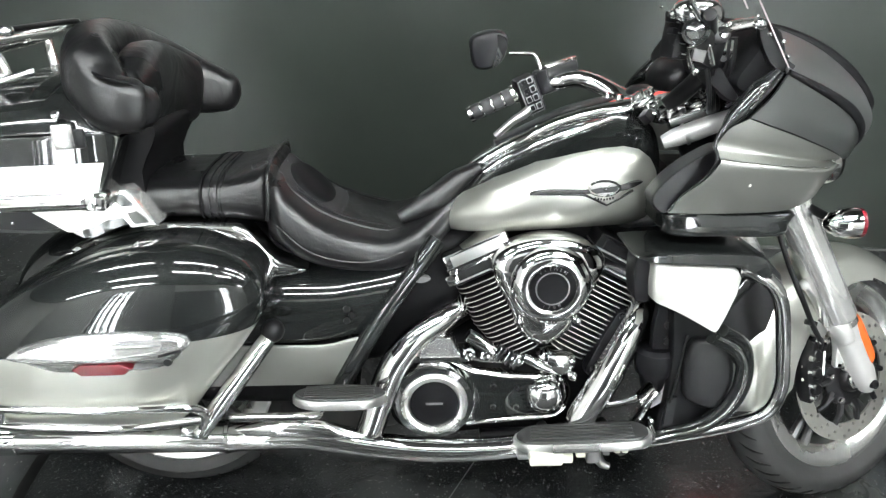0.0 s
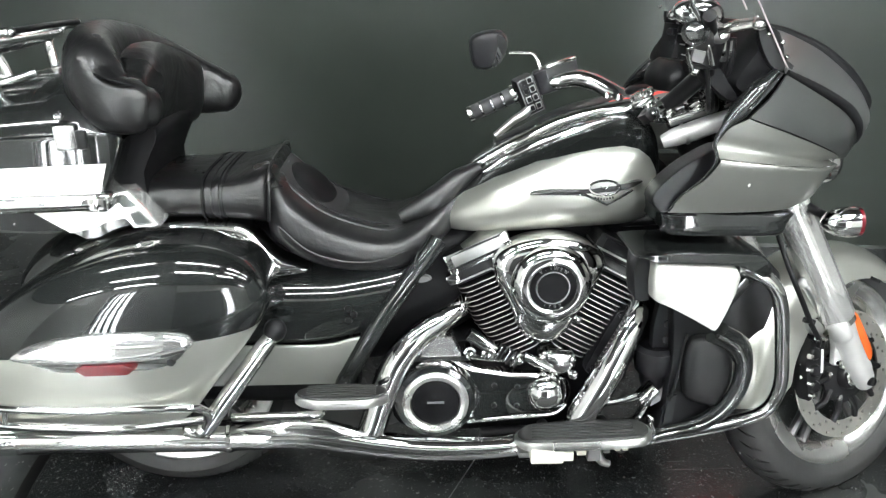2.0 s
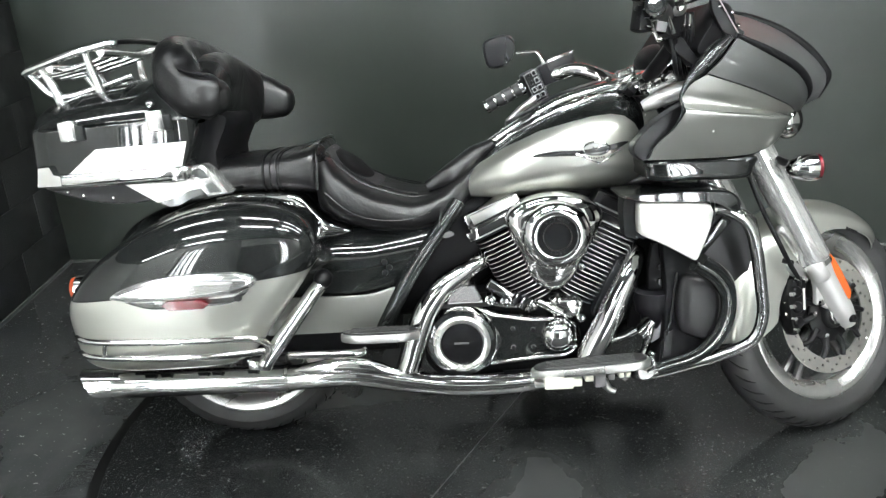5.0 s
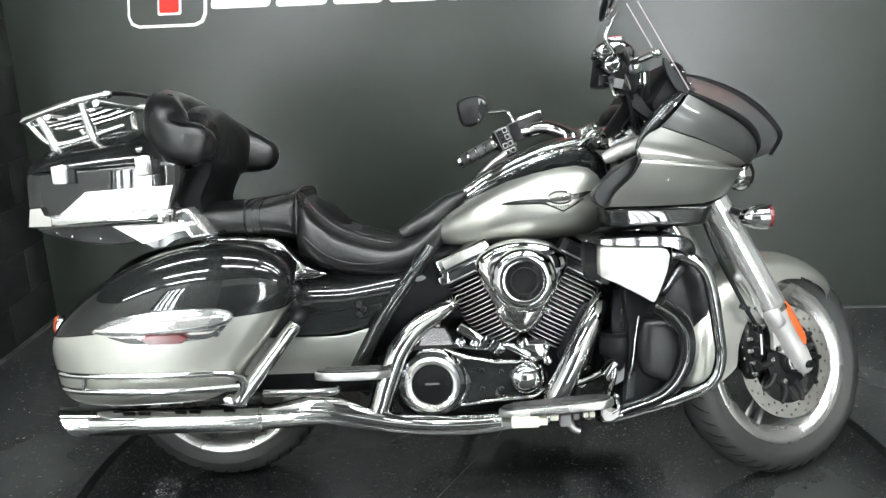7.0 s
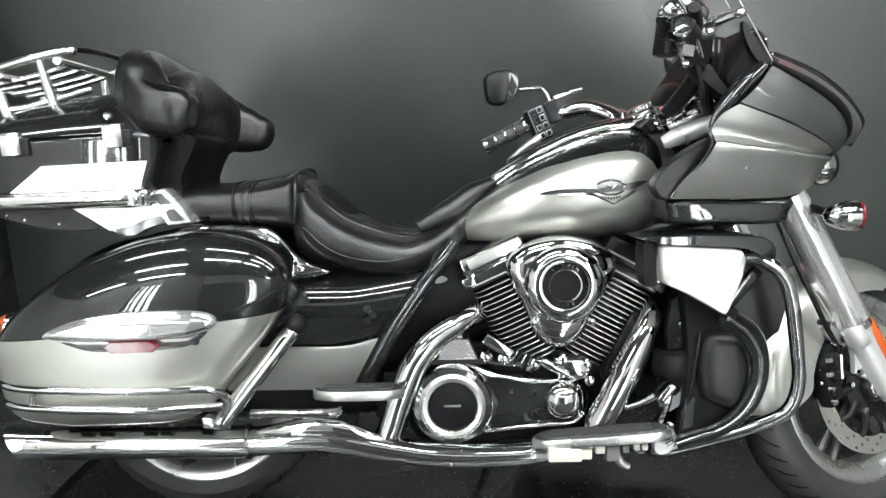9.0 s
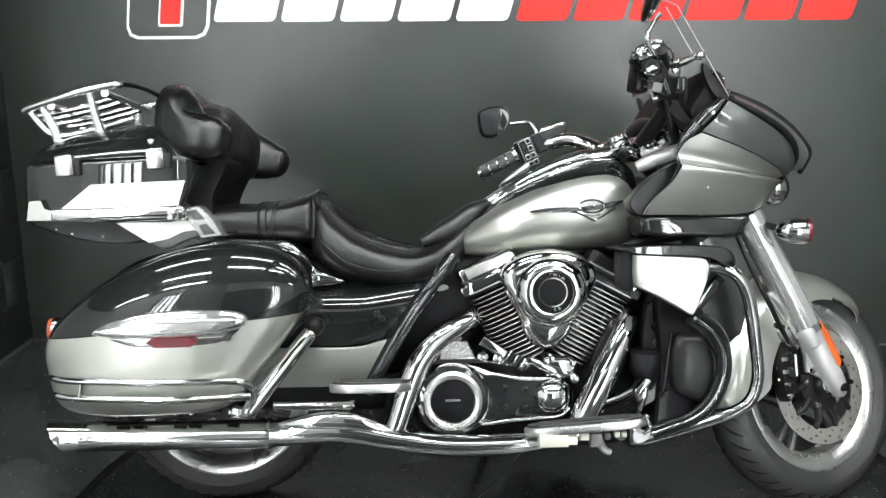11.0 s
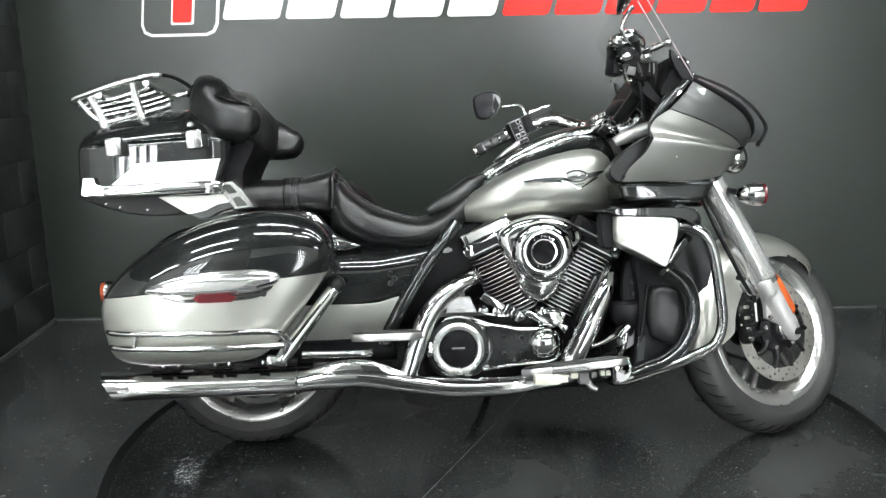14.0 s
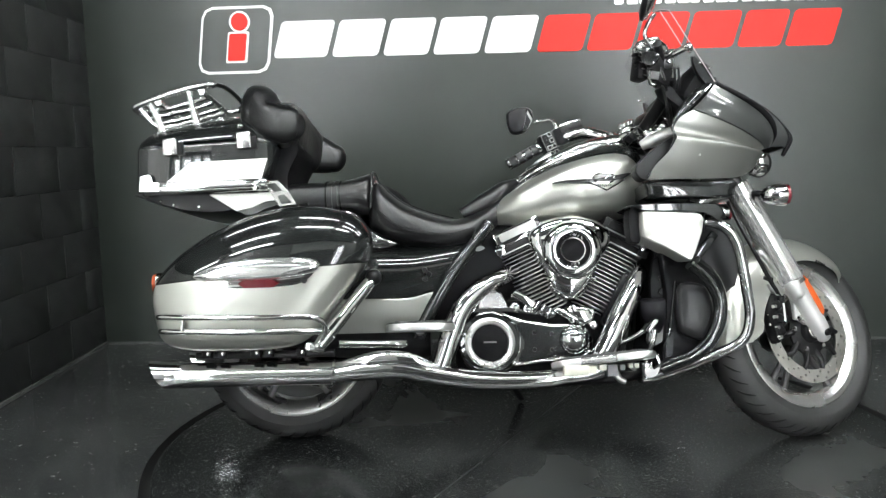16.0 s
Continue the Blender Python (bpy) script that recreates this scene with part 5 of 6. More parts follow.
# the dark floor mirrored in the chrome is put in as a black plate
part("cover_panel", slab([(-0.03, 0.374), (0.08, 0.358), (0.185, 0.350), (0.185, 0.268), (0.09, 0.264), (-0.02, 0.250), (-0.005, 0.31)], plate(-0.2025, -0.19, 0.02), 4), black_gloss, belt, "black panel painting the dark floor reflection in the chrome")
for bx, bz in ((0.028, 0.340), (0.083, 0.335), (0.028, 0.287), (0.083, 0.285)):
    part("bolt", turned([(0.001, 0.007), (0.006, 0.006), (0.007, 0)], (bx, -0.202, bz), sides=8), plastic, belt)
part("clutch_cover", turned([(0.098, -0.01), (0.098, 0.045), (0.092, 0.058), (0.078, 0.062), (0.074, 0.058)], cc, sides=64, caps=False), chrome, belt, "round chrome cover")
# gloss black ring paints the chrome's dark reflection, no groove there
part("cover_groove", turned([(0.093, 0.056), (0.091, 0.0615), (0.079, 0.0645), (0.078, 0.060)], cc, sides=64, caps=False), black_gloss, belt, "black band painting the dark reflection in the chrome")
part("clutch_ring", turned([(0.079, 0.055), (0.078, 0.068), (0.070, 0.073), (0.060, 0.070), (0.057, 0.064)], cc, sides=64, caps=False), satin_bright, belt, "bright ring")
part("clutch_pad", turned([(0.001, 0.068), (0.050, 0.067), (0.058, 0.063), (0.058, 0.05)], cc, sides=56), dial_black, belt, "black round pad")
part("name_bar", block((cc[0], cc[1] - 0.0685, cc[2] + 0.002), (0.040, 0.001, 0.0055), (0, 0, 0), 0.0003), plastic_grey, belt)
part("small_cap", turned([(0.001, 0.070), (0.018, 0.068), (0.034, 0.060), (0.045, 0.045), (0.051, 0.02), (0.053, 0.0)], (0.152, -0.165, 0.315), sides=36), chrome, belt, "domed chrome cap")
part("cover_edge", tube([(-0.035, -0.196, 0.238), (0.02, -0.199, 0.247), (0.09, -0.201, 0.254), (0.17, -0.199, 0.258), (0.205, -0.194, 0.278)], [0.004, 0.007, 0.007, 0.007, 0.004], 5, 10), chrome, belt, "polished lower edge")
pump = part("water_pump", slab([(0.128, 0.412), (0.150, 0.420), (0.205, 0.418), (0.224, 0.402), (0.222, 0.368), (0.195, 0.356), (0.160, 0.366)], [(-0.13, 0.97), (-0.175, 1.0), (-0.190, 0.94), (-0.198, 0.80), (-0.201, 0.55)], 3), chrome, bike, "chrome pump housing")
for x, z in ((0.155, 0.412), (0.211, 0.400), (0.218, 0.358), (0.150, 0.378)):
    part("bolt", turned([(0.001, 0.026), (0.007, 0.025), (0.008, 0.016), (0.012, 0.014), (0.013, -0.01)], (x, -0.180, z), sides=10), chrome, pump)
part("pump_rod", tube([(0.10, -0.195, 0.410), (0.13, -0.197, 0.396), (0.165, -0.198, 0.378)], [0.010, 0.013, 0.010], 3, 12), chrome, pump)
box = part("side_box", slab([(-0.150, 0.418), (-0.135, 0.468), (-0.072, 0.468), (-0.050, 0.418)], plate(-0.205, -0.14, 0.04), 1, False), rack_metal, bike, "bright box cover with a nut on top")
part("box_flange", slab([(-0.168, 0.408), (-0.162, 0.420), (-0.04, 0.420), (-0.030, 0.408)], plate(-0.208, -0.14, 0.01), 1, False), chrome, box)
part("nut", turned([(0.001, 0.018), (0.008, 0.017), (0.009, 0.010), (0.013, 0.008), (0.014, 0)], (-0.098, -0.175, 0.468), (0, 0, 1), 8), chrome, box)
part("link", block((-0.002, -0.185, 0.446), (0.078, 0.03, 0.026), (0, 34, 0), 0.004), chrome, bike, "small chrome box")
part("link_groove", block((-0.006, -0.2012, 0.440), (0.070, 0.002, 0.004), (0, 34, 0), 0.0008), engine_black, bike)
for k in range(6):
    part("link_rib", block((0.036 + 0.0095 * k, -0.188, 0.424 - 0.0055 * k), (0.0045, 0.03, 0.034), (0, 34, 0), 0.001), chrome if k % 2 == 0 else engine_black, bike)
for x, z in ((0.012, 0.414), (0.085, 0.400), (-0.030, 0.420)):
    part("knuckle", turned([(0.001, 0.020), (0.008, 0.018), (0.010, 0.008), (0.015, 0.006), (0.016, -0.02)], (x, -0.185, z), sides=12), chrome, bike)
part("oil_line", tube([(0.10, -0.18, 0.405), (0.03, -0.19, 0.402), (-0.04, -0.188, 0.412)], 0.006, 5, 8), chrome, bike)
part("front_ribs", slab([(0.321, 0.520), (0.345, 0.500), (0.282, 0.362), (0.250, 0.362), (0.262, 0.40)], plate(-0.185, -0.12, 0.03), 2), pad_black, bike, "black cover between cylinder and pipe")
for k in range(15):
    f = k / 14
    part("rib", block((0.372 - 0.080 * f, -0.160, 0.540 - 0.155 * f), (0.022, 0.03, 0.0045), (0, 38, 0), 0.001), satin, bike)
part("front_case", block((0.335, -0.135, 0.46), (0.05, 0.04, 0.20), (0, 29, 0), 0.008), engine_black, bike)
for x, z in ((0.330, 0.507), (0.268, 0.372)):
    part("cover_bolt", turned([(0.001, 0.01), (0.007, 0.009), (0.009, 0)], (x, -0.182, z), sides=8), plastic, bike)

# ---------------------------------------------------------------- exhaust
part("front_header", tube([(0.345, -0.10, 0.540), (0.372, -0.165, 0.525), (0.352, -0.20, 0.488), (0.299, -0.218, 0.383), (0.238, -0.226, 0.268), (0.215, -0.232, 0.222), (0.10, -0.238, 0.204), (-0.02, -0.240, 0.198)],
     [0.022, 0.026, 0.030, 0.037, 0.036, 0.030, 0.025, 0.022], 8, 26), chrome, bike, "chrome front exhaust header")
part("rear_header", tube([(-0.02, -0.12, 0.538), (-0.075, -0.175, 0.515), (-0.148, -0.205, 0.476), (-0.203, -0.218, 0.412), (-0.238, -0.226, 0.330), (-0.266, -0.235, 0.250), (-0.295, -0.24, 0.215)],
     [0.022, 0.028, 0.032, 0.034, 0.034, 0.032, 0.026], 8, 20), chrome, bike, "chrome rear exhaust header")
part("collector", tube([(0.20, -0.235, 0.218), (0.08, -0.242, 0.200), (-0.05, -0.245, 0.196), (-0.17, -0.246, 0.203), (-0.28, -0.248, 0.222), (-0.40, -0.244, 0.245), (-0.50, -0.235, 0.243), (-0.60, -0.225, 0.234)],
     [0.022, 0.026, 0.028, 0.029, 0.031, 0.036, 0.037, 0.035], 8, 22), chrome, bike, "chrome exhaust pipe")
part("heat_shield", pad([(-0.28, -0.262, 0.245), (-0.36, -0.268, 0.268), (-0.44, -0.262, 0.275), (-0.52, -0.252, 0.266), (-0.585, -0.242, 0.258)], [0.008, 0.022, 0.025, 0.020, 0.006], [0.006, 0.016, 0.018, 0.016, 0.006]), chrome, bike, "chrome heat shield", 60)
muffler = part("muffler", tube([(-0.585, -0.225, 0.234), (-0.62, -0.221, 0.233), (-0.80, -0.214, 0.232), (-1.00, -0.210, 0.232), (-1.10, -0.208, 0.233)], [0.036, 0.0375, 0.038, 0.039, 0.040], 5, 30), chrome, bike, "long chrome silencer")
tip = tube([(-1.09, -0.208, 0.2325), (-1.13, -0.208, 0.233), (-1.185, -0.208, 0.234)], [0.041, 0.042, 0.046], 4, 30)
cut(tip, Vector((-1.155, -0.208, 0.234)), Vector((1, 0, 0.55)).normalized(), True)
part("muffler_tip", tip, chrome, muffler, "slash-cut chrome tip")
for x, y in ((-0.60, -0.2225), (-1.09, -0.208)):
    part("clamp", turned([(0.0385, -0.006), (0.0405, -0.004), (0.0405, 0.004), (0.0385, 0.006)], (x, y, 0.233), (1, 0, 0), 30, caps=False), chrome, muffler)
mirrored(muffler)
for bx in (-0.99, -0.945, -0.84, -0.80, -0.70):
    part("bag_bracket", block((bx, -0.225, 0.298), (0.030, 0.06, 0.028), (0, 0, 0), 0.006), plastic, bike)
    part("bracket_nut", turned([(0.001, 0.010), (0.006, 0.009), (0.0075, 0)], (bx + 0.008, -0.256, 0.300), sides=8), chrome, bike)
part("bag_carrier", tube([(-1.03, -0.22, 0.292), (-0.60, -0.22, 0.292)], 0.012, 2, 10), engine_black, bike)

# ---------------------------------------------------------------- footboards and pedals


def footboard(x0, x1, y0, y1, z, label, turn=(0, 0, 0)):
    cx, cy = (x0 + x1) / 2, (y0 + y1) / 2
    out = [(x0, cy), (x0 + 0.015, y0 + 0.02), (x0 + 0.06, y0), (x1 - 0.05, y0), (x1 - 0.008, y0 + 0.025), (x1, cy), (x1 - 0.008, y1 - 0.025), (x1 - 0.05, y1), (x0 + 0.06, y1), (x0 + 0.015, y1 - 0.02)]
    pts = curve([(a, b, 0) for a, b in out], 4, True)

    def ring(s, dz):
        return [Vector((cx + (p.x - cx) * s, cy + (p.y - cy) * s, z + dz)) for p in pts]
    ob = part("footboard", loft([ring(0.97, -0.012), ring(1.0, -0.008), ring(1.0, 0.004), ring(0.985, 0.008), ring(0.96, 0.009)]), satin_bright, bike, label)
    part("rubber_mat", loft([ring(0.95, 0.006), ring(0.95, 0.012), ring(0.93, 0.0145)]), rubber, ob, "black rubber mat")
    for k in range(5):
        y = y0 + (y1 - y0) * (0.2 + 0.15 * k)
        part("mat_rib", block((cx, y, z + 0.015), ((x1 - x0) * 0.74, 0.006, 0.005), (0, 0, 0), 0.0015), rubber, ob)
    m = pose(cx, cy, z, *turn) @ pose(-cx, -cy, -z)
    for o in (ob, *ob.children):
        o.data.transform(m)
    return ob


for sd in (-1, 1):
    ys = sorted((0.247 * sd, 0.362 * sd))
    footboard(0.066, 0.380, ys[0], ys[1], 0.258, "long footboard with a bright rim and ribbed rubber", (8 * sd, -6, 8 * sd))
    ys = sorted((0.255 * sd, 0.345 * sd))
    footboard(-0.432, -0.222, ys[0], ys[1], 0.369, "passenger footboard with a bright rim and ribbed rubber", (6 * sd, 0, 0))
    part("board_arm", tube([(-0.33, 0.19 * sd, 0.345), (-0.33, 0.28 * sd, 0.356)], 0.014, 2, 10), chrome, bike)
    part("board_block", block((0.135, 0.335 * sd, 0.232), (0.075, 0.04, 0.032), (0, 0, 0), 0.005), cream, bike, "pale block under the footboard")
    part("board_arm", tube([(0.15, 0.18 * sd, 0.22), (0.16, 0.33 * sd, 0.238)], 0.014, 2, 10), engine_black, bike)
    part("board_arm", tube([(0.30, 0.17 * sd, 0.22), (0.31, 0.33 * sd, 0.238)], 0.014, 2, 10), engine_black, bike)
for x, y, z, size, mat in ((0.170, -0.335, 0.232, (0.05, 0.035, 0.022), cream), (0.215, -0.33, 0.238, (0.022, 0.03, 0.016), cream), (0.245, -0.325, 0.228, (0.03, 0.03, 0.034), plastic_grey), (0.275, -0.32, 0.236, (0.016, 0.028, 0.018), plastic_grey),
                           (0.300, -0.325, 0.240, (0.014, 0.02, 0.014), cream), (0.318, -0.325, 0.240, (0.014, 0.02, 0.014), cream), (0.10, -0.30, 0.216, (0.05, 0.03, 0.014), satin)):
    part("board_bracket", block((x, y, z), size, (0, 0, 0), 0.003), mat, bike, "small bracket under the footboard")
part("board_lever", tube([(0.255, -0.32, 0.222), (0.268, -0.322, 0.200), (0.285, -0.322, 0.192)], [0.012, 0.010, 0.008], 4, 10), satin, bike)
part("bar_bracket", slab([(0.360, 0.232), (0.376, 0.222), (0.386, 0.228), (0.402, 0.224), (0.410, 0.240), (0.398, 0.206), (0.372, 0.196), (0.358, 0.208)], plate(-0.262, -0.235, 0.03), 2), satin_soft, bike, "grey bar bracket")
part("heel_spring", tube([(0.392, -0.275, 0.268), (0.400, -0.278, 0.240), (0.380, -0.278, 0.225)], 0.0045, 4, 8), chrome, bike)
part("shield_tab", slab([(0.430, 0.330), (0.452, 0.335), (0.446, 0.262), (0.424, 0.256)], plate(-0.262, -0.250, 0.02), 1, False), plastic, bike, "black tab")
part("brake_pedal", tube([(0.255, -0.21, 0.285), (0.32, -0.25, 0.315), (0.362, -0.275, 0.345)], [0.006, 0.007, 0.008], 5, 10), chrome, bike, "chrome brake pedal")
part("pedal_pad", block((0.372, -0.29, 0.358), (0.05, 0.06, 0.016), (0, -50, 0), 0.005), chrome, bike)
part("pedal_link", tube([(0.372, -0.20, 0.225), (0.392, -0.23, 0.30), (0.40, -0.23, 0.34)], 0.011, 5, 10), chrome, bike)
part("side_stand", tube([(-0.05, 0.19, 0.19), (0.02, 0.30, 0.085), (0.03, 0.33, 0.070)], 0.012, 4, 10), dull_black, bike)

# ---------------------------------------------------------------- leg shields and crash bars
for sd in (-1, 1):
    cowl = part("leg_shield", slab([(0.336, 0.694), (0.341, 0.700), (0.500, 0.691), (0.514, 0.686), (0.521, 0.672), (0.515, 0.635), (0.500, 0.592), (0.484, 0.555), (0.478, 0.548), (0.470, 0.550), (0.43, 0.574), (0.385, 0.599), (0.345, 0.618), (0.336, 0.626), (0.334, 0.66)],
                [(0.22 * sd, 0.97), (0.33 * sd, 1.0), (0.376 * sd, 0.995), (0.385 * sd, 0.975), (0.389 * sd, 0.93), (0.392 * sd, 0.6), (0.393 * sd, 0.3)], 1, False), silver_lit, bike, "silver leg shield")
    part("shield_cap", slab([(0.30, 0.718), (0.42, 0.722), (0.55, 0.718), (0.584, 0.702), (0.592, 0.675), (0.576, 0.664), (0.53, 0.690), (0.42, 0.699), (0.33, 0.704)], [(0.20 * sd, 0.98), (0.35 * sd, 1.0), (0.372 * sd, 0.97), (0.378 * sd, 0.9)], 3), black_gloss, cowl, "gloss black top edge")
    part("shield_back", slab([(0.306, 0.705), (0.335, 0.700), (0.338, 0.615), (0.324, 0.608), (0.308, 0.618)], plate(0.28 * sd, 0.352 * sd, 0.03), 3), dull_black, cowl, "matt black rear edge")
    part("lower_shield", slab([(0.425, 0.60), (0.50, 0.565), (0.555, 0.500), (0.578, 0.400), (0.548, 0.300), (0.47, 0.240), (0.41, 0.215), (0.425, 0.32), (0.432, 0.45)], [(0.14 * sd, 0.97), (0.235 * sd, 1.0), (0.250 * sd, 0.97), (0.256 * sd, 0.9)], 4), dull_black, cowl, "black lower leg shield")
    part("shield_pocket", slab([(0.470, 0.478), (0.505, 0.486), (0.548, 0.475), (0.568, 0.440), (0.574, 0.385), (0.558, 0.330), (0.532, 0.308), (0.480, 0.325), (0.462, 0.350), (0.458, 0.42)], [(0.250 * sd, 0.985), (0.268 * sd, 1.0), (0.276 * sd, 0.965), (0.283 * sd, 0.88), (0.288 * sd, 0.68), (0.290 * sd, 0.4)], 3), gloss_pad, cowl, "glossy dark pocket lid")
    part("pocket_edge", tube([(0.462, 0.262 * sd, 0.492), (0.452, 0.262 * sd, 0.42), (0.440, 0.262 * sd, 0.340), (0.425, 0.25 * sd, 0.29)], 0.0045, 4, 8), black_gloss, cowl, "gloss black edge of the pocket")
    for r, off, mat in ((0.0145, 0.0, black_gloss), (0.011, -0.026, black_gloss), (0.0050, -0.014, chrome)):
        pts = [(0.495, 0.375, 0.550), (0.548, 0.340, 0.512), (0.582, 0.308, 0.470), (0.594, 0.298, 0.412), (0.588, 0.290, 0.355), (0.560, 0.280, 0.298), (0.513, 0.265, 0.255), (0.452, 0.25, 0.230), (0.417, 0.24, 0.214)]
        part("shield_rim", tube([(x + off * (0.4 + 0.6 * (z - 0.2) / 0.35), (y + 0.012 * (mat == chrome)) * sd - off * 0.3 * sd, z + off * (0.6 if z > 0.42 else -0.5)) for x, y, z in pts], r, 7, 12), mat, cowl, "gloss black rim" if mat == black_gloss else "thin bright line in the rim")
    part("inner_shroud", slab([(0.43, 0.66), (0.60, 0.66), (0.690, 0.612), (0.684, 0.530), (0.664, 0.455), (0.642, 0.365), (0.605, 0.290), (0.50, 0.24), (0.43, 0.24)], plate(0.185 * sd, 0.203 * sd, 0.01), 3), plastic, cowl, "black inner shroud")
    part("shield_strut", block((0.545, 0.285 * sd, 0.590), (0.026, 0.022, 0.120), (0, 40, 0), 0.006), black_gloss, cowl, "black strut")
    part("crash_bar", tube([(0.520, 0.315 * sd, 0.668), (0.565, 0.335 * sd, 0.664), (0.612, 0.338 * sd, 0.635), (0.640, 0.332 * sd, 0.575), (0.662, 0.318 * sd, 0.46), (0.672, 0.306 * sd, 0.375), (0.652, 0.295 * sd, 0.308), (0.585, 0.278 * sd, 0.268), (0.48, 0.245 * sd, 0.225), (0.385, 0.215 * sd, 0.192), (0.365, 0.18 * sd, 0.188)], 0.0165, 7, 18), chrome, bike, "chrome crash bar")
    part("crash_collar", turned([(0.020, -0.006), (0.026, -0.004), (0.026, 0.004), (0.020, 0.006)], (0.535, 0.322 * sd, 0.667), (1, 0.3 * sd, 0), 20), plastic, bike)
    part("bar_mount", block((0.372, 0.212 * sd, 0.215), (0.035, 0.05, 0.05), (0, 0, 0), 0.006), chrome, bike)
part("frame_plate", slab([(0.405, 0.56), (0.448, 0.556), (0.440, 0.425), (0.395, 0.425)], plate(-0.225, -0.195, 0.03), 2), dull_black, bike, "black frame plate with bolts")
for z in (0.46, 0.50):
    part("plate_bolt", turned([(0.001, 0.008), (0.009, 0.007), (0.011, 0)], (0.428, -0.222, z), sides=12), plastic, bike)
part("reservoir", turned([(0.001, 0.036), (0.040, 0.034), (0.050, 0.024), (0.052, 0.0), (0.048, -0.028), (0.036, -0.040), (0.030, -0.075), (0.001, -0.08)], (0.412, -0.205, 0.405), (0, 0, 1), 28), pad_black, bike, "black oil filter cap")
part("reservoir_bracket", slab([(0.395, 0.345), (0.44, 0.36), (0.452, 0.33), (0.40, 0.29), (0.378, 0.31)], plate(-0.235, -0.20, 0.03), 2), plastic_grey, bike, "grey bracket")
for x, z, r in ((0.446, 0.325, 0.010), (0.455, 0.305, 0.008), (0.468, 0.282, 0.011), (0.40, 0.262, 0.009), (0.43, 0.240, 0.008)):
    part("bracket_bolt", turned([(0.001, 0.012), (r * 0.8, 0.010), (r, 0)], (x, -0.238, z), sides=10), chrome, bike)
part("shift_tube", tube([(0.392, -0.215, 0.200), (0.45, -0.222, 0.206), (0.50, -0.24, 0.235)], 0.014, 4, 12), engine_black, bike)
part("radiator", block((0.455, 0, 0.48), (0.05, 0.30, 0.34), (0, -6, 0), 0.01), dull_black, bike, "black radiator")

# ---------------------------------------------------------------- fairing
low = [(0.370, -0.335, 0.800), (0.47, -0.340, 0.799), (0.58, -0.332, 0.799), (0.640, -0.316, 0.803), (0.690, -0.294, 0.820), (0.724, -0.270, 0.850), (0.744, -0.252, 0.880)]
crease = [(0.450, -0.388, 0.920), (0.492, -0.388, 0.914), (0.547, -0.382, 0.907), (0.608, -0.368, 0.899), (0.668, -0.344, 0.891), (0.716, -0.308, 0.886), (0.744, -0.272, 0.884)]
upper = [(0.502, -0.378, 1.000), (0.546, -0.374, 0.984), (0.594, -0.365, 0.967), (0.643, -0.350, 0.948), (0.692, -0.326, 0.928), (0.730, -0.298, 0.911), (0.752, -0.270, 0.898)]
brow = [(0.578, -0.348, 1.080), (0.642, -0.336, 1.050), (0.697, -0.320, 1.022), (0.740, -0.300, 0.996), (0.770, -0.280, 0.967), (0.784, -0.260, 0.936), (0.776, -0.244, 0.906)]
crown = [(0.655, 0, 1.158), (0.730, 0, 1.136), (0.810, 0, 1.098), (0.880, 0, 1.046), (0.922, 0, 1.002), (0.938, 0, 0.972), (0.925, 0, 0.945)]


def between(a, b, f, push=0.0):
    return [Vector(p).lerp(Vector(q), f) + Vector((push * 0.4, -push, 0)) for p, q in zip(a, b)]


def notched(row, x, z):
    row[0] = Vector((x, row[0].y, z))
    return row


# fairing sides in the darkened silver copy, shade held in the colour
fairing = part("fairing", thicken(grid([low, notched(between(low, crease, 0.3, 0.004), 0.390, 0.839), notched(between(low, crease, 0.65, 0.005), 0.427, 0.877), between(low, crease, 0.93, 0.005), crease], 4, 5), 0.002), silver_shaded, bike, "silver and black shark-nosed fairing", 50)
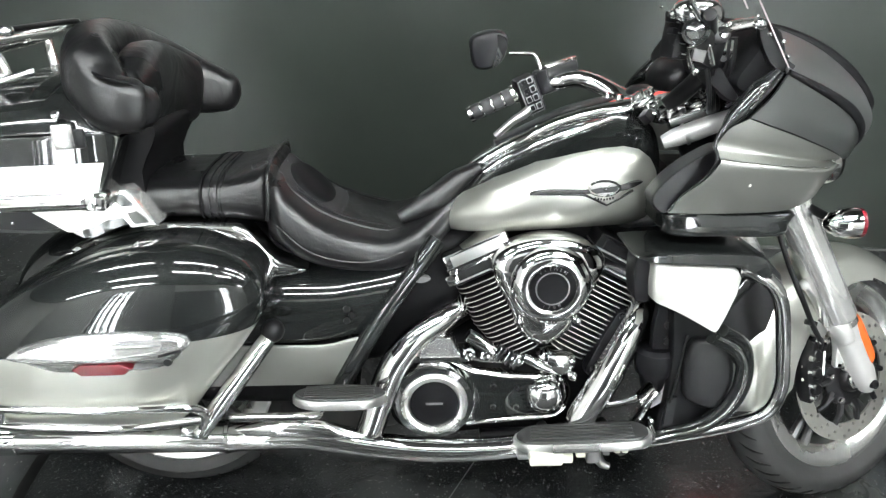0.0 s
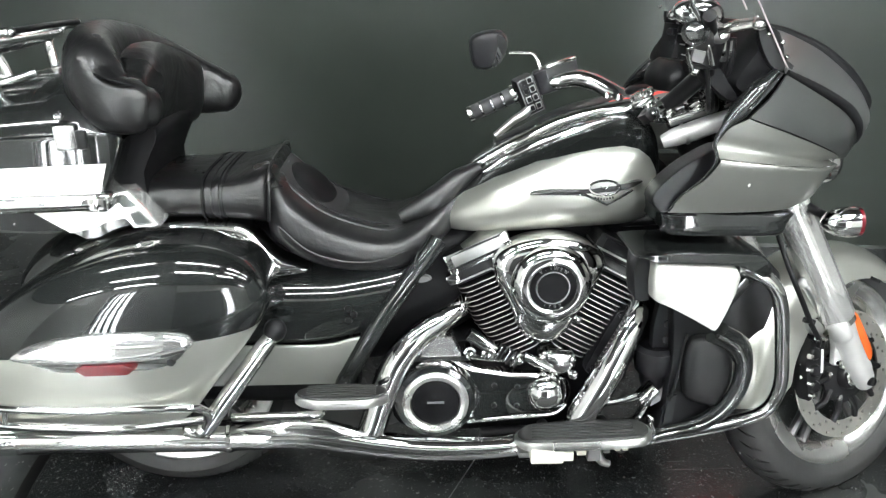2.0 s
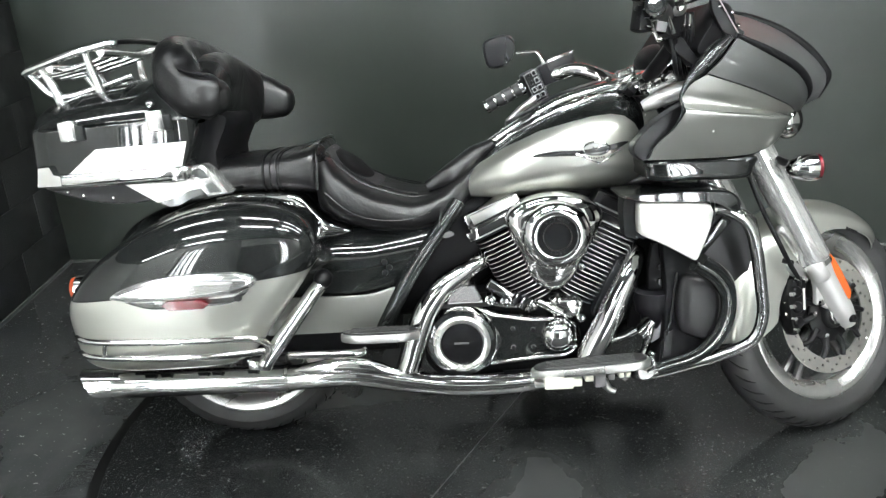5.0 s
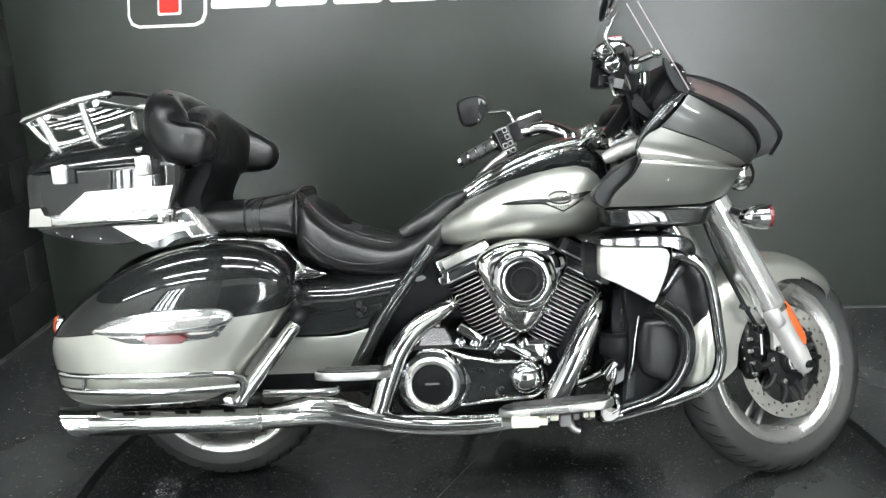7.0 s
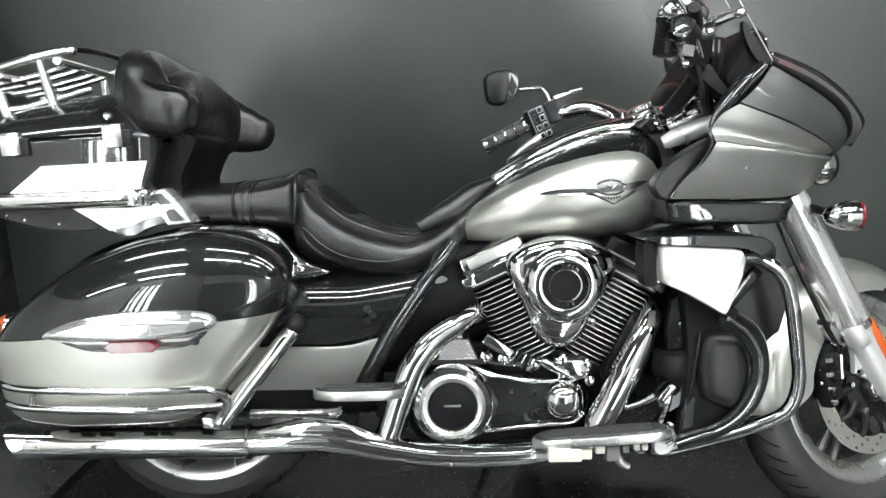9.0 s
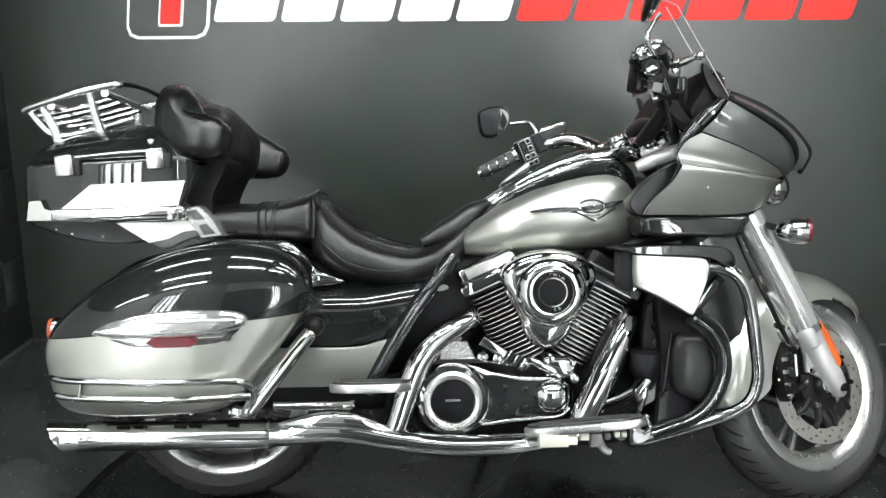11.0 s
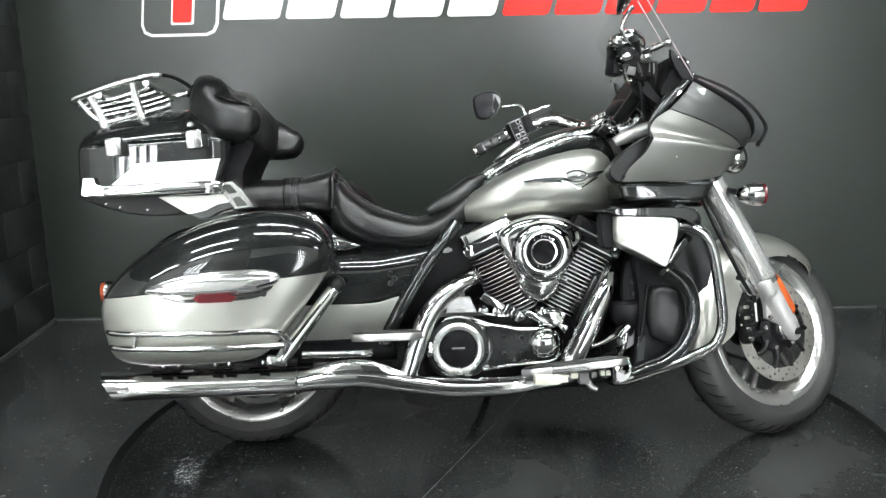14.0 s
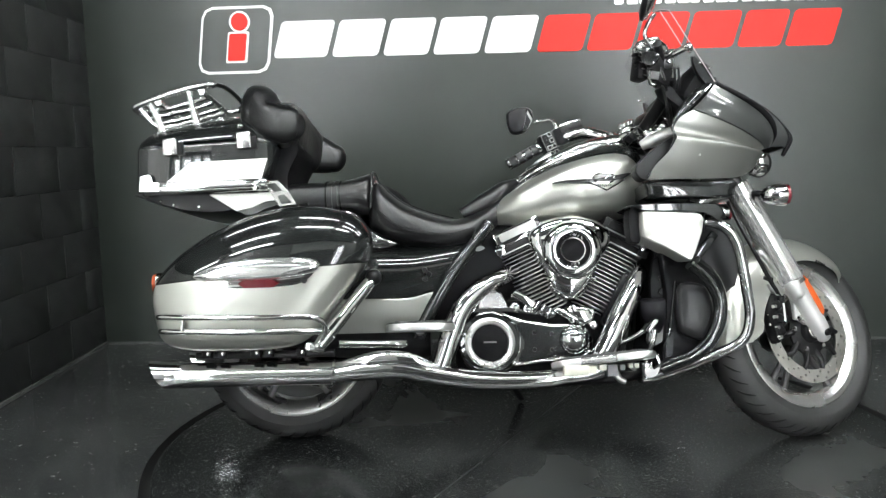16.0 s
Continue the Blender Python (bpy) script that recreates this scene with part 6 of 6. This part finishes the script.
pieces = [part("upper_panel", thicken(grid([[p + Vector((0, 0.003, 0.001)) for p in map(Vector, crease)], notched(between(crease, upper, 0.30, -0.024), 0.440, 0.943), notched(between(crease, upper, 0.62, -0.012), 0.452, 0.972), upper], 4, 5), 0.002), silver_shaded, fairing, "", 50),
          part("black_panel", thicken(grid([[p + Vector((0, 0.002, 0.002)) for p in map(Vector, upper)], between(upper, brow, 0.5, 0.006), brow], 5, 5), 0.006), grey_gloss, fairing, "gloss dark grey upper panel", 50),
          part("top_panel", thicken(grid([[p + Vector((0, 0.002, 0.003)) for p in map(Vector, brow)], between(brow, crown, 0.5, 0.02), crown], 6, 5), 0.006), smoked, fairing, "smoked dark grey top", 50),
          part("edge_band", tube([Vector(p) + Vector((0.004, -0.002, 0.006)) for p in brow], [0.006, 0.0095, 0.011, 0.012, 0.012, 0.010, 0.005], 6, 12), dull_black, fairing, "black edge moulding"),
          part("rear_edge", tube([(0.368, -0.340, 0.804), (0.392, -0.346, 0.838), (0.427, -0.366, 0.877), (0.444, -0.382, 0.918), (0.440, -0.376, 0.949), (0.457, -0.372, 0.981), (0.488, -0.356, 1.010), (0.531, -0.343, 1.052), (0.568, -0.333, 1.085)], [0.004, 0.004, 0.004, 0.004, 0.004, 0.008, 0.020, 0.022, 0.010], 5, 12), black_gloss, fairing, "gloss black rear edge"),
          # chrome sliver drawn as the white highlight of the gloss black edge
          part("edge_strip", tube([(0.503, -0.376, 1.018), (0.541, -0.362, 1.054), (0.570, -0.349, 1.083)], [0.003, 0.005, 0.003], 4, 8), chrome, fairing, "bright strip painting the highlight on the black edge"),
          part("scuff", block((0.520, -0.3735, 0.868), (0.004, 0.002, 0.012), (0, 10, 0), 0.0008), white_paint, fairing)]
other = mirrored(fairing)
part("screen_ridge", tube([(0.650, 0, 1.162), (0.725, 0, 1.140), (0.815, 0, 1.100), (0.887, 0, 1.049), (0.932, 0, 0.998), (0.946, 0, 0.968), (0.922, 0, 0.915)], [0.008, 0.014, 0.016, 0.016, 0.015, 0.012, 0.006], 6, 12), dull_black, bike, "black centre ridge")
lamp = part("headlight", ball((0.735, 0, 0.878), (0.095, 0.235, 0.052), (0, -12, 0), 32, 18), chrome, bike, "chrome headlight in the nose")
for sd in (-1, 1):
    part("side_lamp", ball((0.770, 0.165 * sd, 0.870), (0.045, 0.065, 0.052), (0, -12, 18 * sd), 20, 12), chrome, lamp, "chrome lamp bezel")
part("lens", ball((0.748, 0, 0.880), (0.092, 0.20, 0.043), (0, -12, 0), 28, 16), mirror_glass, lamp)
part("dash", slab([(0.545, 1.02), (0.480, 1.06), (0.510, 1.12), (0.550, 1.172), (0.585, 1.168), (0.605, 1.11), (0.66, 1.06), (0.70, 0.95), (0.62, 0.86), (0.585, 0.90), (0.575, 0.97)], [(-0.30, 0.80), (-0.285, 0.93), (-0.25, 1.0), (0.25, 1.0), (0.285, 0.93), (0.30, 0.80)], 4), dull_black, bike, "black instrument dash")
part("dash_pod", ball((0.468, 0.06, 1.035), (0.045, 0.10, 0.055), (0, 30, 0), 20, 12), plastic, bike, "black rounded gauge pod")
part("stay_ring", tube([(0.428, -0.217, 0.9415), (0.434, -0.218, 0.944)], 0.0245, 2, 16), satin, bike)
for y in (-0.10, 0.10):
    g = part("gauge", turned([(0.058, 0.0), (0.060, 0.012), (0.052, 0.016), (0.048, 0.008)], (0.495, y, 1.010), (-0.75, 0, 0.65), 32, caps=False), chrome, bike, "chrome-ringed gauge")
    part("gauge_face", turned([(0.001, 0.008), (0.050, 0.008), (0.050, 0.0)], (0.495, y, 1.010), (-0.75, 0, 0.65), 32), pad_black, g)
for sd in (-1, 1):
    part("inner_panel", slab([(0.335, 0.835), (0.375, 0.880), (0.425, 0.915), (0.478, 0.936), (0.495, 0.890), (0.435, 0.842), (0.372, 0.800), (0.345, 0.805)], plate(0.27 * sd, 0.335 * sd, 0.02), 3), plastic, bike, "black inner fairing panel")
    part("belly_panel", slab([(0.378, 0.798), (0.52, 0.795), (0.645, 0.793), (0.640, 0.765), (0.622, 0.738), (0.50, 0.740), (0.385, 0.743), (0.370, 0.770)], [(0.05 * sd, 0.97), (0.300 * sd, 1.0), (0.314 * sd, 0.975), (0.322 * sd, 0.92), (0.327 * sd, 0.82), (0.329 * sd, 0.6)], 3), black_gloss, bike, "gloss black lower fairing panel")
    part("fairing_stay", tube([(0.30, 0.05 * sd, 0.70), (0.45, 0.12 * sd, 0.73), (0.62, 0.15 * sd, 0.76)], 0.018, 4, 10), engine_black, bike)
    sig = part("turn_signal", turned([(0.004, -0.062), (0.020, -0.052), (0.031, -0.030), (0.035, -0.005), (0.035, 0.012)], (0.800, 0.262 * sd, 0.752), (1, 0, 0), 28), chrome, bike, "chrome bullet turn signal")
    part("lens", turned([(0.034, 0.012), (0.033, 0.022), (0.022, 0.029), (0.001, 0.031)], (0.800, 0.262 * sd, 0.752), (1, 0, 0), 28), red_lens, sig, "red-tinted lens")
    part("signal_stem", tube([(0.775, 0.255 * sd, 0.752), (0.745, 0.20 * sd, 0.765), (0.73, 0.12 * sd, 0.78)], 0.011, 4, 10), engine_black, bike)
    tail = part("tail_signal", turned([(0.004, -0.05), (0.022, -0.042), (0.032, -0.02), (0.034, 0.008)], (-1.135, 0.235 * sd, 0.522), (-1, 0, 0), 24), chrome, bike, "chrome rear turn signal")
    part("lens", turned([(0.033, 0.008), (0.030, 0.02), (0.001, 0.026)], (-1.135, 0.235 * sd, 0.522), (-1, 0, 0), 24), amber_lens, tail, "amber lens")
part("rear_fender", pad([(-1.09, 0, 0.49), (-1.05, 0, 0.58), (-0.96, 0, 0.64), (-0.80, 0, 0.66), (-0.60, 0, 0.65)], [0.03, 0.05, 0.06, 0.06, 0.05], [0.09, 0.12, 0.13, 0.13, 0.12]), black_gloss, bike, "black rear mudguard", 60)
part("plate_bracket", block((-1.10, 0, 0.40), (0.02, 0.22, 0.16), (0, 15, 0), 0.006), plastic, bike)

# windscreen
rows = []
for f in (0.0, 0.5, 1.0):
    rows.append([(0.585 + 0.10 * math.cos(v * 1.35) - (0.105 + 0.09 * math.cos(v * 1.35)) * f - 0.02, 0.335 * v * (1 - 0.06 * f), 1.085 + 0.05 * math.cos(v * 1.4) + 0.225 * f + 0.04 * f * math.cos(v * 1.4)) for v in (-1, -0.66, -0.33, 0, 0.33, 0.66, 1)])
screen = part("windscreen", thicken(grid(rows, 6, 4), 0.003), thin_clear, bike, "clear acrylic windscreen", 60)
screen.visible_shadow = False
for points in ([r[0] for r in rows], rows[2][:4], [(x - 0.030, y - 0.004, z - 0.004) for x, y, z in (r[0] for r in rows[1:])]):
    part("screen_rim", tube(points, 0.0016, 8, 6), rim_acrylic, screen, "pale polished edge of the windscreen")
for sd in (-1, 1):
    part("screen_base", slab([(0.526, 1.181), (0.540, 1.172), (0.572, 1.120), (0.610, 1.094), (0.590, 1.080), (0.556, 1.100), (0.530, 1.150)], plate(0.298 * sd, 0.318 * sd, 0.02), 2), plastic, bike, "black screen base moulding")
    for bx, bz in ((0.548, 1.158), (0.578, 1.142)):
        part("base_bolt", ball((bx, 0.318 * sd, bz), (0.005, 0.004, 0.005), (0, 0, 0), 10, 6), chrome, bike)
for v, f in ((-0.97, 0.42), (-0.9, 0.05), (0.9, 0.05), (0.97, 0.42)):
    part("screen_bolt", ball((0.585 + 0.10 * math.cos(v * 1.35) - 0.195 * f - 0.012, 0.335 * v * 1.0, 1.085 + 0.05 * math.cos(v * 1.4) + 0.23 * f), (0.005, 0.005, 0.005), (0, 0, 0), 10, 6), chrome, screen)

# ---------------------------------------------------------------- handlebars, turned with the front wheel
bars = part("handlebar", tube([(0.405, -0.12, 0.985), (0.385, -0.05, 0.988), (0.345, 0.035, 0.995), (0.295, 0.078, 1.018), (0.252, 0.092, 1.028), (0.208, 0.102, 1.020), (0.16, 0.122, 1.010), (0.10, 0.14, 0.978)], [0.014, 0.018, 0.021, 0.022, 0.022, 0.021, 0.016, 0.013], 7, 18), chrome, bike, "chrome handlebar turned to full left")
part("bar_right", tube([(0.405, -0.12, 0.985), (0.430, -0.165, 1.02), (0.458, -0.22, 1.075), (0.455, -0.27, 1.125), (0.425, -0.33, 1.165), (0.398, -0.395, 1.198)], [0.016, 0.020, 0.020, 0.018, 0.015, 0.013], 7, 16), engine_black, bars)


def grip(a, b, name):
    a, b = Vector(a), Vector(b)
    g = part(name, tube([a.lerp(b, f) for f in (0, 0.05, 0.5, 0.95, 1)], [0.014, 0.0205, 0.0205, 0.0205, 0.016], 2, 16, smooth=False), grip_rubber, bars, "black rubber grip with chrome bands")
    for f in (0.25, 0.5, 0.75):
        part("band", tube([a.lerp(b, f - 0.02), a.lerp(b, f + 0.02)], 0.0215, 2, 16), chrome, bars)
    part("end_cap", tube([a.lerp(b, 0.97), a.lerp(b, 1.06), a.lerp(b, 1.09)], [0.0215, 0.0215, 0.012], 2, 16, smooth=False), chrome, bars, "chrome end cap")


grip((0.103, 0.136, 0.985), (-0.002, 0.158, 0.934), "grip")
part("grip_flange", tube([(0.100, 0.137, 0.984), (0.108, 0.135, 0.988)], 0.026, 2, 18), chrome, bars)
part("grip", tube([(0.428, -0.300, 1.140), (0.405, -0.335, 1.155), (0.388, -0.360, 1.164)], [0.022, 0.0255, 0.0255], 3, 22, smooth=False), rubber, bars, "black throttle grip")
part("end_cap", turned([(0.001, 0.004), (0.019, 0.004), (0.020, 0.007), (0.0265, 0.006), (0.0275, -0.004), (0.0265, -0.010)], (0.384, -0.366, 1.166), (-0.42, -0.90, 0.12), 28), black_gloss, bars, "gloss black bar end")
part("end_pad", turned([(0.001, 0.0065), (0.017, 0.006), (0.019, 0.003)], (0.384, -0.366, 1.166), (-0.42, -0.90, 0.12), 24), black_gloss, bars)
part("master_cylinder", pad([(0.345, -0.340, 1.196), (0.36, -0.342, 1.200), (0.40, -0.338, 1.203), (0.428, -0.325, 1.192), (0.440, -0.318, 1.182)], [0.010, 0.022, 0.026, 0.022, 0.010], [0.012, 0.026, 0.030, 0.026, 0.012]), chrome, bars, "chrome brake fluid reservoir", 60)
part("cylinder_cap", turned([(0.001, 0.010), (0.020, 0.009), (0.024, 0.004), (0.024, -0.006)], (0.398, -0.338, 1.226), (-0.1, -0.25, 1), 20), chrome, bars)
part("throttle_case", block((0.430, -0.300, 1.125), (0.050, 0.055, 0.070), (0, 18, 25), 0.014), engine_black, bars, "gloss black throttle housing")
part("lever_boss", ball((0.444, -0.328, 1.160), (0.022, 0.018, 0.020), (0, 15, 0), 16, 10), satin, bars)
part("boss_bolt", turned([(0.001, 0.008), (0.008, 0.007), (0.010, 0)], (0.446, -0.345, 1.160), sides=10), chrome, bars)
pod = part("switch_pod", block((0.137, 0.122, 0.986), (0.050, 0.060, 0.098), (0, -24, 10), 0.010), plastic, bars, "black switch pod with grey buttons")
part("pod_seam", block((0.139, 0.092, 0.986), (0.044, 0.004, 0.092), (0, -24, 10), 0.002), plastic_grey, bars)
part("pod_face", block((0.139, 0.0905, 0.986), (0.038, 0.004, 0.086), (0, -24, 10), 0.002), plastic, bars)
for k in range(4):
    for j in range(2):
        place = (0.117 + 0.016 * j + 0.0088 * k, 0.0885, 1.018 - 0.0205 * k + 0.007 * j)
        part("button_edge", block(place, (0.0145, 0.004, 0.0165), (0, -24, 10), 0.002), satin, bars)
        part("button", block((place[0], place[1] - 0.003, place[2]), (0.011, 0.006, 0.013), (0, -24, 10), 0.003), pad_black, bars)
part("clutch_lever", tube([(0.165, 0.115, 0.985), (0.126, 0.09, 0.945), (0.095, 0.085, 0.926), (0.052, 0.09, 0.887)], [0.009, 0.012, 0.010, 0.009], 5, 10), satin, bars, "satin clutch lever")
part("lever_clamp", block((0.178, 0.113, 1.022), (0.052, 0.045, 0.062), (0, -20, 0), 0.008), pad_black, bars)
part("fluid_box", block((0.212, 0.115, 1.052), (0.082, 0.045, 0.028), (0, -16, 8), 0.006), engine_black, bars, "black fluid box with a chrome lid")
part("box_lid", block((0.209, 0.115, 1.0675), (0.080, 0.043, 0.010), (0, -16, 8), 0.003), chrome, bars)
part("mirror_stem", tube([(0.166, 0.108, 1.035), (0.160, 0.112, 1.060), (0.148, 0.125, 1.084), (0.128, 0.138, 1.086), (0.092, 0.158, 1.085)], 0.0058, 6, 10), chrome, bars, "chrome mirror stem")
mirror_line = [(-0.004, 1.124), (0.038, 1.140), (0.074, 1.136), (0.086, 1.110), (0.072, 1.066), (0.036, 1.045), (0.004, 1.052), (-0.008, 1.092)]
for name, mat, st in (("mirror", pad_black, [(0.150, 0.82), (0.153, 0.93), (0.160, 0.985), (0.170, 1.0), (0.176, 0.98)]), ("mirror_rim", pad_black, [(0.162, 1.0), (0.165, 1.03), (0.176, 1.03), (0.179, 1.0)]), ("mirror_glass", mirror_glass, [(0.176, 0.97), (0.180, 0.95)])):
    part(name, slab(mirror_line, st, 5), mat, bars, "rounded mirror with a dark back" if name == "mirror" else "")
part("mirror_edge", slab([(0.058, 1.131), (0.076, 1.124), (0.085, 1.106), (0.078, 1.080), (0.060, 1.054), (0.046, 1.053), (0.054, 1.080), (0.060, 1.105)], [(0.160, 0.98), (0.1505, 1.0), (0.1495, 0.97)], 2), mirror_glass, bars, "bright glass facet")
part("mirror_stem", tube([(0.385, -0.38, 1.190), (0.362, -0.395, 1.225), (0.375, -0.40, 1.262), (0.392, -0.41, 1.285)], 0.0065, 6, 10), chrome, bars, "chrome mirror stem")
part("mirror", ball((0.372, -0.425, 1.322), (0.018, 0.060, 0.066), (0, 24, -14), 24, 16), engine_black, bars, "oval mirror with a dark back")
part("mirror_rim", ball((0.379, -0.425, 1.325), (0.015, 0.0605, 0.0665), (0, 24, -14), 24, 16), chrome, bars)
part("brake_clamp", block((0.366, -0.305, 1.150), (0.038, 0.050, 0.084), (0, 10, 20), 0.010), plastic, bars, "black switch pod")
for k in range(4):
    part("pod_button", block((0.347 + 0.005 * k, -0.322, 1.186 - 0.022 * k), (0.013, 0.022, 0.013), (0, 10, 20), 0.004), pad_black, bars)
    part("pod_line", block((0.361 + 0.005 * k, -0.3325, 1.180 - 0.020 * k), (0.012, 0.003, 0.0022), (0, 10, 20), 0.0006), satin, bars)
part("brake_lever", tube([(0.440, -0.345, 1.168), (0.458, -0.370, 1.176), (0.486, -0.402, 1.184)], [0.011, 0.016, 0.012], 5, 12, flat=0.7), satin_bright, bars, "bright brake lever")
part("lever_tip", ball((0.486, -0.415, 1.181), (0.013, 0.013, 0.012), (0, 0, 0), 14, 10), chrome, bars)
part("pod_frame", tube([(0.393, -0.342, 1.088), (0.384, -0.344, 1.108), (0.376, -0.345, 1.132), (0.417, -0.345, 1.143), (0.424, -0.344, 1.122), (0.432, -0.340, 1.100)], 0.0052, 1, 8, smooth=False), chrome, bars, "chrome bracket")
part("frame_inset", block((0.403, -0.335, 1.118), (0.026, 0.014, 0.024), (0, 12, 0), 0.003), plastic_grey, bars)
part("frame_knot", ball((0.398, -0.342, 1.088), (0.009, 0.009, 0.008), (0, 0, 0), 10, 8), chrome, bars)
part("hose_pod", slab([(0.425, 1.095), (0.455, 1.100), (0.486, 1.060), (0.508, 1.030), (0.494, 1.020), (0.464, 1.040), (0.436, 1.066)], [(-0.305, 0.85), (-0.295, 1.0), (-0.25, 1.0), (-0.24, 0.85)], 4), dull_black, bars, "black moulded boot under the switch pod")
for k, (x, y) in enumerate(((0.440, -0.275), (0.452, -0.260), (0.465, -0.245), (0.475, -0.22))):
    part("cable", tube([(0.425 + 0.012 * k, -0.315, 1.11), (x, y - 0.03, 1.06), (x + 0.012, y - 0.01, 1.01), (x + 0.035, y * 0.8, 0.99)], 0.0075 if k % 2 else 0.0055, 6, 8), plastic, bars, "black cable")
for x, y, r in ((0.467, -0.302, 0.0038), (0.481, -0.300, 0.0038)):
    part("hose_line", tube([(x, y, 1.145), (x + 0.001, y + 0.005, 1.115), (x - 0.002, y + 0.02, 1.090)], r, 5, 8), chrome, bars, "bright brake line")
    part("hose_sleeve", tube([(x + 0.006, y + 0.006, 1.150), (x + 0.008, y + 0.010, 1.10), (x + 0.004, y + 0.03, 1.06)], 0.007, 5, 8), plastic, bars)
for k in range(30):
    f = (k % 15) / 14
    low = k // 15
    p = Vector((0.378, -0.110, 0.984)).lerp(Vector((0.526, -0.170, 1.022)), f) + Vector((0.005 * math.sin(k * 2.4), -0.012 * low, 0.007 * math.sin(k * 1.7) - 0.020 * low))
    if k % 3 == 0:
        bm = block(p, (0.026, 0.026, 0.017 + 0.008 * (k % 2)), (20 * k, 35, 15 * k), 0.003)
    elif k % 3 == 1:
        bm = turned([(0.001, 0.016), (0.011, 0.014), (0.014, 0.0), (0.009, -0.014)], p, (math.sin(k), -0.8, 0.6), 10)
    else:
        bm = tube([p, p + Vector((0.012, -0.01, 0.012)), p + Vector((0.034, -0.004, 0.010))], 0.0062, 3, 8)
    part("clamp_piece", bm, engine_black if k % 6 == 3 else (chrome, rack_metal)[k % 2], bars, "small chrome clamp piece")
part("clamp_plate", block((0.462, -0.172, 0.978), (0.115, 0.024, 0.020), (0, -20, -6), 0.006), rack_metal, bars, "polished clamp plate")
part("clamp_plate", block((0.362, -0.112, 1.000), (0.052, 0.036, 0.018), (0, -24, 0), 0.006), chrome, bars, "chrome clamp cap")
for k in range(4):
    part("cap_bolt", turned([(0.001, 0.014), (0.007, 0.013), (0.008, 0.0)], (0.343 + 0.013 * k, -0.118 + 0.010 * (k % 2), 1.002 + 0.005 * k), (-0.4, -0.3, 1), 10), rack_metal, bars)
part("clamp_tongue", tube([(0.355, -0.05, 0.985), (0.368, -0.06, 1.012), (0.380, -0.06, 1.020)], [0.009, 0.006, 0.003], 4, 8), chrome, bars)
part("red_switch", block((0.470, -0.10, 1.012), (0.016, 0.02, 0.022), (0, 20, 0), 0.004), red_lens, bike, "small red switch")
part("riser", block((0.40, -0.09, 0.985), (0.07, 0.11, 0.05), (0, -25, 25), 0.012), chrome, bars, "chrome bar clamp")
part("steering_head", tube([(0.48, 0, 0.98), (0.62, 0, 0.72)], 0.045, 2, 20), engine_black, bike)
for k in range(5):
    part("clamp_stud", ball((0.40 + 0.028 * k, -0.13 - 0.012 * (k % 2), 0.985 + 0.010 * k), (0.014, 0.013, 0.013), (0, 0, 0), 12, 8), chrome, bars)
part("clamp_bar", tube([(0.395, -0.13, 0.962), (0.46, -0.14, 0.986), (0.53, -0.14, 1.004)], 0.012, 4, 12), chrome, bars)
part("inner_stay", tube([(0.385, -0.21, 0.924), (0.41, -0.215, 0.935), (0.45, -0.22, 0.950), (0.49, -0.22, 0.965), (0.528, -0.22, 0.980)], [0.014, 0.020, 0.022, 0.021, 0.017], 4, 16), satin_soft, bike, "satin fairing stay")

# ---------------------------------------------------------------- concrete blocks of the side walls
bm = block((0, 0, 0), (0.012, 0.3945, 0.1955), (0, 0, 0), 0.002)
first = part("concrete_block", bm, block_paint, wall_left, "", 30)
mesh = first.data
started = False
for wall, x, end in ((wall_left, LEFT_X - 0.003, WALL_Y), (wall_right, RIGHT_X + 0.003, RIGHT_Y - 0.01)):
    for row in range(13):
        for col in range(4):
            y1 = end - 0.007 - 0.4 * col + (0.2 if row % 2 else 0.0)
            y0 = y1 - 0.386
            if y0 > end - 0.3 or y0 < 0.2:
                if not (row % 2 and col == 0):
                    continue
            if started:
                ob = new("concrete_block", mesh)
                ob.parent = wall
            else:
                ob, started = first, True
            short = row % 2 and col == 0
            ob.scale = (1, 0.47 if short else 1, 1)
            cy = (y1 - 0.2 + y0) / 2 if short else (y0 + y1) / 2
            ob.location = (x + 0.0006 * math.sin(row * 3 + col * 5), cy, 0.1 + 0.2 * row)
